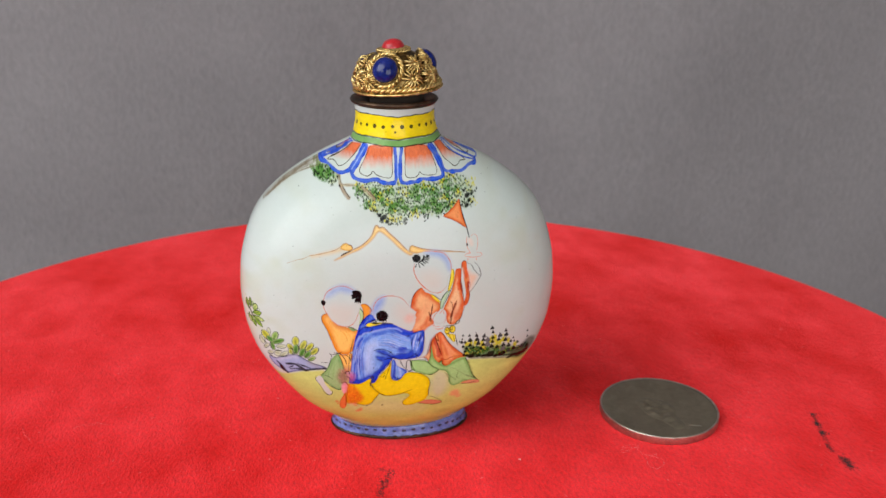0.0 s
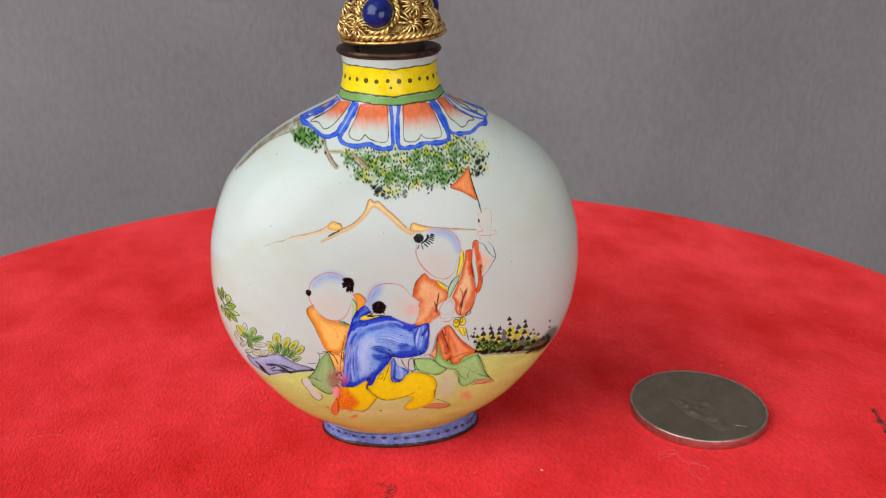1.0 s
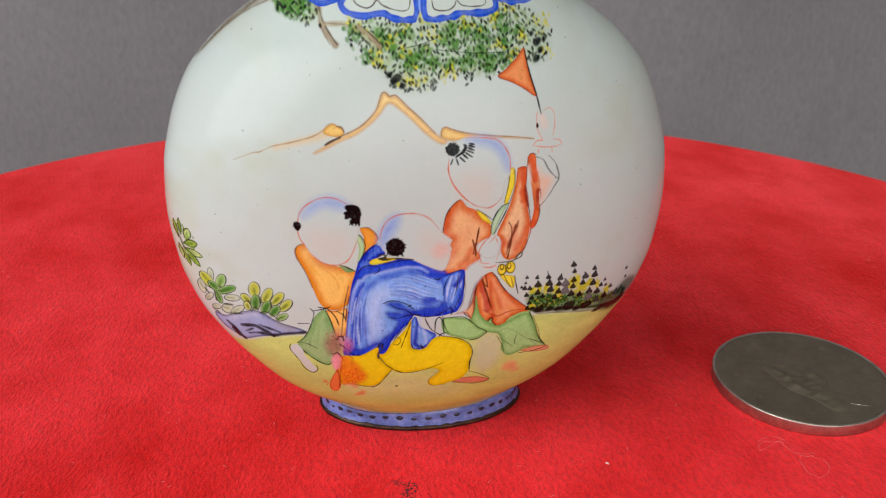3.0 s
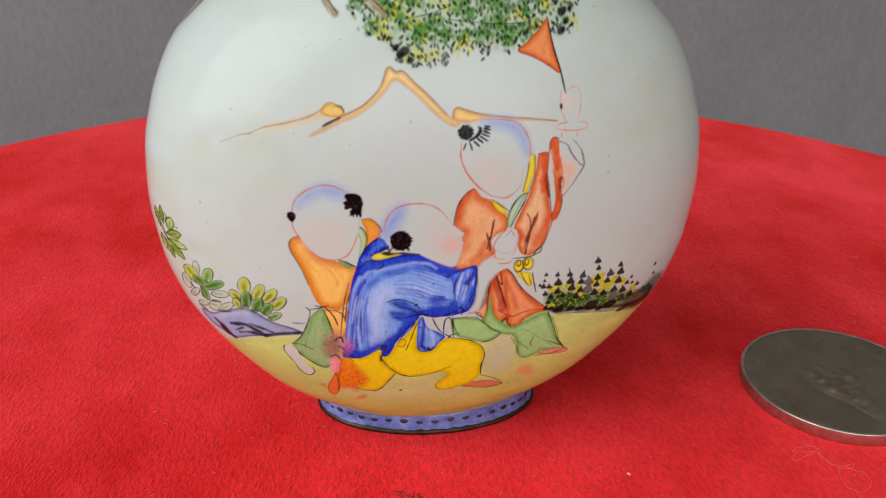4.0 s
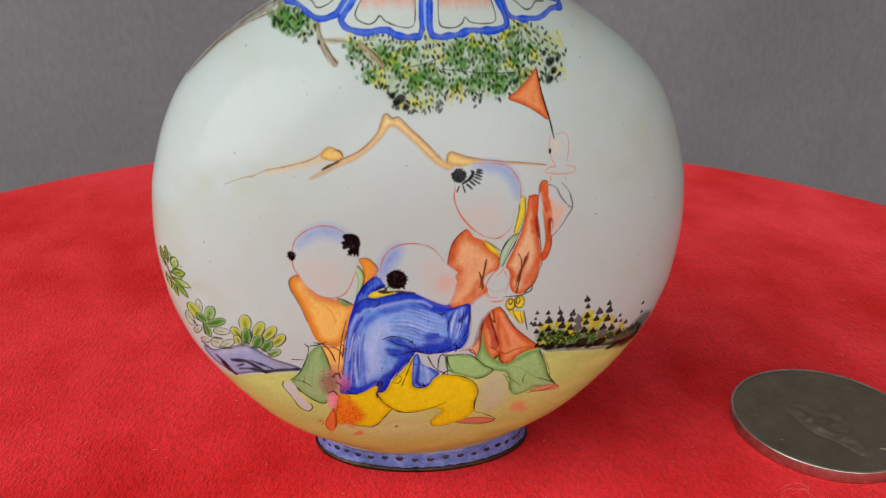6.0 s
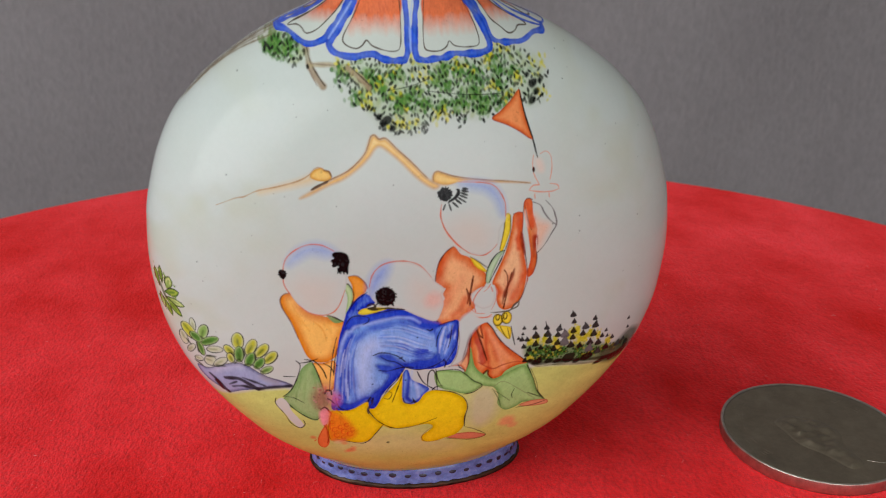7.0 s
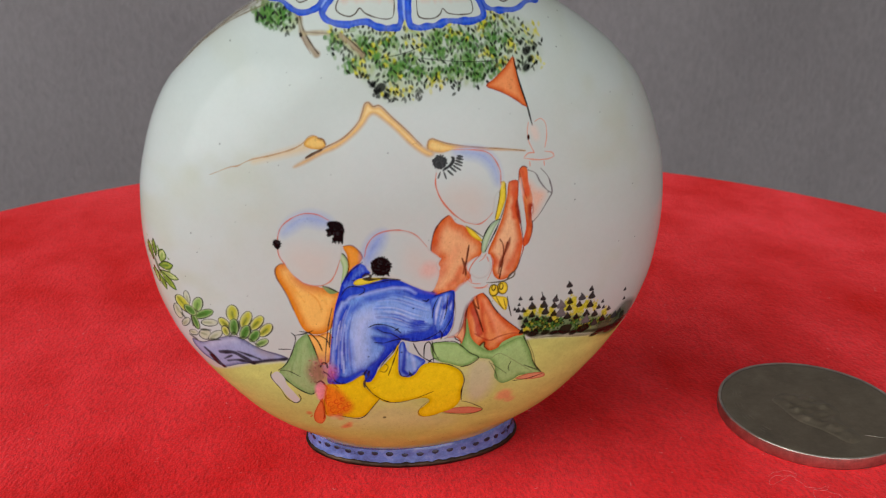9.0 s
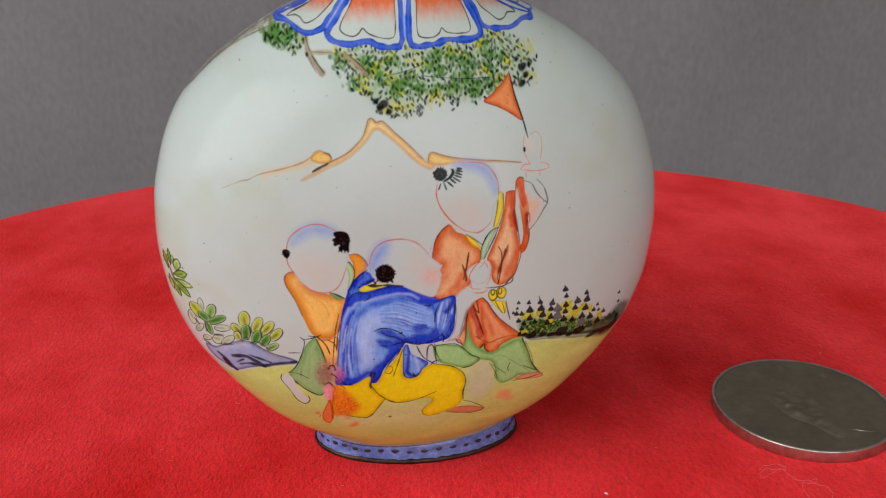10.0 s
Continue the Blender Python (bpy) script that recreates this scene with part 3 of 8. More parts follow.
motif("painted_roof", "ochre painted roof ridge")
fill([(-17.02, 46.31), (-14.86, 47.01), (-12.72, 47.62), (-11.54, 48.14), (-11.42, 47.63), (-12.75, 47.21), (-15.41, 46.64)], (216, 172, 96), (216, 172, 96), 0, soft=1.0, alpha=0.75)
fill([(-11.87, 47.94), (-11.52, 48.54), (-10.98, 48.8), (-10.57, 48.81), (-10.27, 48.55), (-9.86, 48.45), (-9.68, 47.93), (-10.12, 47.54), (-11.06, 47.53)], (204, 148, 62), (224, 184, 104), 0.6)
stroke([(-21.57, 44.78), (-19.48, 45.65), (-18.66, 45.81), (-17.27, 46.46), (-15.39, 46.89), (-13.26, 47.46), (-12.07, 48.04), (-11.41, 48.7), (-10.88, 48.85), (-10.47, 48.6)], 0.13, (165, 130, 90), 0.75)
stroke([(-10.47, 48.6), (-9.96, 48.44), (-9.68, 47.93)], 0.17, (120, 85, 50), 0.8)
fill([(-5.8, 51.3), (-5.51, 51.78), (-5.15, 51.82), (-4.7, 51.48), (-4.07, 51.47), (-3.16, 50.6), (-1.62, 49.14), (-0.06, 47.48), (1.11, 46.7), (0.46, 46.4), (-1.13, 47.52), (-2.69, 49.13), (-3.92, 50.22), (-4.73, 50.73), (-5.26, 50.5), (-5.82, 49.76), (-6.92, 48.72), (-8.54, 47.63), (-10.15, 47.01), (-12.04, 46.08), (-12.94, 45.86), (-10.12, 47.43), (-7.97, 48.53), (-6.44, 49.92)], (204, 148, 62), (226, 196, 132), 0.8, soft=0.45)
stroke([(-11.79, 46.66), (-10.92, 47.17), (-9.8, 47.68), (-7.97, 48.53), (-6.44, 49.92), (-5.87, 51.01), (-5.62, 51.73), (-5.2, 51.87), (-4.8, 51.48), (-4.06, 51.51), (-2.91, 50.35), (-1.62, 49.14), (-0.06, 47.48)], 0.15, (132, 92, 48), 0.75)
stroke([(-11.79, 46.66), (-10.93, 47.13), (-10.12, 47.48)], 0.3, (80, 55, 35), 0.9)
fill([(0.47, 47.15), (0.54, 47.83), (0.91, 48.13), (1.56, 47.95), (2.91, 47.47), (5.93, 47.02), (10.74, 46.39), (5.93, 46.75), (3.18, 46.72), (1.55, 46.68)], (204, 148, 62), (226, 190, 112), 0.8, soft=0.3)
stroke([(0.53, 47.14), (0.59, 47.88), (1.02, 48.13), (1.67, 47.89), (3.08, 47.47), (5.93, 47.02), (8.73, 46.69), (10.75, 46.33)], 0.14, (140, 105, 60), 0.75)

motif("painted_flag", "orange painted pennant on a thin pole")
fill([(10.02, 55.53), (10.22, 53.97), (10.52, 52.5), (11.1, 50.83), (10.69, 50.91), (9.79, 51.56), (8.35, 52.34), (6.93, 52.95), (7.74, 53.58), (8.94, 54.52)], (206, 94, 40), (222, 138, 84), 1, grain=0.06)
stroke([(9.97, 55.63), (10.31, 53.63), (10.74, 51.99), (11.1, 50.83), (11.36, 49.7), (11.58, 48.87)], 0.18, (22, 18, 18), 0.9)
stroke([(11.1, 50.83), (10.69, 50.91), (9.79, 51.56), (8.35, 52.34), (6.93, 52.95), (7.74, 53.58), (8.94, 54.52), (9.97, 55.54)], 0.12, (150, 60, 40), 0.7)
stroke([(11.16, 49.19), (11.02, 48.38), (11.13, 47.31), (11.71, 46.15)], 0.14, (214, 128, 98), 0.75)
stroke([(11.86, 49.21), (12.51, 49.45), (13.04, 48.92), (13.14, 47.72), (12.91, 46.51)], 0.14, (214, 128, 98), 0.75)
stroke([(10.61, 45.65), (11.08, 46.08), (11.75, 46.07)], 0.14, (214, 128, 98), 0.75)
stroke([(12.91, 46.12), (13.73, 45.92), (13.95, 45.49)], 0.14, (214, 128, 98), 0.75)
stroke([(10.62, 45.6), (11.84, 45.34), (13.13, 45.29), (13.95, 45.49)], 0.14, (214, 128, 98), 0.75)
stroke([(11.22, 45.19), (11.27, 44.66)], 0.14, (214, 128, 98), 0.75)
stroke([(12.8, 45.17), (12.87, 44.64)], 0.14, (214, 128, 98), 0.75)
fill([(11.28, 48.65), (11.89, 48.79), (12.29, 47.98), (12.23, 47.41), (11.76, 47.36), (11.48, 47.86)], (222, 186, 168), (222, 186, 168), 0, soft=0.5, alpha=0.5)
fill([(11.26, 47.69), (11.23, 47.54), (11.16, 47.44), (11.08, 47.42), (11.01, 47.5), (10.97, 47.63), (10.97, 47.8), (11.02, 47.93), (11.1, 47.98), (11.18, 47.95), (11.24, 47.85)], (60, 20, 14), (60, 20, 14), 0)

motif("painted_patch", "green painted patch")
fill([(4.3, 26.2), (6.4, 25.4), (8.5, 25.2), (10.7, 25.5), (11.5, 24.2), (11.6, 22.6), (8.2, 21.8), (5.2, 22.6), (3.9, 24.2)], (118, 164, 88), (140, 182, 108), 0.9, grain=0.1)

motif("painted_patch", "orange red painted patch")
fill([(2.59, 40.08), (1.79, 39.54), (1.01, 38.41), (0.66, 36.88), (0.62, 35.78), (1.17, 35.39), (1.68, 35.25), (1.42, 34.65), (1.59, 34), (0.97, 33.23), (0.14, 31.79), (-0.91, 31.17), (1.17, 30.9), (2.44, 31.02), (3.49, 31.29), (4.42, 32.28), (4.93, 32.82), (4.81, 33.76), (5.32, 34.63), (5.94, 35.25), (6.17, 36.48), (4.85, 38.03), (4.13, 38.79), (3.31, 39.17)], (204, 92, 26), (226, 168, 118), 2, grain=0.09)
fill([(8.92, 43.14), (9.54, 43.3), (9.96, 43.22), (10.01, 42.35), (9.9, 40.87), (10.17, 38.69), (10.55, 36.66), (10.4, 34.85), (9.93, 33.38), (9.09, 32.43), (8.25, 32.16), (7.59, 32.58), (7.29, 33.41), (7.39, 34.44), (7.09, 35.17), (6.77, 35.64), (7.56, 37.6), (8.25, 39.4), (8.73, 41.61)], (204, 92, 26), (228, 180, 134), 1.4, grain=0.09)
fill([(10.12, 44.49), (10.47, 44.73), (10.96, 44.42), (11.1, 42.97), (11.57, 41.37), (11.46, 39.88), (11.61, 38.11), (11.45, 36.79), (10.8, 35.9), (10.6, 36.42), (10.93, 38.17), (10.64, 40.39), (10.31, 42.11), (10.02, 43.58)], (204, 92, 26), (220, 146, 86), 0.8, grain=0.08)
fill([(11.1, 42.97), (11.88, 42.28), (12.95, 41.66), (12.45, 40.43), (11.59, 38.78), (11.45, 40.31)], (224, 170, 140), (224, 170, 140), 0, soft=1.0, alpha=0.75)
stroke([(1.27, 38.39), (0.97, 37.19), (1.01, 36.07)], 1.1, (196, 74, 34), 0.6, soft=0.9)
stroke([(1.78, 39.34), (3.11, 38.69), (4.03, 37.87)], 1, (204, 92, 50), 0.3, soft=0.9)
stroke([(10.17, 38.69), (10.16, 36.92), (9.77, 34.46), (8.76, 32.92)], 0.7, (200, 84, 44), 0.6, soft=0.7)
stroke([(9.65, 43), (9.73, 41.73), (9.58, 40.49)], 0.6, (200, 80, 42), 0.6, soft=0.6)
stroke([(10.94, 37.73), (10.95, 36.6)], 0.9, (190, 60, 30), 0.8, soft=0.6)
stroke([(10.41, 44.17), (10.7, 42.91), (11.04, 41.41), (11.34, 39.89)], 0.6, (196, 70, 34), 0.6, soft=0.4)
stroke([(7.44, 34.44), (8.5, 34.34), (8.66, 36.15)], 0.9, (200, 84, 46), 0.6, soft=0.7)
stroke([(8.05, 37), (8.45, 36.12), (8.41, 34.35), (8.09, 32.41)], 0.26, (92, 38, 22), 0.9)
stroke([(8.89, 36.59), (8.63, 35.48), (8.13, 33.69)], 0.26, (92, 38, 22), 0.9)
stroke([(4.69, 36.56), (4.44, 34.7), (4.35, 32.97)], 0.26, (92, 38, 22), 0.9)
stroke([(3.94, 35.12), (4.24, 34.44), (4.54, 34.18)], 0.26, (92, 38, 22), 0.9)
stroke([(9.8, 41.1), (9.72, 40.26), (9.98, 39.36)], 0.26, (92, 38, 22), 0.9)
stroke([(2.51, 40.04), (1.75, 39.5), (1.01, 38.34), (0.66, 36.88), (0.62, 35.78)], 0.15, (98, 48, 34), 0.85)
stroke([(8.92, 43.19), (9.54, 43.36), (9.95, 43.27)], 0.15, (98, 48, 34), 0.85)
stroke([(10, 43.58), (9.94, 40.87), (10.39, 38.23), (10.69, 35.95), (10.42, 34.62), (9.93, 33.31), (8.99, 32.32)], 0.15, (98, 48, 34), 0.85)
stroke([(10.02, 43.49), (10.1, 44.39), (10.51, 44.77), (10.99, 44.57)], 0.15, (98, 48, 34), 0.85)
stroke([(10.16, 44.09), (10.49, 42.52), (10.94, 41.31)], 0.15, (98, 48, 34), 0.85)
stroke([(11.59, 38.78), (11.59, 37.45), (11.21, 36.35), (10.76, 35.9)], 0.15, (98, 48, 34), 0.85)
stroke([(11, 44.35), (11.85, 43.94), (12.33, 43.07), (12.94, 42.25), (13.76, 41.57)], 0.17, (104, 98, 98), 0.85)
stroke([(12.44, 44.39), (13.24, 43.5), (13.63, 42.43), (13.7, 41.61), (13.24, 40.81), (12.39, 39.45), (11.6, 38.59)], 0.17, (104, 98, 98), 0.85)
fill([(5.61, 30.57), (6.29, 30.77), (6.8, 30.17), (7.61, 28.74), (8.76, 27.36), (10.53, 25.67), (11.2, 24.86), (10.03, 24.68), (8.72, 24.05), (8.11, 23.17), (7.18, 23.09), (6.65, 23.68), (6.58, 24.39), (5.75, 23.68), (5.16, 24.61), (4.65, 26.51), (4.47, 28.07), (4.74, 29.71), (5.15, 30.33)], (200, 84, 26), (222, 142, 84), 1.3, grain=0.09)
fill([(4.53, 29.54), (4.66, 27.68), (4.42, 25.5), (4.08, 24.4), (3.44, 25.28), (2.31, 25.39), (3.75, 26.3), (4.26, 28.09)], (196, 84, 50), (226, 168, 118), 0.6, grain=0.06)
stroke([(5.41, 28.59), (5.63, 27.18), (5.9, 25.6)], 0.5, (238, 190, 160), 0.7, soft=0.5)
stroke([(6.74, 28.83), (7.71, 26.44), (8.48, 24.49)], 0.5, (232, 160, 126), 0.5, soft=0.7)
stroke([(6.18, 29.37), (6.37, 27.11), (6.74, 24.7)], 0.5, (186, 58, 28), 0.7, soft=0.4)
stroke([(5.15, 30.3), (5.43, 29.33), (5.92, 28.79)], 0.24, (92, 36, 22), 0.85)
stroke([(5.57, 30.46), (5.87, 28.91)], 0.24, (92, 36, 22), 0.85)
stroke([(4.53, 29.49), (4.43, 28.32), (4.46, 27.3)], 0.24, (92, 36, 22), 0.85)
stroke([(5.15, 24.87), (5.75, 23.68), (6.58, 24.33), (6.7, 23.68), (7.22, 23.08)], 0.24, (92, 36, 22), 0.85)
stroke([(6.29, 30.77), (6.91, 30.03), (7.65, 28.69), (8.76, 27.31), (10.65, 25.53), (11.2, 24.86)], 0.15, (22, 18, 18), 0.85)
stroke([(4.7, 29.64), (4.43, 28.07), (4.42, 25.75), (4.12, 24.44)], 0.15, (22, 18, 18), 0.85)
stroke([(2.1, 25.31), (3.06, 25.62), (3.35, 25.13), (3.95, 24.69)], 0.15, (22, 18, 18), 0.85)
stroke([(9.45, 43.27), (9.58, 41.54), (9.62, 39.46)], 0.75, (206, 78, 34), 0.75, soft=0.35)
stroke([(9.82, 41.23), (10, 40.03), (10.26, 38.61)], 0.36, (124, 38, 22), 0.85, soft=0.2)
stroke([(10.34, 44.33), (10.85, 42.88), (11.02, 41.72)], 0.7, (204, 78, 36), 0.75, soft=0.4)
stroke([(11.38, 40.51), (11.28, 39.32), (11.23, 38.28)], 0.5, (140, 40, 22), 0.8, soft=0.3)
stroke([(11.02, 38.73), (11.02, 36.87), (10.83, 35.3)], 0.7, (208, 84, 40), 0.7, soft=0.5)
stroke([(10.19, 43.5), (10.39, 41.48), (10.47, 39.08)], 0.34, (222, 196, 180), 0.7, soft=0.3)
stroke([(4.76, 30.28), (5.33, 28.44), (5.8, 26.57), (6.04, 25.57)], 0.75, (176, 48, 24), 0.8, soft=0.3)
stroke([(5, 30.27), (5.7, 28.26), (6.46, 25.75)], 0.2, (84, 28, 18), 0.85, soft=0.1)
stroke([(4.54, 29.89), (4.25, 28.17), (4.49, 25.94)], 0.4, (150, 50, 30), 0.75, soft=0.25)
stroke([(4.43, 29.76), (4.03, 27.83), (3.63, 26.02)], 0.22, (90, 34, 24), 0.8, soft=0.1)
stroke([(6.47, 29.74), (7.49, 27.88), (8.88, 25.87)], 0.6, (232, 154, 112), 0.6, soft=0.5)
stroke([(5.85, 30.13), (6.87, 27.93), (7.65, 25.62)], 0.5, (204, 84, 44), 0.6, soft=0.4)
stroke([(8.11, 27.81), (9.29, 26.2), (10.19, 25.24)], 0.5, (200, 78, 38), 0.6, soft=0.4)
stroke([(5.49, 25.62), (7.11, 24.53), (8.33, 24.93), (9.88, 25.2), (10.86, 24.92)], 0.2, (150, 48, 28), 0.7, soft=0.14)
stroke([(4.07, 33.26), (4.37, 34.66), (4.61, 36.11)], 0.24, (96, 38, 26), 0.85, soft=0.1)
stroke([(4.28, 33.77), (3.95, 35.07)], 0.22, (96, 38, 26), 0.8, soft=0.1)
stroke([(7.98, 32.96), (8.25, 34.57), (8.83, 35.8), (9.17, 37.03)], 0.34, (110, 38, 24), 0.8, soft=0.16)
stroke([(8.96, 33.53), (9.67, 34.77), (10.19, 36)], 0.8, (206, 82, 38), 0.65, soft=0.5)
stroke([(1.33, 33.44), (2.46, 34.66), (3.28, 36.19)], 0.9, (224, 150, 106), 0.45, soft=0.8)
stroke([(2.53, 31.92), (3.38, 32.65), (3.81, 33.93)], 0.7, (206, 84, 40), 0.6, soft=0.5)

motif("painted_patch", "green painted patch")
fill([(4.56, 27.79), (5.06, 25.28), (5.94, 24.03), (7.27, 23.07), (8.8, 23.69), (10.32, 24.43), (11.16, 24.32), (11.99, 22.78), (12.79, 20.4), (14.01, 18.49), (13.16, 18.13), (11.36, 18.61), (10.44, 18.03), (9.14, 17.69), (8.12, 18.97), (8.11, 20.35), (7.38, 21.79), (5.76, 22.24), (4.58, 22.97), (4.07, 24.22), (4.43, 25.71)], (118, 164, 88), (158, 200, 126), 1.3, grain=0.1)
fill([(0.69, 24.82), (3.13, 24.68), (4.07, 24.22), (4.95, 23.16), (6.06, 22.39), (5.19, 21.46), (3.95, 21.18), (2.66, 21.75), (1.52, 22.19), (0.75, 22.93)], (118, 164, 88), (158, 200, 126), 0.9, grain=0.1)
stroke([(11.21, 24.53), (12.18, 22.33), (12.89, 20.18), (14.21, 18.21)], 0.15, (22, 18, 18), 0.92)
stroke([(0.69, 24.82), (3.01, 24.84), (4.09, 24.04), (5.08, 22.99), (6.08, 22.21), (5.08, 21.29), (3.96, 21.08)], 0.15, (22, 18, 18), 0.92)
stroke([(5.77, 22.17), (7.38, 21.87), (8.59, 22.48), (10.73, 20.82), (12.67, 18.98)], 0.1, (120, 130, 90), 0.6)
stroke([(0.68, 25.14), (0.91, 23.71), (1.51, 22.37)], 0.15, (22, 18, 18), 0.92)
stroke([(-0.21, 22.37), (-0.15, 24.44), (0.32, 25.01), (0.71, 24.13), (0.91, 22.08)], 0.15, (22, 18, 18), 0.92)
stroke([(7.57, 21.2), (8.56, 20.27), (9.58, 19.23)], 0.12, (60, 76, 46), 0.8)
stroke([(11.59, 20.23), (12.49, 19.64), (13.42, 19.01)], 0.12, (60, 76, 46), 0.8)
stroke([(9.98, 21.12), (9.72, 20.23), (9.9, 19.57)], 0.12, (60, 76, 46), 0.8)
stroke([(7.32, 21.54), (8.14, 19.87), (8.54, 18.52)], 0.12, (60, 76, 46), 0.8)
stroke([(11.67, 24.02), (12.58, 21.83), (13.24, 19.45), (14.31, 18.1)], 0.12, (60, 76, 46), 0.8)

motif("painted_patch", "small red brown painted patch")
fill([(10.76, 18.15), (12.39, 18.64), (14.26, 18.31), (14.5, 17.47), (12.57, 17.56)], (190, 110, 75), (214, 150, 110), 0.4)
fill([(2.07, 13.75), (3.9, 14.16), (5.8, 13.93), (7.28, 13.07), (6.11, 12.58), (3.68, 12.99)], (175, 90, 62), (205, 130, 95), 0.4)
stroke([(14.36, 18.17), (12.52, 17.8), (10.47, 17.81)], 0.13, (22, 18, 18), 0.85)
stroke([(4.44, 15.34), (5.71, 14.65), (7.28, 13.07), (5.43, 12.49), (2.31, 13.34)], 0.13, (22, 18, 18), 0.75)
blob(9.69, 15.37, 1, 1, 0, (225, 120, 100), 0.6, 0.7)
blob(10.56, 14.34, 0.6, 0.6, 0, (225, 120, 100), 0.5, 0.5)

motif("painted_patch", "yellow painted patch")
fill([(7.92, 43.15), (8.54, 43.27), (8.65, 41.72), (8.25, 40.29), (7.83, 39.24), (7.49, 39.37), (7.81, 41.21), (7.94, 42.24)], (205, 175, 20), (228, 205, 60), 0.5)
fill([(4.31, 38.79), (5, 38.33), (5.71, 37.6), (6.21, 36.88), (5.68, 37.05), (4.85, 37.71)], (205, 175, 20), (228, 205, 60), 0.4)
stroke([(7.92, 43.15), (7.96, 41.77), (7.49, 39.37)], 0.14, (80, 75, 40), 0.8)
stroke([(8.6, 43.11), (8.61, 41.15), (8.07, 39.22)], 0.14, (80, 75, 40), 0.8)
stroke([(4.31, 38.79), (5.11, 38.26), (6.36, 37.26)], 0.16, (80, 70, 40), 0.8)
fill([(7.58, 31.68), (7.84, 31.49), (7.99, 31.13), (7.99, 30.73), (7.81, 30.42), (7.54, 30.28), (7.25, 30.36), (7.04, 30.65), (6.97, 31.02), (7.06, 31.4), (7.29, 31.65)], (205, 175, 20), (228, 205, 60), 0.5)
fill([(8.59, 31.92), (8.88, 31.71), (9.04, 31.36), (9.03, 30.92), (8.86, 30.57), (8.56, 30.42), (8.24, 30.54), (8.01, 30.82), (7.93, 31.25), (8.02, 31.65), (8.28, 31.89)], (205, 175, 20), (228, 205, 60), 0.5)
fill([(7.23, 30.3), (8.2, 30.2), (9.04, 29.82), (9.03, 28.47), (8.59, 28.52), (8.02, 29.19)], (205, 175, 20), (228, 205, 60), 0.4)
stroke([(7.58, 31.68), (7.84, 31.49), (7.99, 31.13), (7.99, 30.73), (7.81, 30.42), (7.54, 30.28), (7.25, 30.36), (7.04, 30.65), (6.97, 31.02), (7.06, 31.4), (7.29, 31.65), (7.58, 31.68)], 0.13, (92, 80, 24), 0.85)
stroke([(8.59, 31.92), (8.88, 31.71), (9.04, 31.36), (9.03, 30.92), (8.86, 30.57), (8.56, 30.42), (8.24, 30.54), (8.01, 30.82), (7.93, 31.25), (8.02, 31.65), (8.28, 31.89), (8.59, 31.92)], 0.13, (92, 80, 24), 0.85)
stroke([(7.52, 31.62), (7.62, 31.54), (7.67, 31.38), (7.66, 31.19), (7.6, 31.03), (7.49, 30.96), (7.39, 30.99), (7.31, 31.12), (7.28, 31.3), (7.32, 31.48), (7.41, 31.6), (7.52, 31.62)], 0.13, (92, 80, 24), 0.85)
stroke([(8.38, 31.75), (8.48, 31.66), (8.53, 31.48), (8.52, 31.27), (8.45, 31.09), (8.35, 31), (8.24, 31.03), (8.16, 31.17), (8.14, 31.38), (8.18, 31.58), (8.27, 31.72), (8.38, 31.75)], 0.13, (92, 80, 24), 0.85)
stroke([(7.77, 30.19), (8.24, 29.17), (8.66, 28.51)], 0.13, (92, 80, 24), 0.8)
stroke([(9.04, 30.05), (9.22, 29.07), (9.59, 27.5)], 0.14, (22, 18, 18), 0.92)
stroke([(8.64, 29.86), (8.96, 28.48)], 0.13, (92, 80, 24), 0.8)
stroke([(6.69, 31.97), (7.93, 31.94), (8.89, 32.09), (9.3, 32.75), (9.72, 33.02)], 0.17, (90, 86, 70), 0.85)
stroke([(8.89, 32.09), (9.68, 32.48), (9.82, 33.11)], 0.15, (90, 86, 70), 0.8)
fill([(8.06, 39.28), (7.58, 38.52), (6.9, 37.02), (6.43, 35.61), (6.07, 35.77), (6.14, 36.95), (6.62, 38.15), (7.39, 38.96)], (140, 175, 135), (175, 200, 165), 0.5)
stroke([(8.06, 39.28), (7.27, 38.97), (6.62, 38.15), (6.14, 36.95), (6.02, 35.71)], 0.13, (22, 18, 18), 0.92)
stroke([(8.06, 39.28), (7.66, 38.2), (7.02, 36.88), (6.43, 35.61)], 0.13, (22, 18, 18), 0.85)

motif("painted_patch", "pale painted patch")
fill([(4.71, 33.35), (4.44, 34.35), (5.12, 34.93), (5.87, 35.2), (6.75, 35.02), (7.16, 33.95), (6.74, 32.8), (5.68, 32.55)], (194, 196, 190), (188, 198, 193), 0.8)
stroke([(4.72, 32.9), (4.45, 34.15), (5.12, 35)], 0.1, (215, 140, 110), 0.7)
stroke([(4.26, 32.74), (4.76, 31.91), (5.84, 31.42), (6.92, 31.47)], 0.1, (215, 150, 120), 0.7)
stroke([(5.94, 35.29), (5.28, 34.63), (4.79, 33.76), (4.77, 33.01), (5.03, 32.22)], 0.14, (200, 104, 76), 0.8)
stroke([(6.99, 35.5), (7.29, 34.45), (7.17, 33.31), (6.75, 32.3)], 0.14, (200, 104, 76), 0.8)
stroke([(5.85, 34.58), (6.26, 34.89), (6.57, 35.43)], 0.14, (200, 104, 76), 0.8)
stroke([(6.67, 35.09), (6.84, 34.49)], 0.14, (200, 104, 76), 0.8)
stroke([(4.06, 32.76), (4.49, 31.96), (5.34, 31.47), (6.28, 31.43), (6.82, 31.76)], 0.14, (206, 120, 92), 0.8)
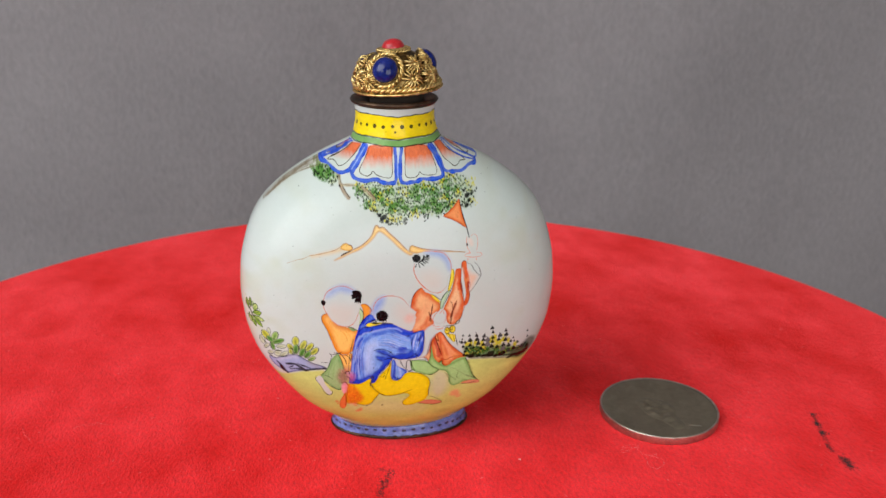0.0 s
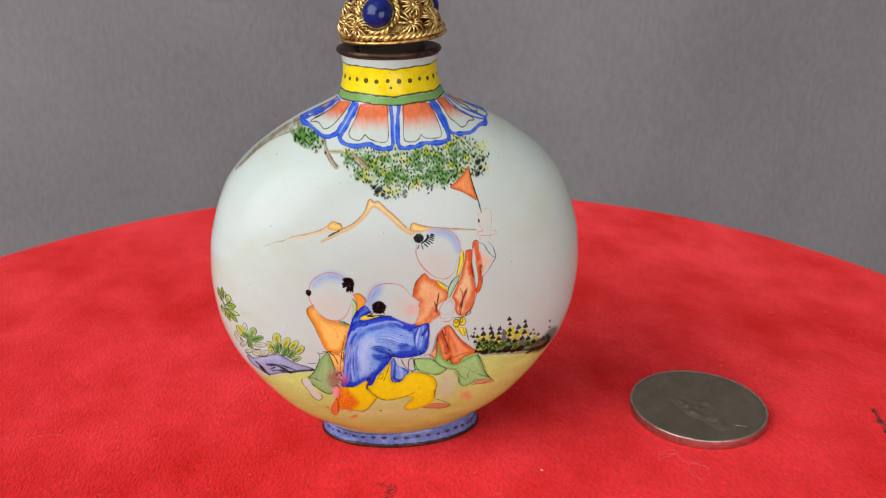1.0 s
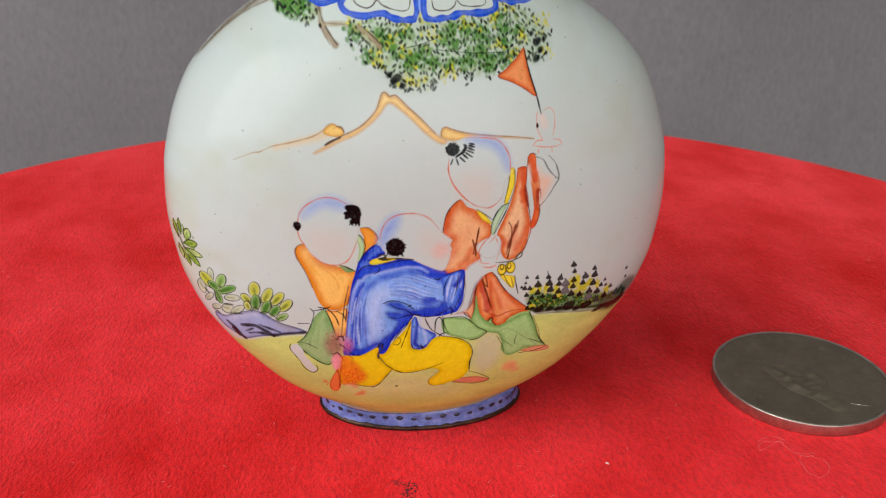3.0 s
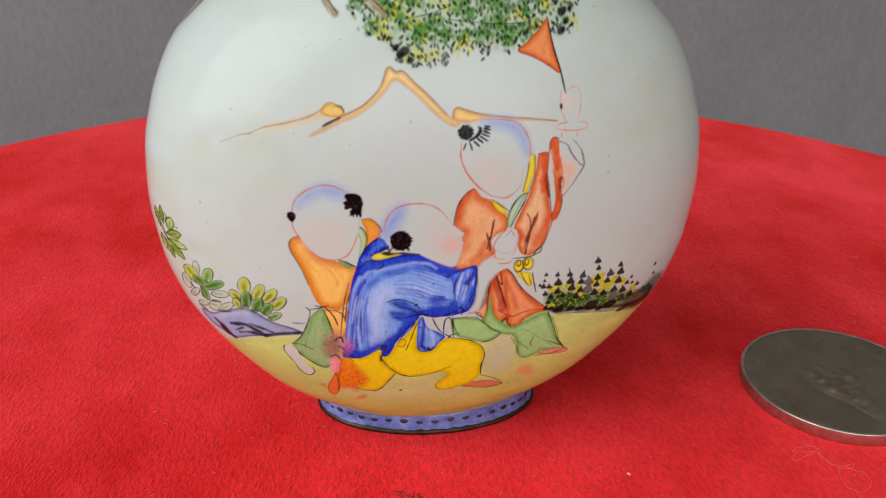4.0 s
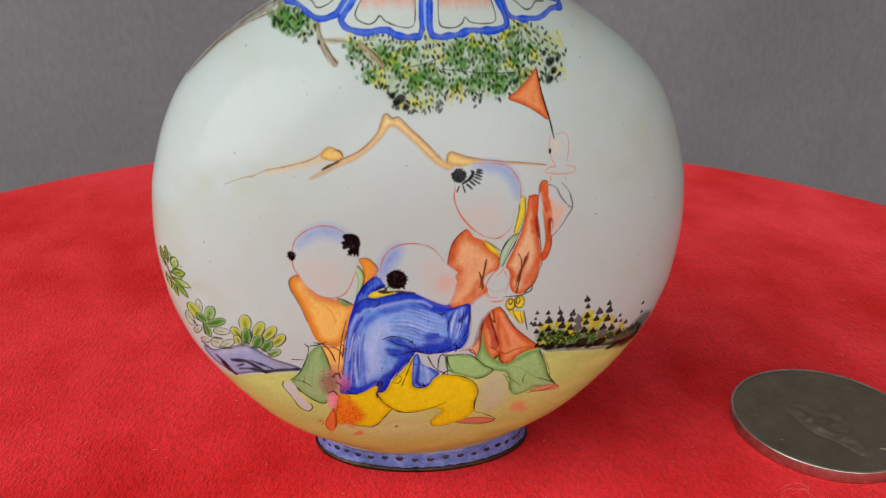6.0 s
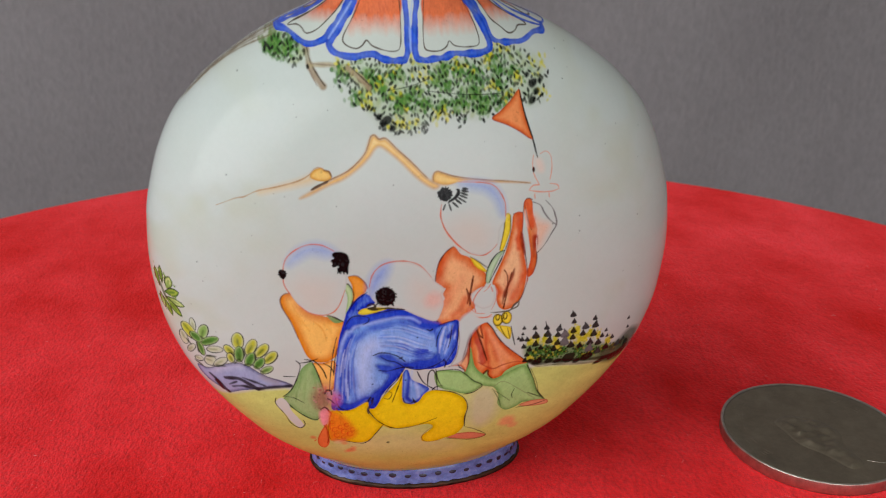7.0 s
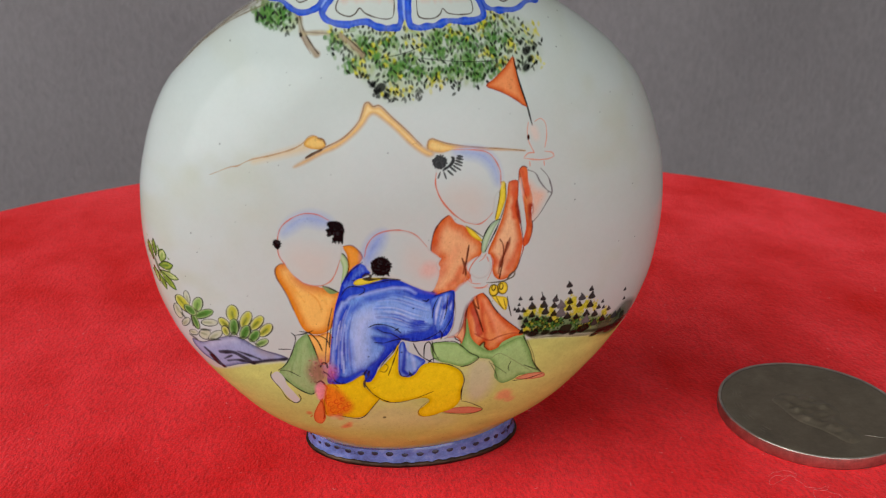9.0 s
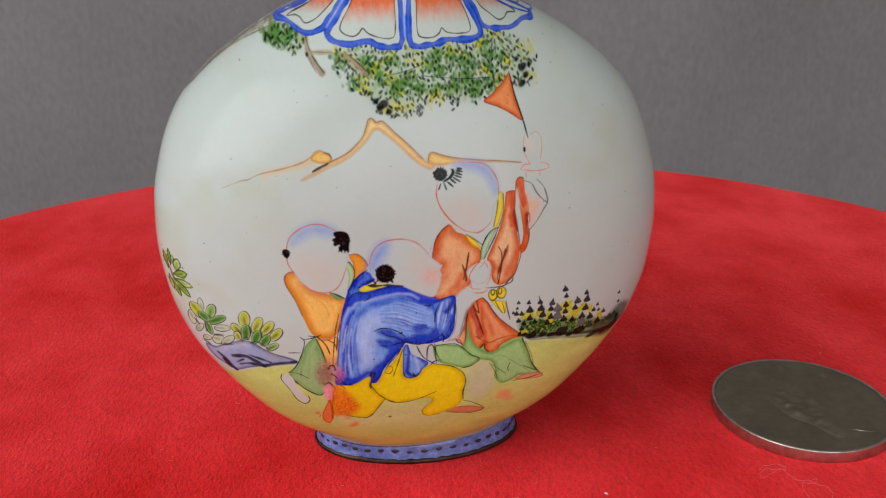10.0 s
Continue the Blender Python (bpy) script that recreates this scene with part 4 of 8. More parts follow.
stroke([(4.26, 33.1), (4.95, 32.11), (6.01, 31.89)], 0.12, (206, 120, 92), 0.7)
fill([(3.19, 31.02), (4.52, 32.18), (5.51, 30.91), (4.5, 29.35), (3.96, 27.85), (3.45, 25.8), (2, 25.55), (3.14, 27.33)], (188, 198, 193), (188, 198, 193), 0, soft=0.5)
stroke([(3.07, 31.1), (3.26, 28.76), (2.93, 26.61), (2.37, 25.52)], 0.12, (120, 110, 105), 0.6)
stroke([(4.31, 28.1), (3.96, 26.51), (3.46, 25.44)], 0.12, (120, 110, 105), 0.6)

motif("painted_patch", "orange painted patch")
fill([(-15.4, 35.33), (-14.34, 35.46), (-13.82, 34.91), (-13.49, 34), (-12.65, 33.11), (-11.44, 32.77), (-9.77, 32.19), (-8.78, 31.69), (-9.4, 30.26), (-9.8, 28.91), (-10.19, 27.79), (-11.15, 27.02), (-12.32, 26.96), (-13.32, 27.7), (-14.05, 29.68), (-14.75, 31.99), (-15.62, 33.81), (-15.72, 34.75)], (212, 122, 20), (238, 184, 96), 2, grain=0.04)
fill([(-8.57, 37.22), (-7.63, 37.24), (-6.82, 36.47), (-6.62, 35.84), (-6.97, 35.21), (-7.72, 34.44), (-8.34, 34.33), (-8.17, 36.03)], (214, 126, 22), (225, 150, 55), 0.7)
fill([(-13.02, 26.82), (-11.74, 26.82), (-10.45, 27.08), (-10.29, 25.26), (-10.66, 23.33), (-11.46, 22.77), (-12.13, 23.77), (-12.64, 25.33)], (212, 122, 20), (238, 184, 96), 0.7, grain=0.1)
hatch([(-15.21, 34.89), (-14.79, 32.97), (-13.84, 30.35), (-12.86, 27.55)], [(-13.84, 34.59), (-12.01, 32.65), (-9.83, 30.95), (-10.42, 27.88)], 7, [(206, 120, 24), (222, 146, 50), (240, 190, 110)], 0.25, 0.35)
stroke([(-14.34, 35.46), (-15.17, 35.46), (-15.71, 34.87), (-15.62, 33.81), (-14.85, 32.13), (-14.14, 30.01)], 0.16, (120, 75, 40), 0.8)
stroke([(-8.57, 37.28), (-7.63, 37.3), (-6.82, 36.47), (-6.56, 35.77)], 0.14, (130, 80, 40), 0.8)
stroke([(-13.68, 27.35), (-12.6, 27.05), (-11.79, 25.92), (-11.43, 24.7)], 0.15, (22, 18, 18), 0.92)
stroke([(-11.74, 26.82), (-10.9, 26.21), (-10.59, 25.29)], 0.12, (22, 18, 18), 0.85)

motif("painted_patch", "green painted patch")
fill([(-14.46, 25.15), (-13.99, 26.23), (-12.89, 26.98), (-12.34, 25.31), (-11.8, 23.12), (-11.28, 21.41), (-11.82, 20.15), (-12.77, 18.07), (-13.98, 18.49), (-15.13, 19.69), (-16.21, 20.73), (-16.32, 21.73), (-15.36, 23.27), (-14.75, 24.37)], (124, 164, 98), (150, 180, 120), 1.5, grain=0.15)
hatch([(-14.28, 25.31), (-15.21, 22.86), (-15.66, 20.89)], [(-12.65, 26.08), (-11.95, 22.53), (-12.42, 18.89)], 16, [(112, 152, 86), (138, 174, 110), (165, 192, 138)], 0.2, 0.45)
stroke([(-14.62, 27.18), (-14.2, 26.46), (-14.74, 24.51), (-15.51, 22.86), (-16.42, 21.92)], 0.15, (22, 18, 18), 0.92)
stroke([(-14.35, 26.83), (-13.18, 27.05), (-12.29, 27.41)], 0.14, (22, 18, 18), 0.92)
stroke([(-12.89, 26.98), (-12.29, 25.16), (-11.81, 22.95)], 0.12, (22, 18, 18), 0.85)
stroke([(-16.34, 21.46), (-14.85, 19.4), (-13.08, 18.15), (-12.24, 18.9)], 0.16, (22, 18, 18), 0.92)
stroke([(-16.3, 21.91), (-15.29, 21.84), (-14.08, 21)], 0.12, (22, 18, 18), 0.85)
fill([(-9.1, 36.3), (-8.65, 36.42), (-8.19, 35.53), (-8.22, 34.46), (-8.72, 33.07), (-9.01, 32.95), (-8.72, 34.79)], (150, 185, 120), (175, 200, 150), 0.4)
stroke([(-9.1, 36.3), (-8.6, 36.42), (-8.08, 35.4), (-8.23, 34.26), (-8.96, 32.88)], 0.12, (22, 18, 18), 0.85)
fill([(-11.04, 32.83), (-10.32, 32.54), (-9.33, 32.04), (-10.24, 31.88)], (120, 150, 90), (120, 150, 90), 0)
stroke([(-11.09, 32.88), (-10.32, 32.6), (-9.27, 31.97)], 0.18, (22, 18, 18), 0.92)

motif("painted_patch", "pale painted patch")
fill([(-17.28, 21.06), (-16.56, 21.7), (-15.9, 20.86), (-15.63, 19.62), (-14.87, 18.19), (-14.38, 17.02), (-14.86, 16.36), (-15.78, 17.49), (-16.41, 19), (-17.18, 20.1)], (196, 202, 194), (196, 202, 194), 0)
stroke([(-17.23, 21.62), (-17.32, 20.65), (-16.43, 18.79), (-15.81, 17.11), (-14.86, 16.36), (-14.25, 17.18), (-14.44, 18.02)], 0.13, (22, 18, 18), 0.85)
fill([(-15.3, 36.58), (-15.29, 38.27), (-14.82, 39.46), (-13.72, 40.45), (-12.35, 40.92), (-11.02, 40.78), (-9.7, 40.12), (-9.04, 38.98), (-8.68, 37.29), (-8.97, 35.44), (-9.47, 34.19), (-10.29, 33.18), (-11.43, 32.83), (-12.82, 33.1), (-13.87, 34.13), (-14.62, 35.35)], (192, 197, 191), (188, 198, 193), 1)
fill([(-14.63, 38.82), (-14.11, 39.84), (-13.12, 40.61), (-11.63, 40.99), (-10.32, 40.54), (-9.68, 39.74), (-10.76, 39.68), (-12.36, 39.96), (-13.74, 39.25)], (100, 134, 214), (100, 134, 214), 0, soft=1.5, alpha=0.65)
fill([(-14.59, 35.84), (-13.66, 37.39), (-10.67, 37.04), (-9.61, 36.08), (-10.16, 33.56), (-11.43, 32.97), (-13.09, 33.3)], (208, 178, 158), (208, 178, 158), 0, soft=2.4, alpha=0.35)
stroke([(-14.62, 35.35), (-15.2, 36.45), (-15.25, 37.98), (-14.82, 39.46), (-13.72, 40.45), (-12.35, 40.98), (-11.01, 40.84), (-9.86, 40.19)], 0.14, (196, 92, 62), 0.85)
stroke([(-13.87, 34.13), (-12.82, 33.17), (-11.43, 32.83), (-10.29, 33.18), (-9.58, 34.07), (-8.96, 35.74)], 0.13, (202, 112, 82), 0.85)

motif("painted_patch", "black painted dab")
fill([(-9.94, 40.04), (-9.13, 40.09), (-8.55, 39.79), (-8.36, 39.19), (-8.45, 38.36), (-8.56, 37.63), (-8.83, 37.78), (-8.97, 37.6), (-9.18, 37.86), (-9.46, 37.67), (-9.63, 38.12), (-9.47, 38.46), (-9.88, 38.58), (-10.18, 38.98), (-9.92, 39.36), (-10.09, 39.69)], (8, 9, 10), (8, 9, 10), 0, soft=0.12)
stroke([(-9.49, 38.11), (-9.64, 37.69)], 0.22, (8, 9, 10), 0.95)
stroke([(-9.22, 38.03), (-9.3, 37.6)], 0.22, (8, 9, 10), 0.95)
stroke([(-8.95, 38.03), (-8.97, 37.56)], 0.22, (8, 9, 10), 0.95)
stroke([(-8.65, 38.07), (-8.62, 37.54)], 0.22, (8, 9, 10), 0.95)
stroke([(-9.92, 39.26), (-10.23, 39.08)], 0.22, (8, 9, 10), 0.95)
stroke([(-9.84, 38.83), (-10.15, 38.55)], 0.22, (8, 9, 10), 0.95)
stroke([(-9.74, 38.54), (-10.07, 38.44)], 0.22, (8, 9, 10), 0.95)
fill([(-15.71, 38), (-15.42, 38.23), (-15, 38.05), (-14.93, 37.58), (-15.23, 37.11), (-15.59, 37.4)], (8, 9, 10), (8, 9, 10), 0, soft=0.1)
tuft_of_ink(-9.2, 38.95, 0.85, 18)
tuft_of_ink(-15.3, 37.7, 0.42, 9)

motif("painted_patch", "blue painted patch")
fill([(-9.89, 29.61), (-9.35, 31.59), (-8.83, 33.21), (-8, 34.44), (-6.97, 35.21), (-6.09, 34.68), (-5.88, 34.03), (-7.25, 33.2), (-5.21, 33.34), (-2.93, 33.01), (-1.2, 32.11), (0.55, 31.13), (1.43, 30.94), (3.07, 31.35), (3.12, 29.45), (3.02, 27.34), (2.47, 25.9), (1.76, 25.5), (0.08, 25.18), (-2.04, 25.37), (-2.64, 25.65), (-3.24, 24.7), (-4.44, 23.23), (-5.34, 21.97), (-5.65, 20.96), (-6.26, 19.85), (-6.88, 20.06), (-7.05, 21.42), (-7.79, 20.85), (-8.72, 20), (-9.95, 19.67), (-11.09, 20.13), (-10.74, 22.93), (-10.38, 26.05)], (8, 44, 186), (112, 158, 226), 2.6, grain=0.22)
fill([(-8.36, 28.69), (-7.34, 30.15), (-5.6, 30.92), (-3, 31.1), (-0.37, 30.25), (0.81, 29.76), (0.55, 28.11), (-0.61, 26.74), (-2.7, 26.91), (-4.18, 27.88), (-5.64, 27.98), (-5.95, 26.77), (-5.97, 24.51), (-5.38, 23.69), (-6.29, 22.55), (-7.32, 21.61), (-8.54, 21.32), (-8.97, 23.51), (-8.71, 26.55)], (140, 172, 232), (140, 172, 232), 0, soft=1.5, alpha=0.6, grain=0.2)
fill([(-7.96, 28.32), (-7.18, 29.33), (-5.91, 29.6), (-5.34, 28.53), (-6.23, 27.87), (-6.67, 25.69), (-6.82, 23.39), (-7.79, 22.64), (-8.22, 25.02)], (182, 200, 236), (182, 200, 236), 0, soft=1.6, alpha=0.7, grain=0.2)
fill([(-9.18, 31.56), (-8.12, 32.56), (-5.85, 32.84), (-4.13, 33.01), (-2.42, 33.03), (-0.39, 32.12), (1.2, 31.08), (0.5, 30.46), (-0.96, 30.7), (-2.42, 31.72), (-4.15, 31.96), (-5.87, 31.67), (-7.3, 31.48), (-8.46, 30.87)], (10, 38, 166), (22, 60, 192), 0.6, soft=0.35, alpha=0.88, grain=0.25)
stroke([(-8.76, 30.34), (-8.05, 31.25), (-6.73, 31.51), (-5.29, 31.83), (-3.57, 32.12), (-2.01, 31.96), (-1.14, 31.37)], 0.42, (146, 172, 232), 0.85, soft=0.3)
stroke([(-7.92, 29.71), (-6.92, 30.8), (-5.3, 31.24), (-3.29, 31.51), (-1.55, 31), (0.21, 30.21)], 0.75, (22, 60, 192), 0.62, soft=0.6)
stroke([(-8.98, 30.62), (-9.61, 29.09), (-10.05, 26.61), (-10.39, 23.56), (-10.66, 21.22)], 0.55, (150, 176, 230), 0.75, soft=0.3)
stroke([(-9.43, 30.9), (-10.07, 29.11), (-10.46, 26.61), (-10.83, 23.17)], 0.6, (10, 38, 166), 0.85, soft=0.3)
stroke([(-8.42, 30.2), (-9.12, 28.37), (-9.43, 25.84), (-9.59, 22.72), (-9.64, 20.84)], 0.85, (22, 60, 192), 0.85, soft=0.45)
stroke([(-8.1, 29.71), (-8.67, 28), (-8.9, 25.81), (-8.93, 22.7)], 0.5, (70, 112, 214), 0.7, soft=0.5)
stroke([(-8.78, 28), (-9.1, 25.07), (-9.2, 21.44)], 0.26, (176, 198, 236), 0.7, soft=0.2)
stroke([(-8.44, 25.8), (-8.37, 23.48), (-8.54, 21.15)], 0.7, (70, 112, 214), 0.55, soft=0.6)
hatch([(-8.47, 30.6), (-9.53, 28.04), (-10.13, 24.33), (-10.37, 20.59)], [(-7.63, 30.03), (-8.28, 27.26), (-8.37, 23.48), (-8.12, 20.95)], 34, [(10, 38, 166), (22, 60, 192), (168, 190, 232), (190, 206, 238), (70, 112, 214)], 0.15, 0.6)
hatch([(-5.88, 31.27), (-3.57, 31.53), (-1.26, 30.71), (0.51, 29.78)], [(-5.35, 28.18), (-3.3, 27.68), (-1.2, 26.42), (0.6, 26.27)], 46, [(22, 60, 192), (70, 112, 214), (190, 206, 238), (204, 216, 240), (10, 38, 166)], 0.13, 0.42)
hatch([(-1.82, 28.28), (-0.64, 27.91), (0.56, 27.67)], [(-2.7, 26.54), (-0.89, 25.87), (0.91, 25.87)], 26, [(10, 38, 166), (22, 60, 192), (14, 46, 176)], 0.2, 0.62)
fill([(-2.87, 26.03), (-1.51, 26.52), (-0.01, 26.69), (0.75, 27.37), (1.08, 26.24), (0.32, 25.47), (-1.19, 25.52), (-2.27, 25.68)], (10, 38, 166), (22, 60, 192), 0.5, soft=0.5, alpha=0.9, grain=0.2)
fill([(-5.94, 27.5), (-4.47, 27.62), (-3.29, 26.58), (-2.39, 25.76), (-3.11, 25.6), (-4.06, 26.12), (-5.07, 26.71)], (10, 38, 166), (22, 60, 192), 0.5, soft=0.5, alpha=0.85, grain=0.2)
fill([(-5.95, 26.25), (-4.48, 26.15), (-3.11, 25.6), (-3.88, 24.35), (-4.9, 23.1), (-5.69, 21.49), (-6.42, 20.14), (-7.09, 20.72), (-6.59, 22.15), (-5.38, 23.29), (-4.66, 24.65), (-5.37, 25.23)], (10, 38, 166), (22, 60, 192), 0.6, soft=0.45, alpha=0.88, grain=0.25)
fill([(-10.68, 22.25), (-10.11, 21.21), (-9.03, 20.82), (-7.81, 21.46), (-6.9, 21.75), (-7.33, 20.56), (-8.75, 19.91), (-10.14, 20.13), (-10.72, 21.04)], (10, 38, 166), (22, 60, 192), 0.4, soft=0.35, alpha=0.88, grain=0.2)
fill([(0.5, 30.46), (1.55, 30.99), (2.96, 31.22), (3.01, 29.32), (2.59, 27.59), (1.56, 26.2), (0.95, 26.62), (0.72, 28.45)], (22, 60, 192), (92, 134, 222), 0.7, soft=0.3, alpha=0.9, grain=0.3)
hatch([(0.85, 30.57), (0.77, 28.79), (0.83, 26.63)], [(2.84, 31.04), (2.78, 28.99), (1.68, 26.41)], 30, [(10, 38, 166), (22, 60, 192), (168, 190, 232), (196, 210, 238), (70, 112, 214)], 0.17, 0.62)
stroke([(1.67, 30.65), (1.24, 29.11), (1.05, 27.34)], 0.28, (186, 204, 238), 0.75, soft=0.2)
stroke([(2.5, 30.72), (2.19, 29.04), (1.65, 27.15)], 0.26, (180, 200, 238), 0.7, soft=0.2)
stroke([(2.84, 31.1), (2.57, 30.04), (2.06, 29.4)], 0.6, (10, 38, 166), 0.85, soft=0.3)
fill([(-2.99, 24.83), (-2.46, 25.31), (-2.02, 23.97), (-0.79, 23.08), (-0.03, 22.35), (-0.74, 21.4), (-1.32, 20.3), (-2.12, 20.12), (-3, 20.57), (-3.1, 22.47)], (34, 74, 192), (118, 158, 224), 0.8, grain=0.15)
stroke([(-2.26, 25), (-2.36, 23.45), (-2.56, 21.4), (-2.18, 20.67)], 0.5, (10, 38, 166), 0.85, soft=0.3)
stroke([(-1.66, 24.72), (-1.02, 23.33), (-0.18, 22.03), (0.62, 22.12)], 0.45, (22, 60, 192), 0.7, soft=0.35)
stroke([(-1.77, 24.19), (-1.37, 22.55), (-1.2, 21.1)], 0.4, (182, 200, 236), 0.7, soft=0.35)
stroke([(-1.96, 25.2), (-2.11, 23.03)], 0.3, (160, 184, 232), 0.6, soft=0.25)
stroke([(-2.44, 21.21), (-1.67, 20.44), (-0.95, 21.07), (-0.43, 20.32), (0.16, 21.14)], 0.35, (10, 38, 166), 0.8, soft=0.25)
stroke([(-9.12, 31.42), (-8.58, 32.32), (-7.84, 32.62), (-6.65, 32.36), (-6.66, 31.84), (-7.19, 31.54)], 0.17, (24, 24, 44), 0.88)
stroke([(-6.29, 27.52), (-5.47, 27.83), (-4.47, 27.69), (-3.47, 27.18), (-2.76, 26.47)], 0.14, (24, 24, 44), 0.88)
stroke([(-5.36, 27.24), (-4.65, 26.75), (-3.77, 26.47), (-2.87, 25.73)], 0.16, (24, 24, 44), 0.88)
stroke([(-5.73, 25.49), (-4.66, 25.33), (-3.7, 25.57), (-2.69, 25.71), (-1.79, 25.57)], 0.15, (24, 24, 44), 0.88)
stroke([(-2.69, 25.64), (-1.18, 25.21), (0.32, 25.55), (1.68, 26.34)], 0.14, (24, 24, 44), 0.88)
stroke([(0.97, 30.83), (1.55, 31.06), (2.83, 31.37)], 0.15, (24, 24, 44), 0.88)
stroke([(3.01, 31.22), (3.13, 29.45), (2.82, 27.93), (1.93, 26.16)], 0.13, (24, 24, 44), 0.88)
stroke([(2.44, 30.73), (2.25, 29.03), (1.99, 27.85)], 0.12, (24, 24, 44), 0.88)
stroke([(1.38, 30.66), (0.87, 29.48), (0.67, 28.1)], 0.12, (24, 24, 44), 0.88)
stroke([(1.5, 26.42), (1.81, 25.95), (1.66, 25.28)], 0.24, (24, 24, 44), 0.88)
stroke([(-0.38, 30.45), (0.04, 30.29), (0.33, 30.47)], 0.2, (24, 24, 44), 0.88)
stroke([(-3.41, 26.89), (-3.06, 27.08)], 0.26, (24, 24, 44), 0.88)
stroke([(-10.58, 21.74), (-10.14, 20.13), (-8.75, 19.72), (-7.52, 20.39), (-6.72, 21.57), (-6.36, 21.28)], 0.18, (24, 24, 44), 0.88)
stroke([(-6.66, 21.73), (-6.97, 20.71), (-6.85, 19.62), (-6.48, 19.04)], 0.26, (24, 24, 44), 0.88)
stroke([(-6.35, 21.54), (-6.6, 20.86)], 0.24, (24, 24, 44), 0.88)
stroke([(-2.87, 25.42), (-3.7, 23.96), (-4.78, 22.6), (-5.75, 20.27)], 0.15, (24, 24, 44), 0.88)
stroke([(-3.05, 21.27), (-2.66, 20.36), (-1.86, 20.46), (-1.88, 21.16)], 0.14, (24, 24, 44), 0.88)
stroke([(-1.81, 20.89), (-1.28, 19.96), (-0.66, 19.98)], 0.3, (24, 24, 44), 0.88)
stroke([(-0.66, 19.98), (-0.13, 20.82), (0.48, 22.38), (1.45, 22.7)], 0.16, (24, 24, 44), 0.88)
stroke([(-1.42, 25), (-0.65, 23.3), (0.74, 22.11)], 0.15, (24, 24, 44), 0.88)
stroke([(-10.09, 30.13), (-10.64, 27.72), (-11.07, 24.36), (-11.2, 22.76)], 0.13, (24, 24, 44), 0.88)
stroke([(-10.08, 28.76), (-10.44, 26.98), (-10.63, 25.12)], 0.16, (24, 24, 44), 0.88)
stroke([(-8.66, 33.23), (-7.95, 34.36), (-6.64, 35.37)], 0.14, (24, 24, 44), 0.88)
stroke([(-7.82, 33.33), (-5.85, 32.84), (-4.13, 33.07), (-2.42, 33.03), (-0.69, 32.4), (0.96, 31.23)], 0.13, (24, 24, 44), 0.88)
blob(-1.37, 29.51, 0.11, 0.09, 0, (14, 24, 90), 0.85, 0.08)
blob(-6.4, 23.6, 0.11, 0.09, 0, (14, 24, 90), 0.85, 0.08)
blob(-10.23, 26.46, 0.11, 0.09, 0, (14, 24, 90), 0.85, 0.08)
blob(-5.2, 22.47, 0.11, 0.09, 0, (14, 24, 90), 0.85, 0.08)
blob(-2.73, 23.88, 0.11, 0.09, 0, (14, 24, 90), 0.85, 0.08)

motif("painted_patch", "yellow painted patch")
fill([(-7.71, 32.95), (-7.13, 33.46), (-5.77, 33.52), (-4.3, 33.36), (-5.5, 32.99), (-7.04, 32.68)], (200, 180, 20), (222, 205, 60), 0.4)
stroke([(-6.79, 33.7), (-6.21, 34.05), (-5.77, 33.65), (-6.62, 33.42), (-5.21, 33.34), (-2.93, 33.15)], 0.16, (22, 18, 18), 0.92)
fill([(-5.16, 21.81), (-3.65, 23.73), (-3.05, 24.83), (-3.07, 21.02), (-2.25, 20.21), (-1.26, 20.48), (-0.44, 21.78), (0.79, 22.09), (2.68, 21.49), (4, 20.45), (4.49, 19.02), (4.27, 17.1), (4.29, 15.5), (3.56, 14.12), (2.3, 13.48), (0.68, 12.87), (-0.53, 13.17), (-0.66, 14.24), (0.01, 15.08), (0.59, 16.01), (-0.21, 16.55), (-1.81, 16.31), (-4.04, 16.14), (-5.32, 16.89), (-6.26, 18.24), (-7, 19.71), (-6.2, 19.95), (-5.65, 20.96)], (216, 186, 4), (236, 212, 26), 1.2, grain=0.08)
fill([(-11.23, 19.68), (-9.03, 19.74), (-7.05, 20.99), (-6.88, 19.26), (-5.95, 17.73), (-5.26, 16.99), (-6.06, 15.63), (-6.88, 14.06), (-8.16, 13.57), (-10.08, 14.06), (-11.55, 14.2), (-11.75, 17.39)], (216, 182, 6), (234, 206, 24), 1, grain=0.08)
fill([(-11.37, 19.19), (-9.97, 18.8), (-9.07, 17.39), (-8.6, 15.42), (-10.07, 14.42), (-11.47, 14.58)], (222, 95, 30), (222, 95, 30), 0, soft=1.2, alpha=0.75, grain=0.3)
stroke([(-7, 19.71), (-5.95, 17.84), (-4.04, 16.25), (-1.81, 16.31), (1.01, 17.53)], 0.14, (22, 18, 18), 0.92)
stroke([(0.79, 22.09), (2.67, 21.57), (3.99, 20.56), (4.56, 19.01), (4.33, 17.09), (4.42, 15.48)], 0.16, (22, 18, 18), 0.92)
stroke([(0.59, 16.01), (-0.43, 14.69), (-0.63, 13.77), (0.02, 12.94), (1.67, 13.07)], 0.12, (140, 120, 40), 0.7)
stroke([(-5.26, 16.99), (-6.06, 15.52), (-7.07, 13.8), (-8.16, 13.46), (-10.9, 14.39)], 0.13, (22, 18, 18), 0.85)
stroke([(-3.06, 24.68), (-3.7, 22.5), (-4.24, 20.67)], 0.14, (22, 18, 18), 0.85)
stroke([(-5.34, 21.97), (-4.86, 22.44), (-4.25, 22.05), (-4.61, 21.24), (-5.22, 21.45)], 0.12, (22, 18, 18), 0.75)
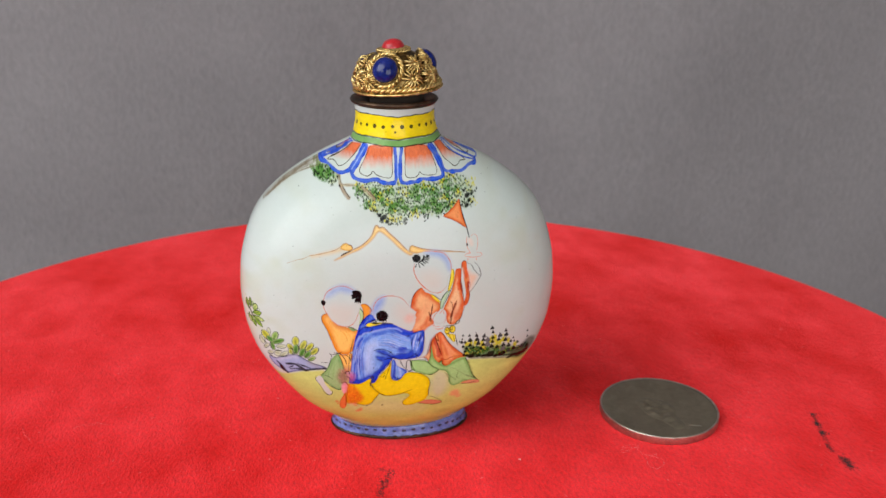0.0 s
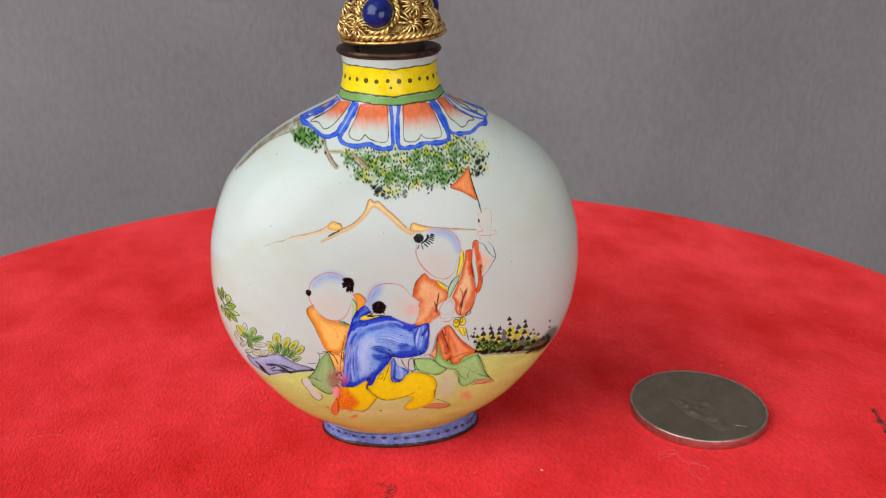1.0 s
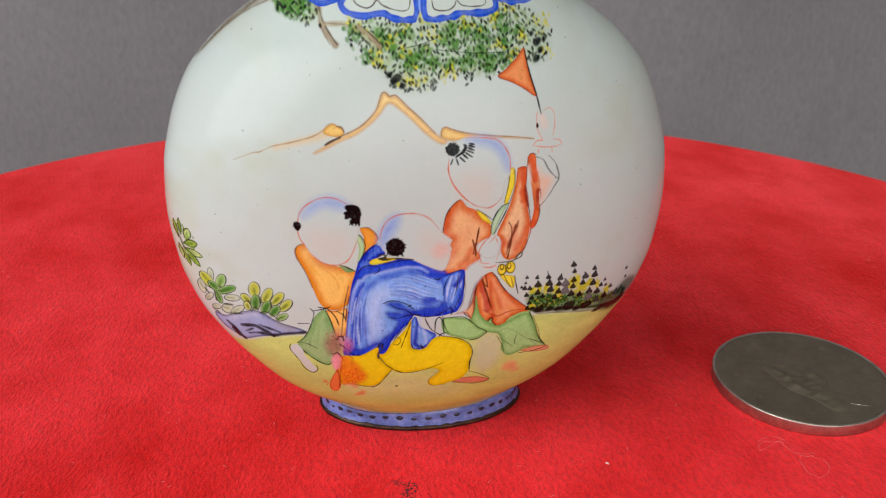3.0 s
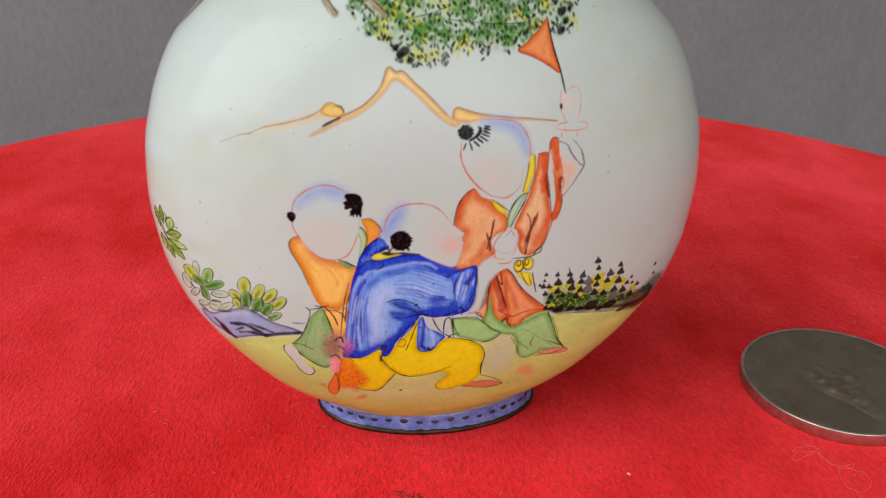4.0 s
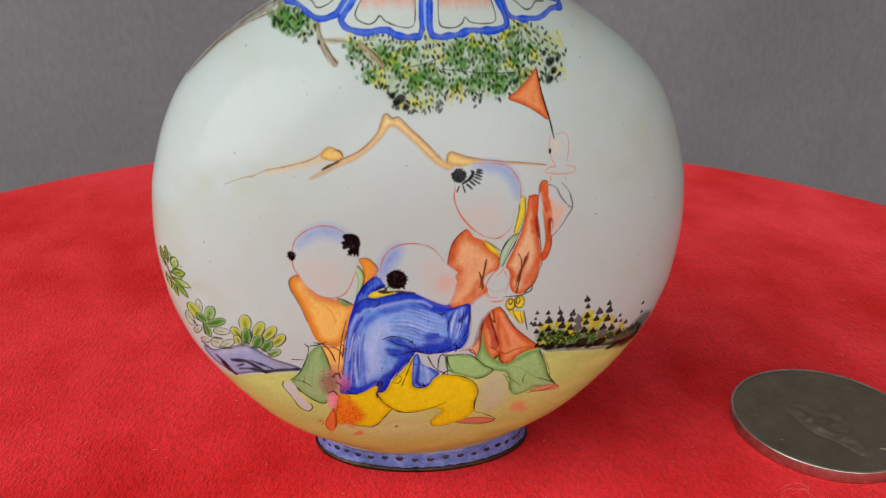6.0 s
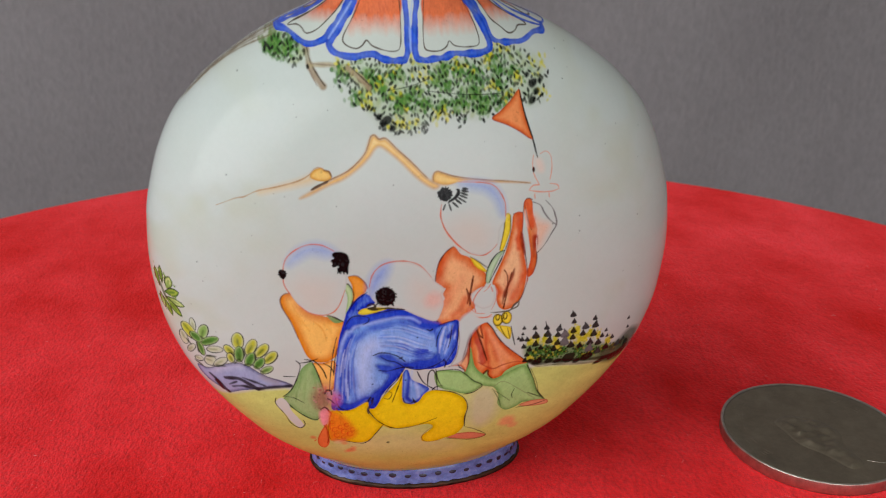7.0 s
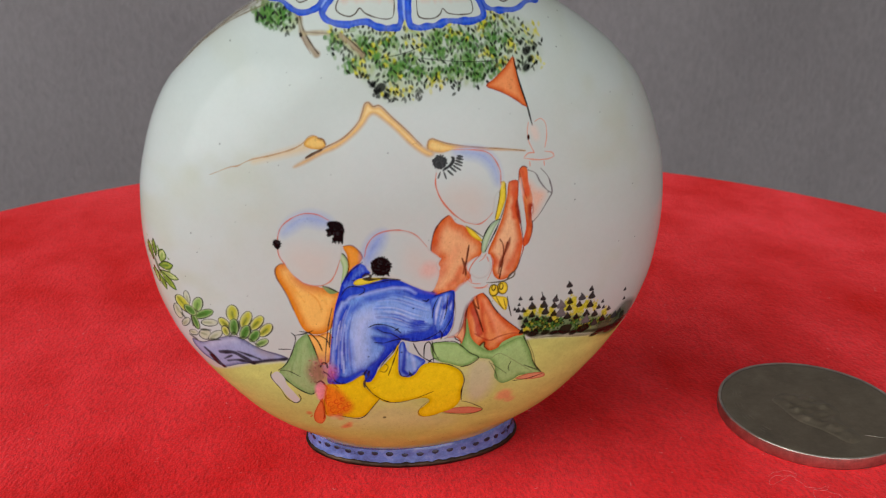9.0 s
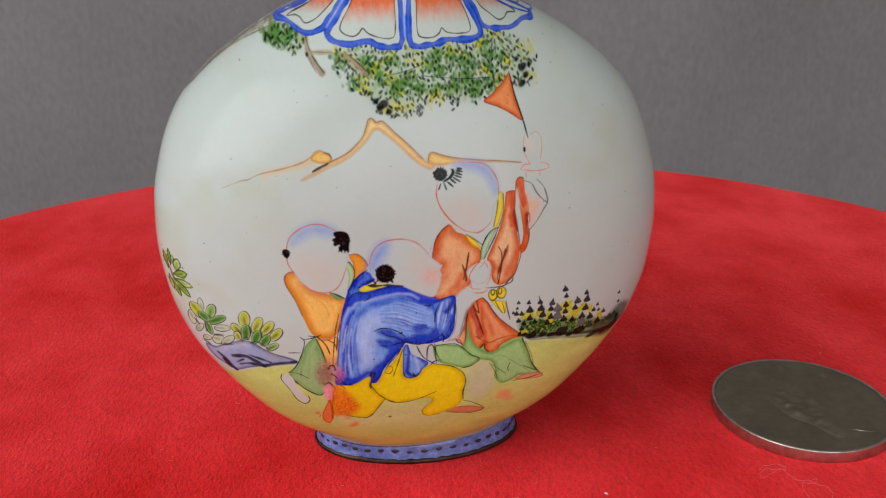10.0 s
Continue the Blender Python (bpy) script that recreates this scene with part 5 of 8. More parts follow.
stroke([(-6.81, 21.4), (-6.44, 20.85), (-6.94, 19.99), (-6.94, 19.05)], 0.3, (50, 45, 60), 0.8)

motif("painted_patch", "pale painted patch")
fill([(-6.31, 34.82), (-6.44, 36.08), (-6.08, 37.29), (-5.28, 38.24), (-4, 38.72), (-2.33, 38.63), (-0.94, 38.01), (0.02, 36.97), (0.6, 36.18), (1.59, 35.24), (1.25, 34.56), (1.5, 33.57), (1.18, 32.28), (0.54, 31.41), (-1.2, 32.11), (-2.93, 33.08), (-4.36, 33.56), (-5.65, 34.01)], (194, 196, 190), (188, 198, 193), 1)
fill([(-6.31, 34.82), (-6.44, 36.08), (-6.02, 37.28), (-5.23, 38.24), (-4.28, 38.55), (-4.46, 37.39), (-5.16, 36.21), (-5.74, 35.3)], (100, 134, 214), (100, 134, 214), 0, soft=1.5, alpha=0.75)
stroke([(-6.39, 35.95), (-6.08, 37.22), (-5.28, 38.24), (-4, 38.72), (-2.33, 38.69), (-0.94, 38.07), (0.2, 36.7)], 0.13, (196, 100, 72), 0.8)
fill([(-1.78, 36.63), (0.2, 36.21), (1.37, 34.55), (1, 32.16), (-0.63, 32.41), (-2.07, 34.45)], (208, 178, 160), (208, 178, 160), 0, soft=2.2, alpha=0.35)
blob(0.4, 33.97, 0.9, 0.9, 0, (226, 150, 132), 0.45, 0.9)

motif("painted_patch", "black painted dab")
fill([(-3.66, 34.69), (-3.84, 34.1), (-4.3, 33.72), (-4.9, 33.68), (-5.43, 33.97), (-5.74, 34.5), (-5.72, 35.13), (-5.39, 35.62), (-4.84, 35.84), (-4.26, 35.7), (-3.82, 35.28)], (8, 9, 10), (8, 9, 10), 0, soft=0.12)
stroke([(-4.26, 34), (-3.85, 33.57)], 0.2, (8, 9, 10), 0.9)
stroke([(-5.38, 34.07), (-5.75, 33.82)], 0.2, (8, 9, 10), 0.9)
tuft_of_ink(-4.7, 34.76, 1.06, 30)

motif("painted_patch", "yellow painted patch")
stroke([(-6.7, 33.7), (-6.08, 33.88), (-5.87, 33.44), (-6.51, 33.37), (-5.82, 33.24), (-4.42, 33.36), (-2.73, 33.05)], 0.2, (60, 52, 30), 0.9)

motif("painted_patch", "pale painted patch")
fill([(1.27, 44.95), (1.55, 46.3), (2.74, 46.85), (4.27, 47.05), (5.93, 46.8), (7.28, 45.81), (8, 44.05), (8.05, 42.58), (7.51, 41.68), (7.29, 40.05), (6.4, 39.15), (5.55, 38.9), (4.11, 39.3), (2.97, 40.19), (2.11, 41.19), (1.55, 42.26), (1.16, 43.56)], (192, 197, 191), (188, 198, 193), 1)
fill([(3.35, 46.73), (4.85, 46.93), (6.46, 46.55), (7.37, 45.61), (7.84, 44.36), (7.89, 43.24), (7.6, 43.46), (6.96, 44.83), (5.85, 45.82), (4.24, 46.31)], (104, 134, 206), (104, 134, 206), 0, soft=1.3, alpha=0.72)
fill([(2.11, 42.1), (3.2, 43.19), (5.44, 43.07), (6.61, 41.27), (5.82, 39.43), (4.28, 39.52), (2.96, 40.44)], (208, 178, 158), (208, 178, 158), 0, soft=2.4, alpha=0.35)
stroke([(1.32, 44.67), (1.22, 43.4), (1.61, 42.13), (2.23, 41.12), (3.14, 40.07), (4.29, 39.16)], 0.15, (200, 100, 70), 0.9)
stroke([(3.18, 46.94), (5.65, 46.76), (7.05, 46.2), (7.99, 44.61), (8.09, 43.02)], 0.13, (200, 112, 88), 0.85)
stroke([(4.29, 39.16), (5.55, 38.84), (6.45, 39.21), (7.23, 40.05)], 0.12, (200, 112, 88), 0.85)

motif("painted_patch", "black painted dab")
fill([(2.4, 45.68), (2.28, 45.32), (1.98, 45.07), (1.58, 45.04), (1.22, 45.21), (1, 45.55), (1.01, 45.94), (1.23, 46.25), (1.6, 46.39), (2, 46.31), (2.3, 46.04)], (8, 9, 10), (8, 9, 10), 0, soft=0.12)
fill([(2.85, 46.25), (3.21, 46.19), (3.28, 45.77), (2.97, 45.28), (2.43, 44.97), (1.99, 44.77), (2.1, 45.08), (2.53, 45.35), (2.82, 45.7), (2.94, 45.99)], (8, 9, 10), (8, 9, 10), 0, soft=0.12)
stroke([(1.73, 44.7), (1.49, 44.07)], 0.27, (8, 9, 10), 0.95)
stroke([(2.09, 44.73), (2.34, 43.98)], 0.27, (8, 9, 10), 0.95)
stroke([(2.47, 44.86), (3.07, 44.3)], 0.27, (8, 9, 10), 0.95)
stroke([(2.83, 45.13), (3.39, 44.65)], 0.27, (8, 9, 10), 0.95)
stroke([(3.11, 45.31), (3.87, 44.79)], 0.27, (8, 9, 10), 0.95)
stroke([(3.26, 45.54), (3.99, 45.23)], 0.27, (8, 9, 10), 0.95)
stroke([(3.36, 45.81), (4.07, 45.52)], 0.27, (8, 9, 10), 0.95)
stroke([(3.44, 46.06), (4.14, 45.87)], 0.27, (8, 9, 10), 0.95)
stroke([(3.54, 46.29), (4.09, 46.17)], 0.27, (8, 9, 10), 0.95)
tuft_of_ink(1.7, 45.72, 0.7, 22)

motif("painted_smudge", "pinkish painted smudge")
fill([(-12.53, 19.19), (-12.06, 20.14), (-11.45, 20.14), (-11.4, 18.43), (-11.82, 17.16), (-12.31, 17.36)], (232, 150, 160), (232, 150, 160), 0, soft=0.4)
fill([(-12.95, 14.13), (-12.36, 16.23), (-11.75, 17.39), (-11.7, 15.32), (-11.57, 13.53), (-12.13, 12.11), (-12.83, 12.57)], (205, 95, 40), (222, 120, 60), 0.4)
blob(-13.45, 14.42, 0.4, 0.4, 0, (215, 90, 60), 0.6, 0.3)
stroke([(-11.5, 17.4), (-11.62, 15.7), (-11.48, 14.33)], 0.12, (22, 18, 18), 0.75)
blob(-4.67, 13.41, 0.2, 0.2, 0, (80, 75, 40), 0.8, 0.15)
fill([(-12.65, 23.43), (-11.44, 24.06), (-10.76, 23.41), (-10.34, 21.73), (-10.75, 20.32), (-11.8, 19.77), (-12.7, 20.12), (-13.22, 21.74)], (160, 96, 92), (176, 110, 100), 0.8, soft=1.3, alpha=0.62, grain=0.4)
fill([(-12.89, 22.35), (-11.97, 22.94), (-11.4, 22.27), (-11.69, 20.87), (-12.69, 20.31)], (128, 64, 60), (128, 64, 60), 0, soft=0.9, alpha=0.45, grain=0.5)
fill([(-11.4, 22.09), (-10.66, 22.75), (-9.97, 22.07), (-10.12, 20.85), (-10.98, 20.69)], (206, 96, 160), (206, 96, 160), 0, soft=0.8, alpha=0.5, grain=0.4)
stroke([(-11.75, 22.44), (-11.49, 23.01), (-11.07, 22.92), (-10.98, 22.26)], 0.2, (40, 26, 40), 0.8)
stroke([(-11.48, 21.75), (-11.07, 21.4), (-10.73, 20.87)], 0.2, (60, 30, 60), 0.8)
stroke([(-12.34, 19.95), (-11.84, 20.32), (-11.37, 19.77)], 0.2, (80, 30, 40), 0.8)
stroke([(-11.49, 19.77), (-11.15, 19.21), (-11.43, 18.22), (-11.37, 16.31)], 0.22, (196, 60, 40), 0.8)
stroke([(-10.87, 20.14), (-10.4, 19.77), (-9.92, 19.19)], 0.16, (150, 50, 30), 0.8)
stroke([(-12.09, 17.16), (-11.74, 16.29), (-11.68, 14.34), (-11.84, 13.24)], 0.16, (150, 50, 24), 0.8)
stroke([(-13.1, 13.98), (-13.38, 13.5)], 0.14, (196, 80, 40), 0.8)
blob(-12.41, 23.24, 0.13, 0.07, 11, (214, 130, 150), 0.45, 0.1)
blob(-11.47, 22.59, 0.20, 0.06, 93, (96, 40, 70), 0.45, 0.1)
blob(-12.3, 23, 0.09, 0.08, 166, (96, 40, 70), 0.45, 0.1)
blob(-10.68, 22.91, 0.12, 0.11, 131, (96, 40, 70), 0.45, 0.1)
blob(-12.96, 21.44, 0.16, 0.10, 32, (214, 130, 150), 0.45, 0.1)
blob(-12.42, 20.16, 0.18, 0.14, 151, (120, 50, 60), 0.45, 0.1)
blob(-10.39, 21.56, 0.19, 0.13, 91, (214, 130, 150), 0.45, 0.1)
blob(-11.86, 22.6, 0.13, 0.08, 46, (120, 50, 60), 0.45, 0.1)
blob(-12.95, 21.97, 0.20, 0.10, 116, (96, 40, 70), 0.45, 0.1)
blob(-12.79, 21.19, 0.09, 0.13, 114, (214, 130, 150), 0.45, 0.1)
blob(-12.33, 22.36, 0.17, 0.09, 100, (96, 40, 70), 0.45, 0.1)
blob(-12.82, 23.38, 0.11, 0.12, 110, (190, 80, 90), 0.45, 0.1)
blob(-12.91, 20.19, 0.11, 0.06, 64, (120, 50, 60), 0.45, 0.1)
blob(-10.47, 20.13, 0.17, 0.14, 3, (96, 40, 70), 0.45, 0.1)
blob(-12.15, 23.07, 0.16, 0.13, 156, (120, 50, 60), 0.45, 0.1)
blob(-12.25, 22.93, 0.13, 0.07, 68, (190, 80, 90), 0.45, 0.1)
blob(-12.1, 23.56, 0.09, 0.07, 141, (96, 40, 70), 0.45, 0.1)
blob(-10.11, 21.56, 0.13, 0.08, 164, (120, 50, 60), 0.45, 0.1)
blob(-12.95, 23.4, 0.10, 0.11, 26, (120, 50, 60), 0.45, 0.1)
blob(-11.52, 21.54, 0.12, 0.06, 150, (96, 40, 70), 0.45, 0.1)
blob(-10.79, 22.16, 0.20, 0.10, 43, (214, 130, 150), 0.45, 0.1)
blob(-11.64, 22.84, 0.13, 0.11, 77, (190, 80, 90), 0.45, 0.1)
blob(-11.59, 23.48, 0.11, 0.08, 37, (190, 80, 90), 0.45, 0.1)
blob(-11.88, 22.69, 0.12, 0.13, 56, (120, 50, 60), 0.45, 0.1)
blob(-10.11, 22.16, 0.19, 0.11, 142, (120, 50, 60), 0.45, 0.1)
blob(-11.61, 23.27, 0.11, 0.13, 161, (190, 80, 90), 0.45, 0.1)
fill([(-11.45, 19.2), (-10.41, 19.2), (-9.7, 18.23), (-9.1, 17), (-8.49, 15.89), (-9.01, 14.49), (-10.28, 14.45), (-11.42, 14.62)], (224, 104, 30), (226, 130, 30), 1, soft=1.1, alpha=0.72, grain=0.4)
stroke([(-10.57, 16.21), (-10.83, 15.88), (-11.13, 16.05), (-11.14, 16.52), (-10.86, 16.78), (-10.62, 16.62)], 0.16, (206, 62, 24), 0.65, soft=0.14)
stroke([(-10, 16.69), (-10.2, 16.44), (-10.44, 16.58), (-10.45, 16.94), (-10.23, 17.14), (-10.03, 17.01)], 0.16, (206, 62, 24), 0.65, soft=0.14)
stroke([(-9.39, 15.75), (-9.69, 15.35), (-10.06, 15.57), (-10.08, 16.14), (-9.74, 16.44), (-9.45, 16.25)], 0.16, (206, 62, 24), 0.65, soft=0.14)
stroke([(-8.82, 15.31), (-9.08, 14.98), (-9.38, 15.16), (-9.4, 15.65), (-9.12, 15.9), (-8.88, 15.73)], 0.16, (206, 62, 24), 0.65, soft=0.14)
stroke([(-10.35, 15.04), (-10.6, 14.69), (-10.91, 14.86), (-10.92, 15.37), (-10.64, 15.65), (-10.39, 15.49)], 0.16, (206, 62, 24), 0.65, soft=0.14)
stroke([(-9.65, 14.61), (-9.86, 14.32), (-10.1, 14.47), (-10.12, 14.88), (-9.89, 15.1), (-9.69, 14.97)], 0.16, (206, 62, 24), 0.65, soft=0.14)
stroke([(-10.9, 17.63), (-11.11, 17.4), (-11.34, 17.52), (-11.35, 17.86), (-11.13, 18.05), (-10.94, 17.93)], 0.16, (206, 62, 24), 0.65, soft=0.14)
stroke([(-9.24, 17.11), (-9.44, 16.88), (-9.68, 17.02), (-9.7, 17.36), (-9.47, 17.54), (-9.28, 17.42)], 0.16, (206, 62, 24), 0.65, soft=0.14)
stroke([(-8.56, 16.24), (-8.76, 16), (-9, 16.14), (-9.02, 16.5), (-8.8, 16.7), (-8.6, 16.56)], 0.16, (206, 62, 24), 0.65, soft=0.14)
blob(-10.55, 13.66, 0.55, 0.44, 20, (226, 196, 150), 0.5, 0.35)
blob(-10.03, 14.08, 0.5, 0.4, 20, (222, 96, 70), 0.55, 0.35)
blob(-9.78, 13.45, 0.4, 0.32, 20, (222, 90, 60), 0.5, 0.35)
blob(-9.09, 11.86, 0.55, 0.44, 20, (220, 84, 50), 0.6, 0.35)
blob(-8.76, 12.43, 0.35, 0.28, 20, (226, 110, 70), 0.5, 0.35)
blob(-9.55, 11.52, 0.4, 0.32, 20, (226, 120, 80), 0.45, 0.35)
blob(-10.92, 14.15, 0.4, 0.32, 20, (224, 120, 70), 0.5, 0.35)

motif("painted_rock", "lilac grey painted rock")
fill([(-25.88, 24.73), (-24.61, 24.72), (-23.16, 25.61), (-21.35, 26.34), (-20.1, 26.21), (-18.91, 25.41), (-17.91, 24.82), (-16.48, 24.42), (-15.3, 23.86), (-15.39, 23.51), (-16.98, 23.32), (-19.15, 22.75), (-20.94, 22.2), (-22.6, 21.29), (-23.68, 21.74), (-24.97, 22.46), (-25.83, 23.69)], (100, 108, 140), (150, 160, 194), 1, grain=0.12)
stroke([(-24.19, 24.51), (-22.51, 25.5), (-20.97, 25.94)], 0.9, (186, 190, 210), 0.6, soft=0.8)
stroke([(-18.55, 24.75), (-16.93, 24.05)], 0.8, (150, 148, 154), 0.6, soft=0.7)
stroke([(-24.51, 23.81), (-23.54, 22.65), (-22.64, 21.35)], 0.495, (34, 34, 40), 0.9, soft=0.2)
stroke([(-23.98, 22.77), (-23.24, 21.61)], 0.44, (34, 34, 40), 0.9, soft=0.2)
stroke([(-22.72, 23.79), (-21.16, 24.08), (-20.05, 23.42), (-19.11, 22.78)], 0.55, (34, 34, 40), 0.9, soft=0.2)
stroke([(-21.98, 22.63), (-20.63, 22.99), (-19.15, 22.73)], 0.44, (34, 34, 40), 0.9, soft=0.2)
stroke([(-19.15, 22.83), (-17.2, 23.29), (-15.38, 23.64)], 0.55, (34, 34, 40), 0.9, soft=0.2)
stroke([(-20.71, 24.32), (-19.26, 23.83), (-18.24, 23.39)], 0.385, (34, 34, 40), 0.9, soft=0.2)
stroke([(-22.4, 22.79), (-21.44, 23.55)], 0.33, (34, 34, 40), 0.9, soft=0.2)
stroke([(-25.89, 24.66), (-24.61, 24.72), (-23.16, 25.61), (-21.35, 26.37), (-20, 26.18), (-18.81, 25.33), (-17.81, 24.76), (-15.47, 23.85)], 0.14, (84, 80, 92), 0.8)
stroke([(-16.13, 24.97), (-14.77, 24.97)], 0.13, (22, 18, 18), 0.85)

motif("painted_plant", "green painted leaves")
for foot, tip, half, pale in (((-28.8, 34.6), (-28.84, 36.72), 0.2, 0), ((-29.2, 34.0), (-29.6, 36.2), 0.24, 0), ((-28.2, 34.2), (-27.72, 35.85), 0.42, 1), ((-28.6, 33.6), (-26.76, 34.27), 0.42, 0),
                              ((-28.6, 33.0), (-26.3, 32.65), 0.36, 1), ((-28.5, 33.0), (-26.79, 31.16), 0.36, 0), ((-28.9, 32.8), (-28.02, 30.73), 0.28, 0), ((-29.3, 33.2), (-28.9, 31.3), 0.25, 1)):
    dabs([((foot[0] + tip[0]) / 2, (foot[1] + tip[1]) / 2, 0.7, 0.7)], [(150, 172, 84), (120, 152, 64), (96, 134, 50)], 22)
    leaf(foot, tip, half * 1.15, [(150, 172, 70), (196, 206, 140)][pale], [(74, 120, 40), (112, 152, 62)][pale])
stroke([(-29.1, 34.6), (-28.8, 33.6), (-28.5, 32.7)], 0.32, (52, 66, 28), 0.75, soft=0.2)
fill([(-25.74, 31.44), (-25.54, 31.43), (-25.37, 31.14), (-25.28, 30.7), (-25.31, 30.23), (-25.44, 29.87), (-25.64, 29.75), (-25.84, 29.91), (-25.97, 30.3), (-26, 30.77), (-25.91, 31.2)], (184, 192, 176), (182, 190, 160), 0.55, soft=0.15, grain=0.2)
stroke([(-25.74, 31.44), (-25.54, 31.43), (-25.37, 31.14), (-25.28, 30.7), (-25.31, 30.23), (-25.44, 29.87), (-25.64, 29.75)], 0.13, (40, 46, 34), 0.85)
stroke([(-25.64, 29.75), (-25.84, 29.91), (-25.97, 30.3), (-26, 30.77), (-25.91, 31.2), (-25.74, 31.44)], 0.1, (70, 76, 58), 0.7)
stroke([(-25.56, 29.99), (-25.66, 30.79)], 0.3, (128, 138, 96), 0.65, soft=0.25)
fill([(-25.5, 28.77), (-25.88, 28.58), (-26.37, 28.74), (-26.83, 29.16), (-27.09, 29.73), (-27.07, 30.28), (-26.77, 30.64), (-26.32, 30.66), (-25.83, 30.34), (-25.47, 29.8), (-25.35, 29.22)], (194, 200, 140), (176, 180, 58), 0.55, soft=0.15, grain=0.2)
stroke([(-25.5, 28.77), (-25.88, 28.58), (-26.37, 28.74), (-26.83, 29.16), (-27.09, 29.73), (-27.07, 30.28), (-26.77, 30.64)], 0.13, (40, 46, 34), 0.85)
stroke([(-26.77, 30.64), (-26.32, 30.66), (-25.83, 30.34), (-25.47, 29.8), (-25.35, 29.22), (-25.5, 28.77)], 0.1, (70, 76, 58), 0.7)
stroke([(-26.77, 30.29), (-26.07, 29.49)], 0.3, (58, 88, 34), 0.65, soft=0.25)
fill([(-26.75, 27.4), (-27.05, 27.26), (-27.35, 27.46), (-27.53, 27.96), (-27.55, 28.57), (-27.41, 29.09), (-27.14, 29.36), (-26.85, 29.28), (-26.6, 28.92), (-26.49, 28.37), (-26.54, 27.82)], (184, 192, 176), (182, 190, 160), 0.55, soft=0.15, grain=0.2)
stroke([(-26.75, 27.4), (-27.05, 27.26), (-27.35, 27.46), (-27.53, 27.96), (-27.55, 28.57), (-27.41, 29.09), (-27.14, 29.36)], 0.13, (40, 46, 34), 0.85)
stroke([(-27.14, 29.36), (-26.85, 29.28), (-26.6, 28.92), (-26.49, 28.37), (-26.54, 27.82), (-26.75, 27.4)], 0.1, (70, 76, 58), 0.7)
stroke([(-27.22, 29.03), (-26.96, 28.17)], 0.3, (128, 138, 96), 0.65, soft=0.25)
fill([(-24.2, 30.95), (-23.94, 30.78), (-23.87, 30.32), (-24.01, 29.75), (-24.33, 29.2), (-24.72, 28.89), (-25.05, 28.9), (-25.22, 29.24), (-25.17, 29.8), (-24.93, 30.4), (-24.57, 30.81)], (176, 192, 148), (126, 164, 84), 0.55, soft=0.15, grain=0.2)
stroke([(-24.2, 30.95), (-23.94, 30.78), (-23.87, 30.32), (-24.01, 29.75), (-24.33, 29.2), (-24.72, 28.89), (-25.05, 28.9)], 0.13, (40, 46, 34), 0.85)
stroke([(-25.05, 28.9), (-25.22, 29.24), (-25.17, 29.8), (-24.93, 30.4), (-24.57, 30.81), (-24.2, 30.95)], 0.1, (70, 76, 58), 0.7)
stroke([(-24.81, 29.12), (-24.47, 30.14)], 0.3, (58, 88, 34), 0.65, soft=0.25)
fill([(-25.74, 27.79), (-25.71, 27.52), (-25.85, 27.13), (-26.13, 26.7), (-26.47, 26.35), (-26.77, 26.21), (-26.9, 26.36), (-26.82, 26.78), (-26.57, 27.27), (-26.25, 27.66), (-25.94, 27.86)], (184, 192, 176), (182, 190, 160), 0.55, soft=0.15, grain=0.2)
stroke([(-25.74, 27.79), (-25.71, 27.52), (-25.85, 27.13), (-26.13, 26.7), (-26.47, 26.35), (-26.77, 26.21), (-26.9, 26.36)], 0.13, (40, 46, 34), 0.85)
stroke([(-26.9, 26.36), (-26.82, 26.78), (-26.57, 27.27), (-26.25, 27.66), (-25.94, 27.86), (-25.74, 27.79)], 0.1, (70, 76, 58), 0.7)
stroke([(-26.7, 26.47), (-26.16, 27.24)], 0.3, (128, 138, 96), 0.65, soft=0.25)
fill([(-25.03, 25.81), (-25.2, 25.57), (-25.49, 25.4), (-25.8, 25.32), (-26.03, 25.42), (-26.11, 25.64), (-26, 25.92), (-25.76, 26.15), (-25.45, 26.26), (-25.18, 26.22), (-25.02, 26.05)], (184, 192, 176), (182, 190, 160), 0.55, soft=0.15, grain=0.2)
stroke([(-25.03, 25.81), (-25.2, 25.57), (-25.49, 25.4), (-25.8, 25.32), (-26.03, 25.42), (-26.11, 25.64), (-26, 25.92)], 0.13, (40, 46, 34), 0.85)
stroke([(-26, 25.92), (-25.76, 26.15), (-25.45, 26.26), (-25.18, 26.22), (-25.02, 26.05), (-25.03, 25.81)], 0.1, (70, 76, 58), 0.7)
stroke([(-25.94, 25.79), (-25.44, 25.81)], 0.3, (128, 138, 96), 0.65, soft=0.25)
fill([(-22.48, 27.94), (-22.68, 27.67), (-23.11, 27.44), (-23.66, 27.31), (-24.14, 27.35), (-24.39, 27.54), (-24.33, 27.83), (-23.99, 28.13), (-23.48, 28.3), (-22.95, 28.34), (-22.58, 28.2)], (184, 192, 176), (182, 190, 160), 0.55, soft=0.15, grain=0.2)
stroke([(-22.48, 27.94), (-22.68, 27.67), (-23.11, 27.44), (-23.66, 27.31), (-24.14, 27.35), (-24.39, 27.54), (-24.33, 27.83)], 0.13, (40, 46, 34), 0.85)
stroke([(-24.33, 27.83), (-23.99, 28.13), (-23.48, 28.3), (-22.95, 28.34), (-22.58, 28.2), (-22.48, 27.94)], 0.1, (70, 76, 58), 0.7)
stroke([(-24.16, 27.72), (-23.24, 27.87)], 0.3, (128, 138, 96), 0.65, soft=0.25)
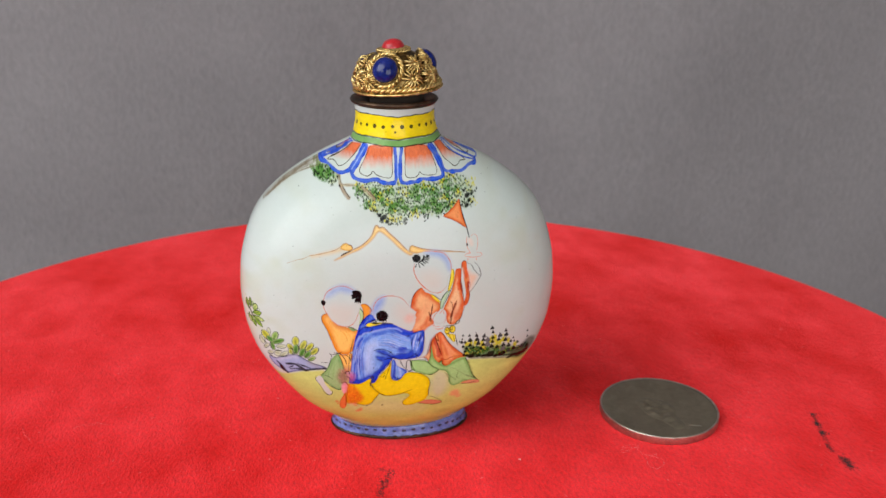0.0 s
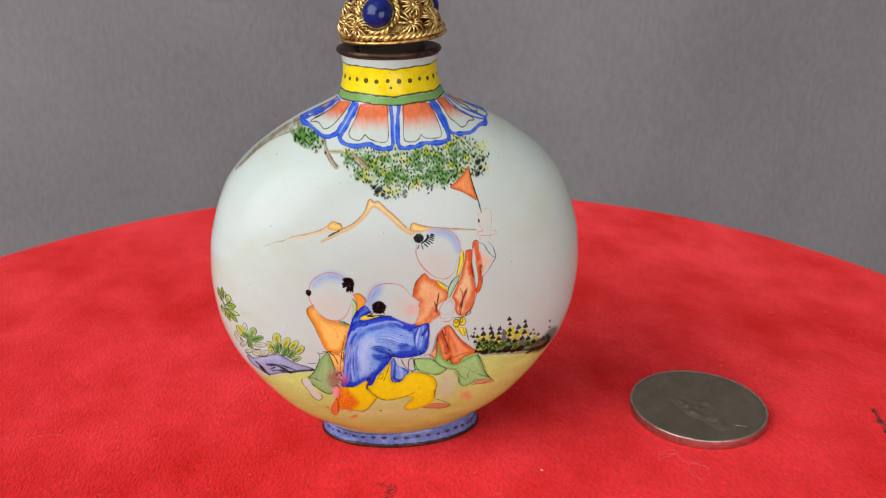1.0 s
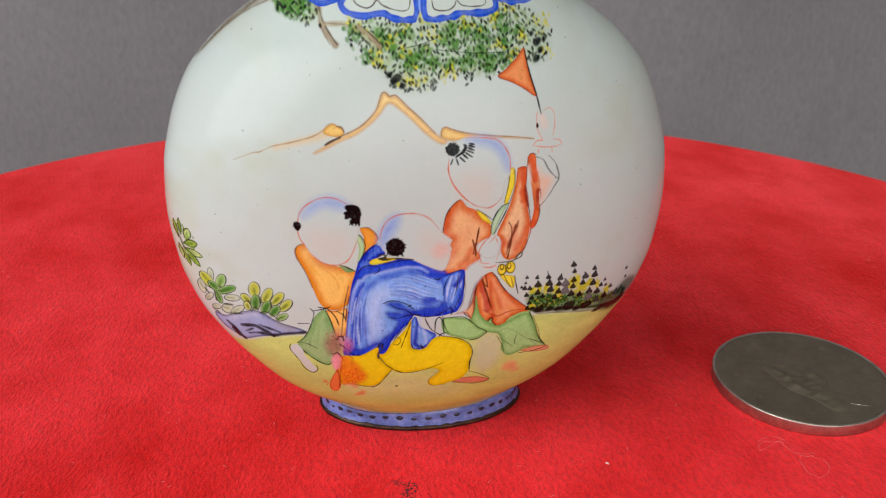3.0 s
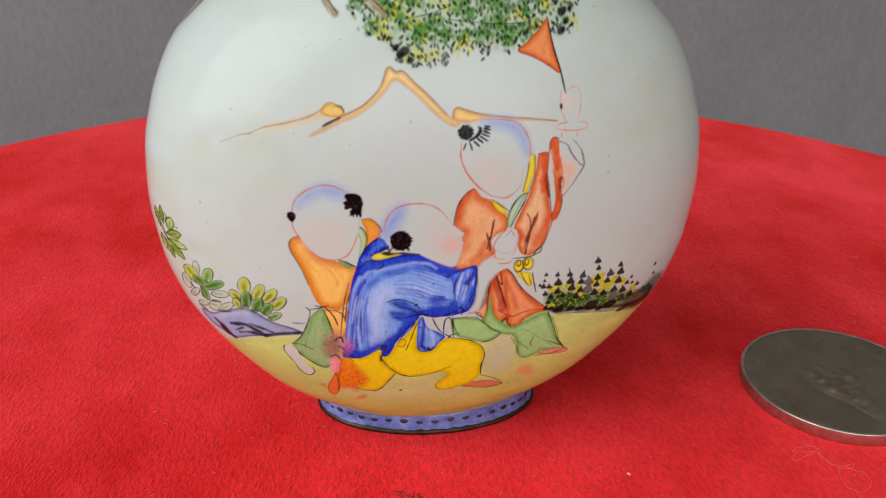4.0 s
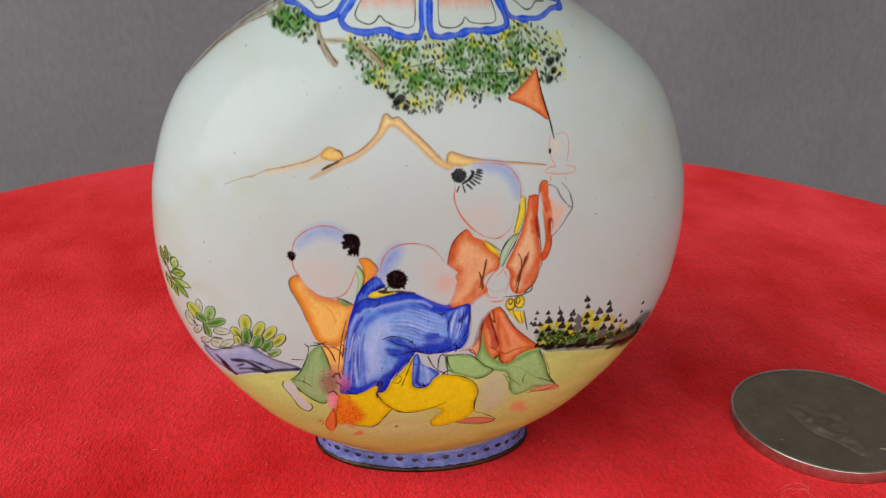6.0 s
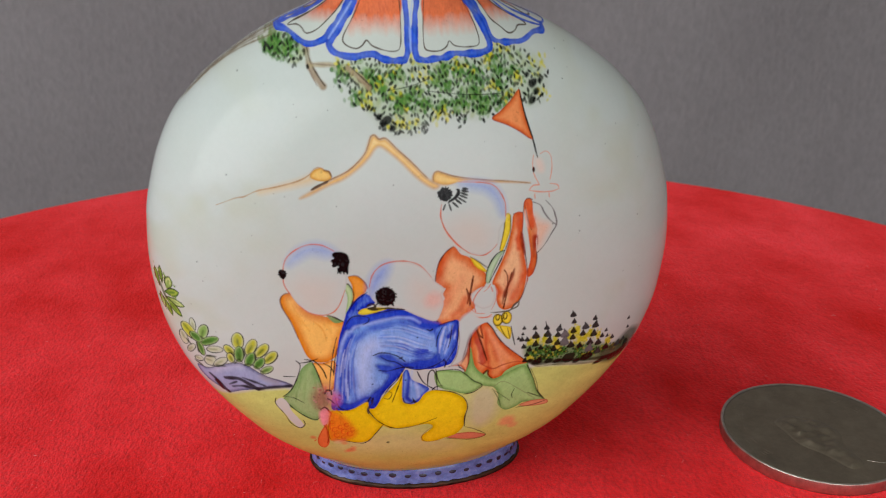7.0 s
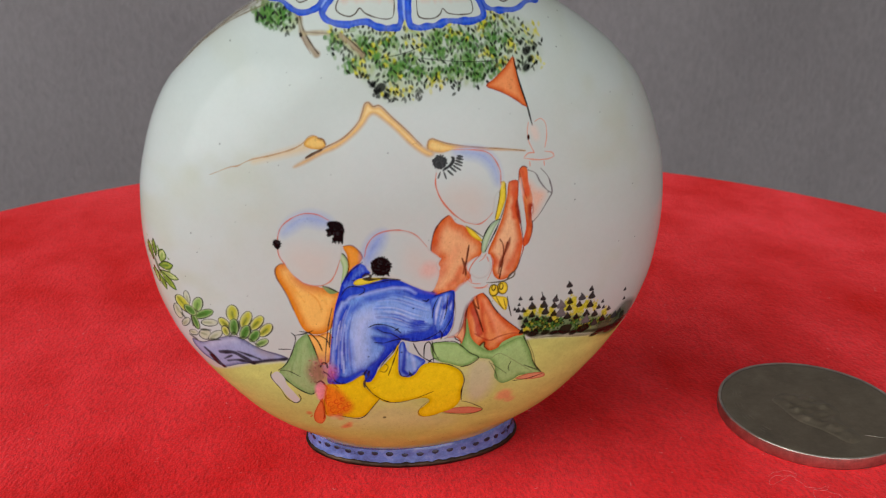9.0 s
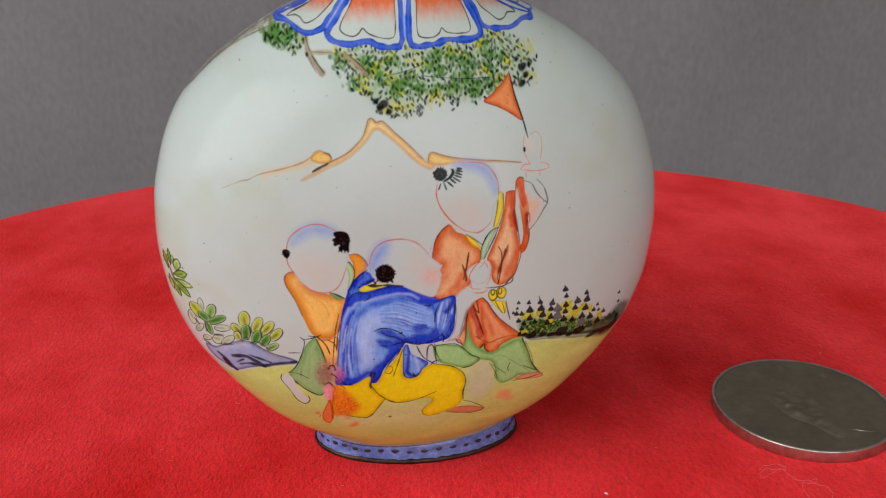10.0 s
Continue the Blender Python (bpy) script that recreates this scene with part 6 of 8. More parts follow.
fill([(-22.8, 29.42), (-22.97, 29.04), (-23.44, 28.63), (-24.09, 28.26), (-24.71, 28.06), (-25.09, 28.12), (-25.1, 28.46), (-24.74, 28.93), (-24.15, 29.34), (-23.5, 29.6), (-23, 29.62)], (150, 178, 116), (74, 128, 50), 0.55, soft=0.15, grain=0.2)
stroke([(-22.8, 29.42), (-22.97, 29.04), (-23.44, 28.63), (-24.09, 28.26), (-24.71, 28.06), (-25.09, 28.12), (-25.1, 28.46)], 0.13, (40, 46, 34), 0.85)
stroke([(-25.1, 28.46), (-24.74, 28.93), (-24.15, 29.34), (-23.5, 29.6), (-23, 29.62), (-22.8, 29.42)], 0.1, (70, 76, 58), 0.7)
stroke([(-24.84, 28.44), (-23.72, 29)], 0.3, (58, 88, 34), 0.65, soft=0.25)
fill([(-24.81, 26.56), (-25.04, 26.55), (-25.28, 26.84), (-25.45, 27.36), (-25.5, 27.93), (-25.42, 28.37), (-25.22, 28.54), (-24.98, 28.38), (-24.77, 27.97), (-24.65, 27.4), (-24.66, 26.88)], (150, 178, 116), (74, 128, 50), 0.55, soft=0.15, grain=0.2)
stroke([(-24.81, 26.56), (-25.04, 26.55), (-25.28, 26.84), (-25.45, 27.36), (-25.5, 27.93), (-25.42, 28.37), (-25.22, 28.54)], 0.13, (40, 46, 34), 0.85)
stroke([(-25.22, 28.54), (-24.98, 28.38), (-24.77, 27.97), (-24.65, 27.4), (-24.66, 26.88), (-24.81, 26.56)], 0.1, (70, 76, 58), 0.7)
stroke([(-25.27, 28.26), (-25.01, 27.35)], 0.3, (58, 88, 34), 0.65, soft=0.25)
fill([(-24.85, 28.55), (-25.12, 28.37), (-25.51, 28.38), (-25.88, 28.6), (-26.13, 28.95), (-26.16, 29.32), (-25.98, 29.59), (-25.64, 29.67), (-25.24, 29.56), (-24.92, 29.25), (-24.78, 28.87)], (150, 178, 116), (74, 128, 50), 0.55, soft=0.15, grain=0.2)
stroke([(-24.85, 28.55), (-25.12, 28.37), (-25.51, 28.38), (-25.88, 28.6), (-26.13, 28.95), (-26.16, 29.32), (-25.98, 29.59)], 0.13, (40, 46, 34), 0.85)
stroke([(-25.98, 29.59), (-25.64, 29.67), (-25.24, 29.56), (-24.92, 29.25), (-24.78, 28.87), (-24.85, 28.55)], 0.1, (70, 76, 58), 0.7)
stroke([(-25.94, 29.36), (-25.34, 28.93)], 0.3, (58, 88, 34), 0.65, soft=0.25)
fill([(-23.47, 25.9), (-23.73, 25.5), (-24.14, 25.25), (-24.56, 25.23), (-24.85, 25.44), (-24.93, 25.84), (-24.75, 26.32), (-24.4, 26.65), (-23.97, 26.8), (-23.61, 26.66), (-23.43, 26.33)], (184, 192, 176), (182, 190, 160), 0.55, soft=0.15, grain=0.2)
stroke([(-23.47, 25.9), (-23.73, 25.5), (-24.14, 25.25), (-24.56, 25.23), (-24.85, 25.44), (-24.93, 25.84), (-24.75, 26.32)], 0.13, (40, 46, 34), 0.85)
stroke([(-24.75, 26.32), (-24.4, 26.65), (-23.97, 26.8), (-23.61, 26.66), (-23.43, 26.33), (-23.47, 25.9)], 0.1, (70, 76, 58), 0.7)
stroke([(-24.69, 26.07), (-24.02, 26.01)], 0.3, (128, 138, 96), 0.65, soft=0.25)
fill([(-22.12, 26.83), (-22.19, 26.48), (-22.51, 26.01), (-22.98, 25.59), (-23.46, 25.32), (-23.8, 25.31), (-23.86, 25.6), (-23.65, 26.05), (-23.23, 26.55), (-22.74, 26.87), (-22.33, 26.97)], (184, 192, 176), (182, 190, 160), 0.55, soft=0.15, grain=0.2)
stroke([(-22.12, 26.83), (-22.19, 26.48), (-22.51, 26.01), (-22.98, 25.59), (-23.46, 25.32), (-23.8, 25.31), (-23.86, 25.6)], 0.13, (40, 46, 34), 0.85)
stroke([(-23.86, 25.6), (-23.65, 26.05), (-23.23, 26.55), (-22.74, 26.87), (-22.33, 26.97), (-22.12, 26.83)], 0.1, (70, 76, 58), 0.7)
stroke([(-23.64, 25.61), (-22.81, 26.31)], 0.3, (128, 138, 96), 0.65, soft=0.25)
fill([(-22.33, 28.59), (-22.08, 28.75), (-21.74, 28.69), (-21.41, 28.45), (-21.22, 28.08), (-21.21, 27.71), (-21.39, 27.47), (-21.7, 27.39), (-22.05, 27.55), (-22.31, 27.89), (-22.42, 28.26)], (194, 200, 140), (176, 180, 58), 0.55, soft=0.15, grain=0.2)
stroke([(-22.33, 28.59), (-22.08, 28.75), (-21.74, 28.69), (-21.41, 28.45), (-21.22, 28.08), (-21.21, 27.71), (-21.39, 27.47)], 0.13, (40, 46, 34), 0.85)
stroke([(-21.39, 27.47), (-21.7, 27.39), (-22.05, 27.55), (-22.31, 27.89), (-22.42, 28.26), (-22.33, 28.59)], 0.1, (70, 76, 58), 0.7)
stroke([(-21.41, 27.69), (-21.91, 28.2)], 0.3, (58, 88, 34), 0.65, soft=0.25)
fill([(-21.98, 27.63), (-21.74, 27.71), (-21.51, 27.57), (-21.36, 27.24), (-21.32, 26.86), (-21.42, 26.53), (-21.62, 26.37), (-21.87, 26.4), (-22.07, 26.65), (-22.17, 27), (-22.14, 27.39)], (194, 200, 140), (176, 180, 58), 0.55, soft=0.15, grain=0.2)
stroke([(-21.98, 27.63), (-21.74, 27.71), (-21.51, 27.57), (-21.36, 27.24), (-21.32, 26.86), (-21.42, 26.53), (-21.62, 26.37)], 0.13, (40, 46, 34), 0.85)
stroke([(-21.62, 26.37), (-21.87, 26.4), (-22.07, 26.65), (-22.17, 27), (-22.14, 27.39), (-21.98, 27.63)], 0.1, (70, 76, 58), 0.7)
stroke([(-21.57, 26.58), (-21.79, 27.17)], 0.3, (58, 88, 34), 0.65, soft=0.25)
fill([(-20.79, 30.48), (-20.42, 30.43), (-20.14, 30.06), (-20.06, 29.48), (-20.18, 28.9), (-20.48, 28.47), (-20.86, 28.36), (-21.2, 28.57), (-21.39, 29.07), (-21.37, 29.68), (-21.14, 30.2)], (194, 200, 140), (176, 180, 58), 0.55, soft=0.15, grain=0.2)
stroke([(-20.79, 30.48), (-20.42, 30.43), (-20.14, 30.06), (-20.06, 29.48), (-20.18, 28.9), (-20.48, 28.47), (-20.86, 28.36)], 0.13, (40, 46, 34), 0.85)
stroke([(-20.86, 28.36), (-21.2, 28.57), (-21.39, 29.07), (-21.37, 29.68), (-21.14, 30.2), (-20.79, 30.48)], 0.1, (70, 76, 58), 0.7)
stroke([(-20.68, 28.65), (-20.74, 29.64)], 0.3, (58, 88, 34), 0.65, soft=0.25)
fill([(-18.81, 29.79), (-18.63, 29.48), (-18.68, 28.92), (-18.94, 28.32), (-19.33, 27.83), (-19.73, 27.64), (-20, 27.79), (-20.07, 28.28), (-19.9, 28.89), (-19.56, 29.45), (-19.15, 29.79)], (194, 200, 140), (176, 180, 58), 0.55, soft=0.15, grain=0.2)
stroke([(-18.81, 29.79), (-18.63, 29.48), (-18.68, 28.92), (-18.94, 28.32), (-19.33, 27.83), (-19.73, 27.64), (-20, 27.79)], 0.13, (40, 46, 34), 0.85)
stroke([(-20, 27.79), (-20.07, 28.28), (-19.9, 28.89), (-19.56, 29.45), (-19.15, 29.79), (-18.81, 29.79)], 0.1, (70, 76, 58), 0.7)
stroke([(-19.75, 27.96), (-19.23, 28.97)], 0.3, (58, 88, 34), 0.65, soft=0.25)
fill([(-17.47, 29.22), (-17.4, 28.88), (-17.58, 28.34), (-17.97, 27.83), (-18.43, 27.49), (-18.82, 27.42), (-19.01, 27.67), (-18.94, 28.16), (-18.64, 28.69), (-18.21, 29.13), (-17.77, 29.34)], (194, 200, 140), (176, 180, 58), 0.55, soft=0.15, grain=0.2)
stroke([(-17.47, 29.22), (-17.4, 28.88), (-17.58, 28.34), (-17.97, 27.83), (-18.43, 27.49), (-18.82, 27.42), (-19.01, 27.67)], 0.13, (40, 46, 34), 0.85)
stroke([(-19.01, 27.67), (-18.94, 28.16), (-18.64, 28.69), (-18.21, 29.13), (-17.77, 29.34), (-17.47, 29.22)], 0.1, (70, 76, 58), 0.7)
stroke([(-18.76, 27.73), (-18.05, 28.57)], 0.3, (58, 88, 34), 0.65, soft=0.25)
fill([(-16.58, 28.25), (-16.53, 27.87), (-16.73, 27.36), (-17.13, 26.9), (-17.59, 26.62), (-17.97, 26.63), (-18.14, 26.89), (-18.05, 27.38), (-17.73, 27.89), (-17.29, 28.27), (-16.86, 28.4)], (194, 200, 140), (176, 180, 58), 0.55, soft=0.15, grain=0.2)
stroke([(-16.58, 28.25), (-16.53, 27.87), (-16.73, 27.36), (-17.13, 26.9), (-17.59, 26.62), (-17.97, 26.63), (-18.14, 26.89)], 0.13, (40, 46, 34), 0.85)
stroke([(-18.14, 26.89), (-18.05, 27.38), (-17.73, 27.89), (-17.29, 28.27), (-16.86, 28.4), (-16.58, 28.25)], 0.1, (70, 76, 58), 0.7)
stroke([(-17.89, 26.93), (-17.17, 27.65)], 0.3, (58, 88, 34), 0.65, soft=0.25)
fill([(-20.73, 28.73), (-20.43, 28.65), (-20.24, 28.22), (-20.21, 27.63), (-20.35, 27.05), (-20.63, 26.64), (-20.94, 26.56), (-21.2, 26.82), (-21.31, 27.37), (-21.25, 27.99), (-21.03, 28.49)], (150, 178, 116), (74, 128, 50), 0.55, soft=0.15, grain=0.2)
stroke([(-20.73, 28.73), (-20.43, 28.65), (-20.24, 28.22), (-20.21, 27.63), (-20.35, 27.05), (-20.63, 26.64), (-20.94, 26.56)], 0.13, (40, 46, 34), 0.85)
stroke([(-20.94, 26.56), (-21.2, 26.82), (-21.31, 27.37), (-21.25, 27.99), (-21.03, 28.49), (-20.73, 28.73)], 0.1, (70, 76, 58), 0.7)
stroke([(-20.78, 26.83), (-20.74, 27.9)], 0.3, (58, 88, 34), 0.65, soft=0.25)
fill([(-19.12, 27.97), (-18.96, 27.68), (-19, 27.17), (-19.23, 26.64), (-19.58, 26.23), (-19.94, 26.09), (-20.19, 26.27), (-20.25, 26.68), (-20.11, 27.23), (-19.8, 27.72), (-19.44, 27.99)], (150, 178, 116), (74, 128, 50), 0.55, soft=0.15, grain=0.2)
stroke([(-19.12, 27.97), (-18.96, 27.68), (-19, 27.17), (-19.23, 26.64), (-19.58, 26.23), (-19.94, 26.09), (-20.19, 26.27)], 0.13, (40, 46, 34), 0.85)
stroke([(-20.19, 26.27), (-20.25, 26.68), (-20.11, 27.23), (-19.8, 27.72), (-19.44, 27.99), (-19.12, 27.97)], 0.1, (70, 76, 58), 0.7)
stroke([(-19.96, 26.38), (-19.5, 27.26)], 0.3, (58, 88, 34), 0.65, soft=0.25)
fill([(-18.05, 27.35), (-17.97, 27.02), (-18.1, 26.56), (-18.41, 26.1), (-18.79, 25.84), (-19.12, 25.82), (-19.3, 26.05), (-19.26, 26.49), (-19.04, 26.94), (-18.68, 27.32), (-18.31, 27.45)], (150, 178, 116), (74, 128, 50), 0.55, soft=0.15, grain=0.2)
stroke([(-18.05, 27.35), (-17.97, 27.02), (-18.1, 26.56), (-18.41, 26.1), (-18.79, 25.84), (-19.12, 25.82), (-19.3, 26.05)], 0.13, (40, 46, 34), 0.85)
stroke([(-19.3, 26.05), (-19.26, 26.49), (-19.04, 26.94), (-18.68, 27.32), (-18.31, 27.45), (-18.05, 27.35)], 0.1, (70, 76, 58), 0.7)
stroke([(-19.08, 26.1), (-18.52, 26.79)], 0.3, (58, 88, 34), 0.65, soft=0.25)
fill([(-17.14, 26.14), (-17.21, 25.84), (-17.49, 25.5), (-17.89, 25.26), (-18.29, 25.16), (-18.56, 25.27), (-18.61, 25.51), (-18.43, 25.86), (-18.07, 26.16), (-17.66, 26.33), (-17.31, 26.33)], (176, 192, 148), (126, 164, 84), 0.55, soft=0.15, grain=0.2)
stroke([(-17.14, 26.14), (-17.21, 25.84), (-17.49, 25.5), (-17.89, 25.26), (-18.29, 25.16), (-18.56, 25.27), (-18.61, 25.51)], 0.13, (40, 46, 34), 0.85)
stroke([(-18.61, 25.51), (-18.43, 25.86), (-18.07, 26.16), (-17.66, 26.33), (-17.31, 26.33), (-17.14, 26.14)], 0.1, (70, 76, 58), 0.7)
stroke([(-18.43, 25.46), (-17.73, 25.84)], 0.3, (58, 88, 34), 0.65, soft=0.25)
stroke([(-21.36, 26.3), (-20.87, 26.92), (-20.48, 26.57)], 0.32, (40, 50, 30), 0.8, soft=0.2)
stroke([(-20.31, 26.18), (-19.66, 26.4), (-18.86, 25.95)], 0.32, (40, 50, 30), 0.8, soft=0.2)
stroke([(-25.47, 28.22), (-25.44, 26.82)], 0.32, (40, 50, 30), 0.8, soft=0.2)
stroke([(-24.89, 29.2), (-24.52, 29.05)], 0.32, (40, 50, 30), 0.8, soft=0.2)
stroke([(-24.57, 26.59), (-23.45, 26.8)], 0.32, (40, 50, 30), 0.8, soft=0.2)
stroke([(-23.61, 25.48), (-22.5, 25.65)], 0.32, (40, 50, 30), 0.8, soft=0.2)
stroke([(-26.72, 28.23), (-26.24, 27.61)], 0.32, (40, 50, 30), 0.8, soft=0.2)
stroke([(-19.06, 26.07), (-18.29, 25.33)], 0.32, (40, 50, 30), 0.8, soft=0.2)
stroke([(-20.19, 28.55), (-20.14, 27.54)], 0.32, (40, 50, 30), 0.8, soft=0.2)
stroke([(-19, 27.91), (-18.97, 27.12)], 0.32, (40, 50, 30), 0.8, soft=0.2)
stroke([(-26.16, 25.19), (-25.29, 24.77)], 0.32, (40, 50, 30), 0.8, soft=0.2)

motif("painted_bush", "dark green painted bushes")
fill([(10.71, 27.15), (11.87, 27.58), (13.51, 27.19), (15.56, 26.53), (17.95, 26.48), (20.64, 25.56), (22.75, 24.91), (24.43, 25.11), (24.93, 22.72), (22.99, 21.54), (19.68, 23), (16.65, 23.74), (13.87, 24.18), (12.2, 24.47), (11.03, 25.2)], (112, 138, 62), (78, 116, 52), 0.8, soft=0.7, alpha=0.85, grain=0.4)
dabs([(12.16, 27.84, 0.30, 0.70), (11.42, 27.64, 0.30, 0.42), (13.05, 27.86, 0.38, 0.63), (14.27, 27.37, 0.45, 0.70), (16.69, 28.05, 0.60, 1.26), (17.4, 26.92, 0.45, 0.70), (16.06, 27.8, 0.38, 0.63), (19.83, 27.09, 0.38, 0.70), (21.42, 25.78, 0.38, 0.63), (18.69, 27.54, 0.38, 0.56), (18.08, 26.99, 0.38, 0.56), (17.06, 28.34, 0.30, 0.70), (14.9, 26.5, 0.38, 0.56), (11.44, 25.53, 0.30, 0.42)], [(176, 176, 34), (190, 186, 44), (160, 164, 40), (204, 196, 70)], 70)
dabs([(12.01, 26.21, 0.84, 0.63), (13.3, 26.16, 0.70, 0.63), (14.37, 25.52, 0.70, 0.56), (15.33, 25.8, 0.63, 0.63), (17.39, 25.67, 0.70, 0.70), (19.34, 24.66, 0.70, 0.63), (20.83, 24.66, 0.70, 0.56), (22.3, 24.41, 0.63, 0.56), (13.08, 25.27, 0.84, 0.35), (17.94, 24.4, 0.63, 0.42), (23.33, 24.36, 0.42, 0.42)], [(44, 98, 36), (58, 116, 44), (76, 128, 52), (30, 66, 28), (18, 28, 18), (14, 20, 14), (20, 34, 20), (160, 160, 46)], 110)
fill([(20.53, 24.26), (21.98, 24.72), (23.04, 25.38), (24.1, 26.16), (25.0, 26.3), (26.2, 25.4), (26.0, 23.6), (24.9, 22.5), (23.51, 21.9), (21.16, 22.65)], (44, 50, 38), (60, 66, 50), 0.8, soft=0.8, alpha=0.75, grain=0.4)
blob(12.36, 24.77, 0.70, 0.43, 10, (10, 12, 10), 0.93, 0.14)
blob(13.81, 24.68, 0.54, 0.34, 10, (10, 12, 10), 0.93, 0.14)
blob(14.9, 24.46, 0.54, 0.30, 10, (10, 12, 10), 0.93, 0.14)
blob(16.3, 24.64, 0.85, 0.69, 10, (10, 12, 10), 0.93, 0.14)
blob(18.7, 24.18, 0.85, 0.52, 10, (10, 12, 10), 0.93, 0.14)
blob(20.8, 22.81, 1.01, 0.30, 10, (10, 12, 10), 0.93, 0.14)
blob(22.62, 22.76, 0.85, 0.52, 10, (10, 12, 10), 0.93, 0.14)
blob(23.91, 22.93, 0.70, 0.69, 10, (10, 12, 10), 0.93, 0.14)
blob(11.49, 25.06, 0.39, 0.26, 10, (10, 12, 10), 0.93, 0.14)
blob(17.32, 23.9, 0.46, 0.34, 10, (10, 12, 10), 0.93, 0.14)
blob(24.33, 24.06, 0.39, 0.69, 10, (10, 12, 10), 0.93, 0.14)
stroke([(11.5, 25.0), (12.9, 24.5), (15.5, 24.35), (18.5, 23.8), (21.5, 23.1), (24.8, 22.9)], 0.6, (16, 20, 15), 0.8, soft=0.22, grain=0.3)
for u, v, half, tone in ((10.57, 29.6, 0.19, 1), (11.82, 29.45, 0.22, 0), (13.22, 29.34, 0.28, 0), (14.74, 28.98, 0.32, 1), (16.33, 30.54, 0.32, 0), (16.5, 29.6, 0.26, 0),
                           (19.16, 29.5, 0.26, 0), (19.29, 28.59, 0.38, 0), (18.03, 28.66, 0.38, 1), (20.87, 27.41, 0.19, 1), (24, 28.1, 0.19, 1), (24.11, 26.75, 0.19, 1),
                           (11.98, 28.45, 0.38, 0), (13.37, 28.47, 0.38, 0), (14.63, 28.2, 0.32, 0), (15.49, 28.12, 0.45, 2), (16.52, 28.38, 0.32, 0), (17.75, 27.75, 0.32, 0),
                           (19.2, 27.41, 0.38, 0), (20.4, 26.76, 0.26, 0), (21.11, 26.54, 0.19, 1), (13.6, 27.55, 0.38, 0), (15.49, 27.08, 0.51, 2), (16.5, 27.49, 0.32, 0),
                           (18.83, 26.26, 0.38, 0), (19.97, 25.93, 0.38, 0), (14.63, 27.08, 0.32, 0), (12.02, 27.34, 0.32, 0), (10.37, 28.14, 0.26, 0), (11, 28.06, 0.26, 0),
                           (10.65, 27.15, 0.26, 0), (11.32, 26.69, 0.26, 0), (11.08, 25.97, 0.26, 0), (18.84, 25.38, 0.45, 2), (21.16, 24.88, 0.38, 0), (22.96, 24.72, 0.38, 1),
                           (23.73, 25.05, 0.26, 1), (16.38, 26.44, 0.38, 0), (10.44, 28.85, 0.15, 0), (9.98, 28.33, 0.17, 0), (10.9, 25.22, 0.26, 0), (21.9, 26.11, 0.26, 1),
                           (14.27, 26.31, 0.32, 0), (12.66, 26.72, 0.26, 0), (17.52, 26.11, 0.32, 0), (20.09, 24.59, 0.38, 1)):
    drop(u, v, half, [(11, 12, 12), (42, 43, 45), (88, 86, 88)][tone])
stroke([(13.04, 30.17), (13.23, 29.47)], 0.1, (22, 18, 18), 0.85)
stroke([(14.84, 29.57), (14.85, 29.15)], 0.1, (22, 18, 18), 0.85)
stroke([(11.38, 24.87), (12.59, 24.08), (15.44, 23.93), (18.49, 23.27), (23.19, 22.31)], 0.13, (80, 80, 52), 0.6)

motif("painted_tree", "green and black dabbed painted foliage")
stroke([(-11.7, 59.82), (-11.38, 58.62), (-10.88, 57.41), (-10.05, 56.33)], 0.75, (150, 134, 110), 0.9, soft=0.25)
stroke([(-11.53, 59.83), (-11.16, 58.39), (-10.44, 57.17), (-9.82, 56.33)], 0.16, (70, 58, 48), 0.9)
stroke([(-11.17, 58.18), (-9.23, 58.24), (-7.84, 57.86), (-6.51, 56.7), (-5.72, 55.94)], 0.5, (160, 146, 112), 0.8, soft=0.25)
stroke([(-11.17, 58.29), (-8.67, 58.2), (-6.09, 58.37)], 0.12, (130, 115, 100), 0.7)
stroke([(-11.72, 59.58), (-11.37, 57.89), (-10.62, 56.32)], 0.12, (130, 110, 95), 0.7)
foliage([(-8.64, 58.55), (-6.04, 58.98), (-0.9, 58.67), (2.94, 58.92), (7.23, 59.74), (9.36, 59.89), (11.79, 58.68), (13.19, 57.02), (12.61, 54.59), (10.87, 54.1), (8.87, 54.88), (6.47, 53.32), (4.2, 53.22), (1.28, 53.45), (-0.83, 52.03), (-2.97, 51.89), (-4.25, 52.46), (-5.14, 53.59), (-6.51, 55.12), (-7.76, 56.71)], 330,
        [(-2.66, 57.34), (-3.66, 55.57), (-1.11, 55.5), (-2, 55.12), (-5.49, 57.13), (-6.76, 55.37), (-4.7, 56.51), (2.39, 56.16), (1.59, 56.86), (3.74, 57.82), (5.24, 55.27), (7.93, 57.47), (6.36, 54.59), (3.39, 54.3), (0.07, 54.64), (4.98, 57.25), (7.47, 58.53), (9.63, 57.11), (2.58, 57.97), (-2.34, 54.4), (-8.16, 57.4), (7.86, 56.07), (5.49, 56.5), (6, 53.92), (4.04, 55.06), (1.65, 54.37), (7.87, 54.61)],
        [(-7.65, 58.16), (-0.68, 58.83), (0.06, 58.25), (-3.15, 58.12), (3.26, 58.71), (4.22, 57.9), (8.27, 59.52), (9.09, 59.73), (9.99, 56.57), (12.23, 57.97), (12.85, 57.4), (-4.4, 56.81), (-2.68, 55.8), (-1.2, 52.89), (-2.29, 53.46), (1.13, 53.55), (-2.92, 52.63), (0.14, 56.75), (7.11, 55.96), (12.52, 55.09), (-6.29, 55.62), (-5.6, 54.48), (8.84, 55.08), (1.62, 53.85), (6.89, 58.82)])
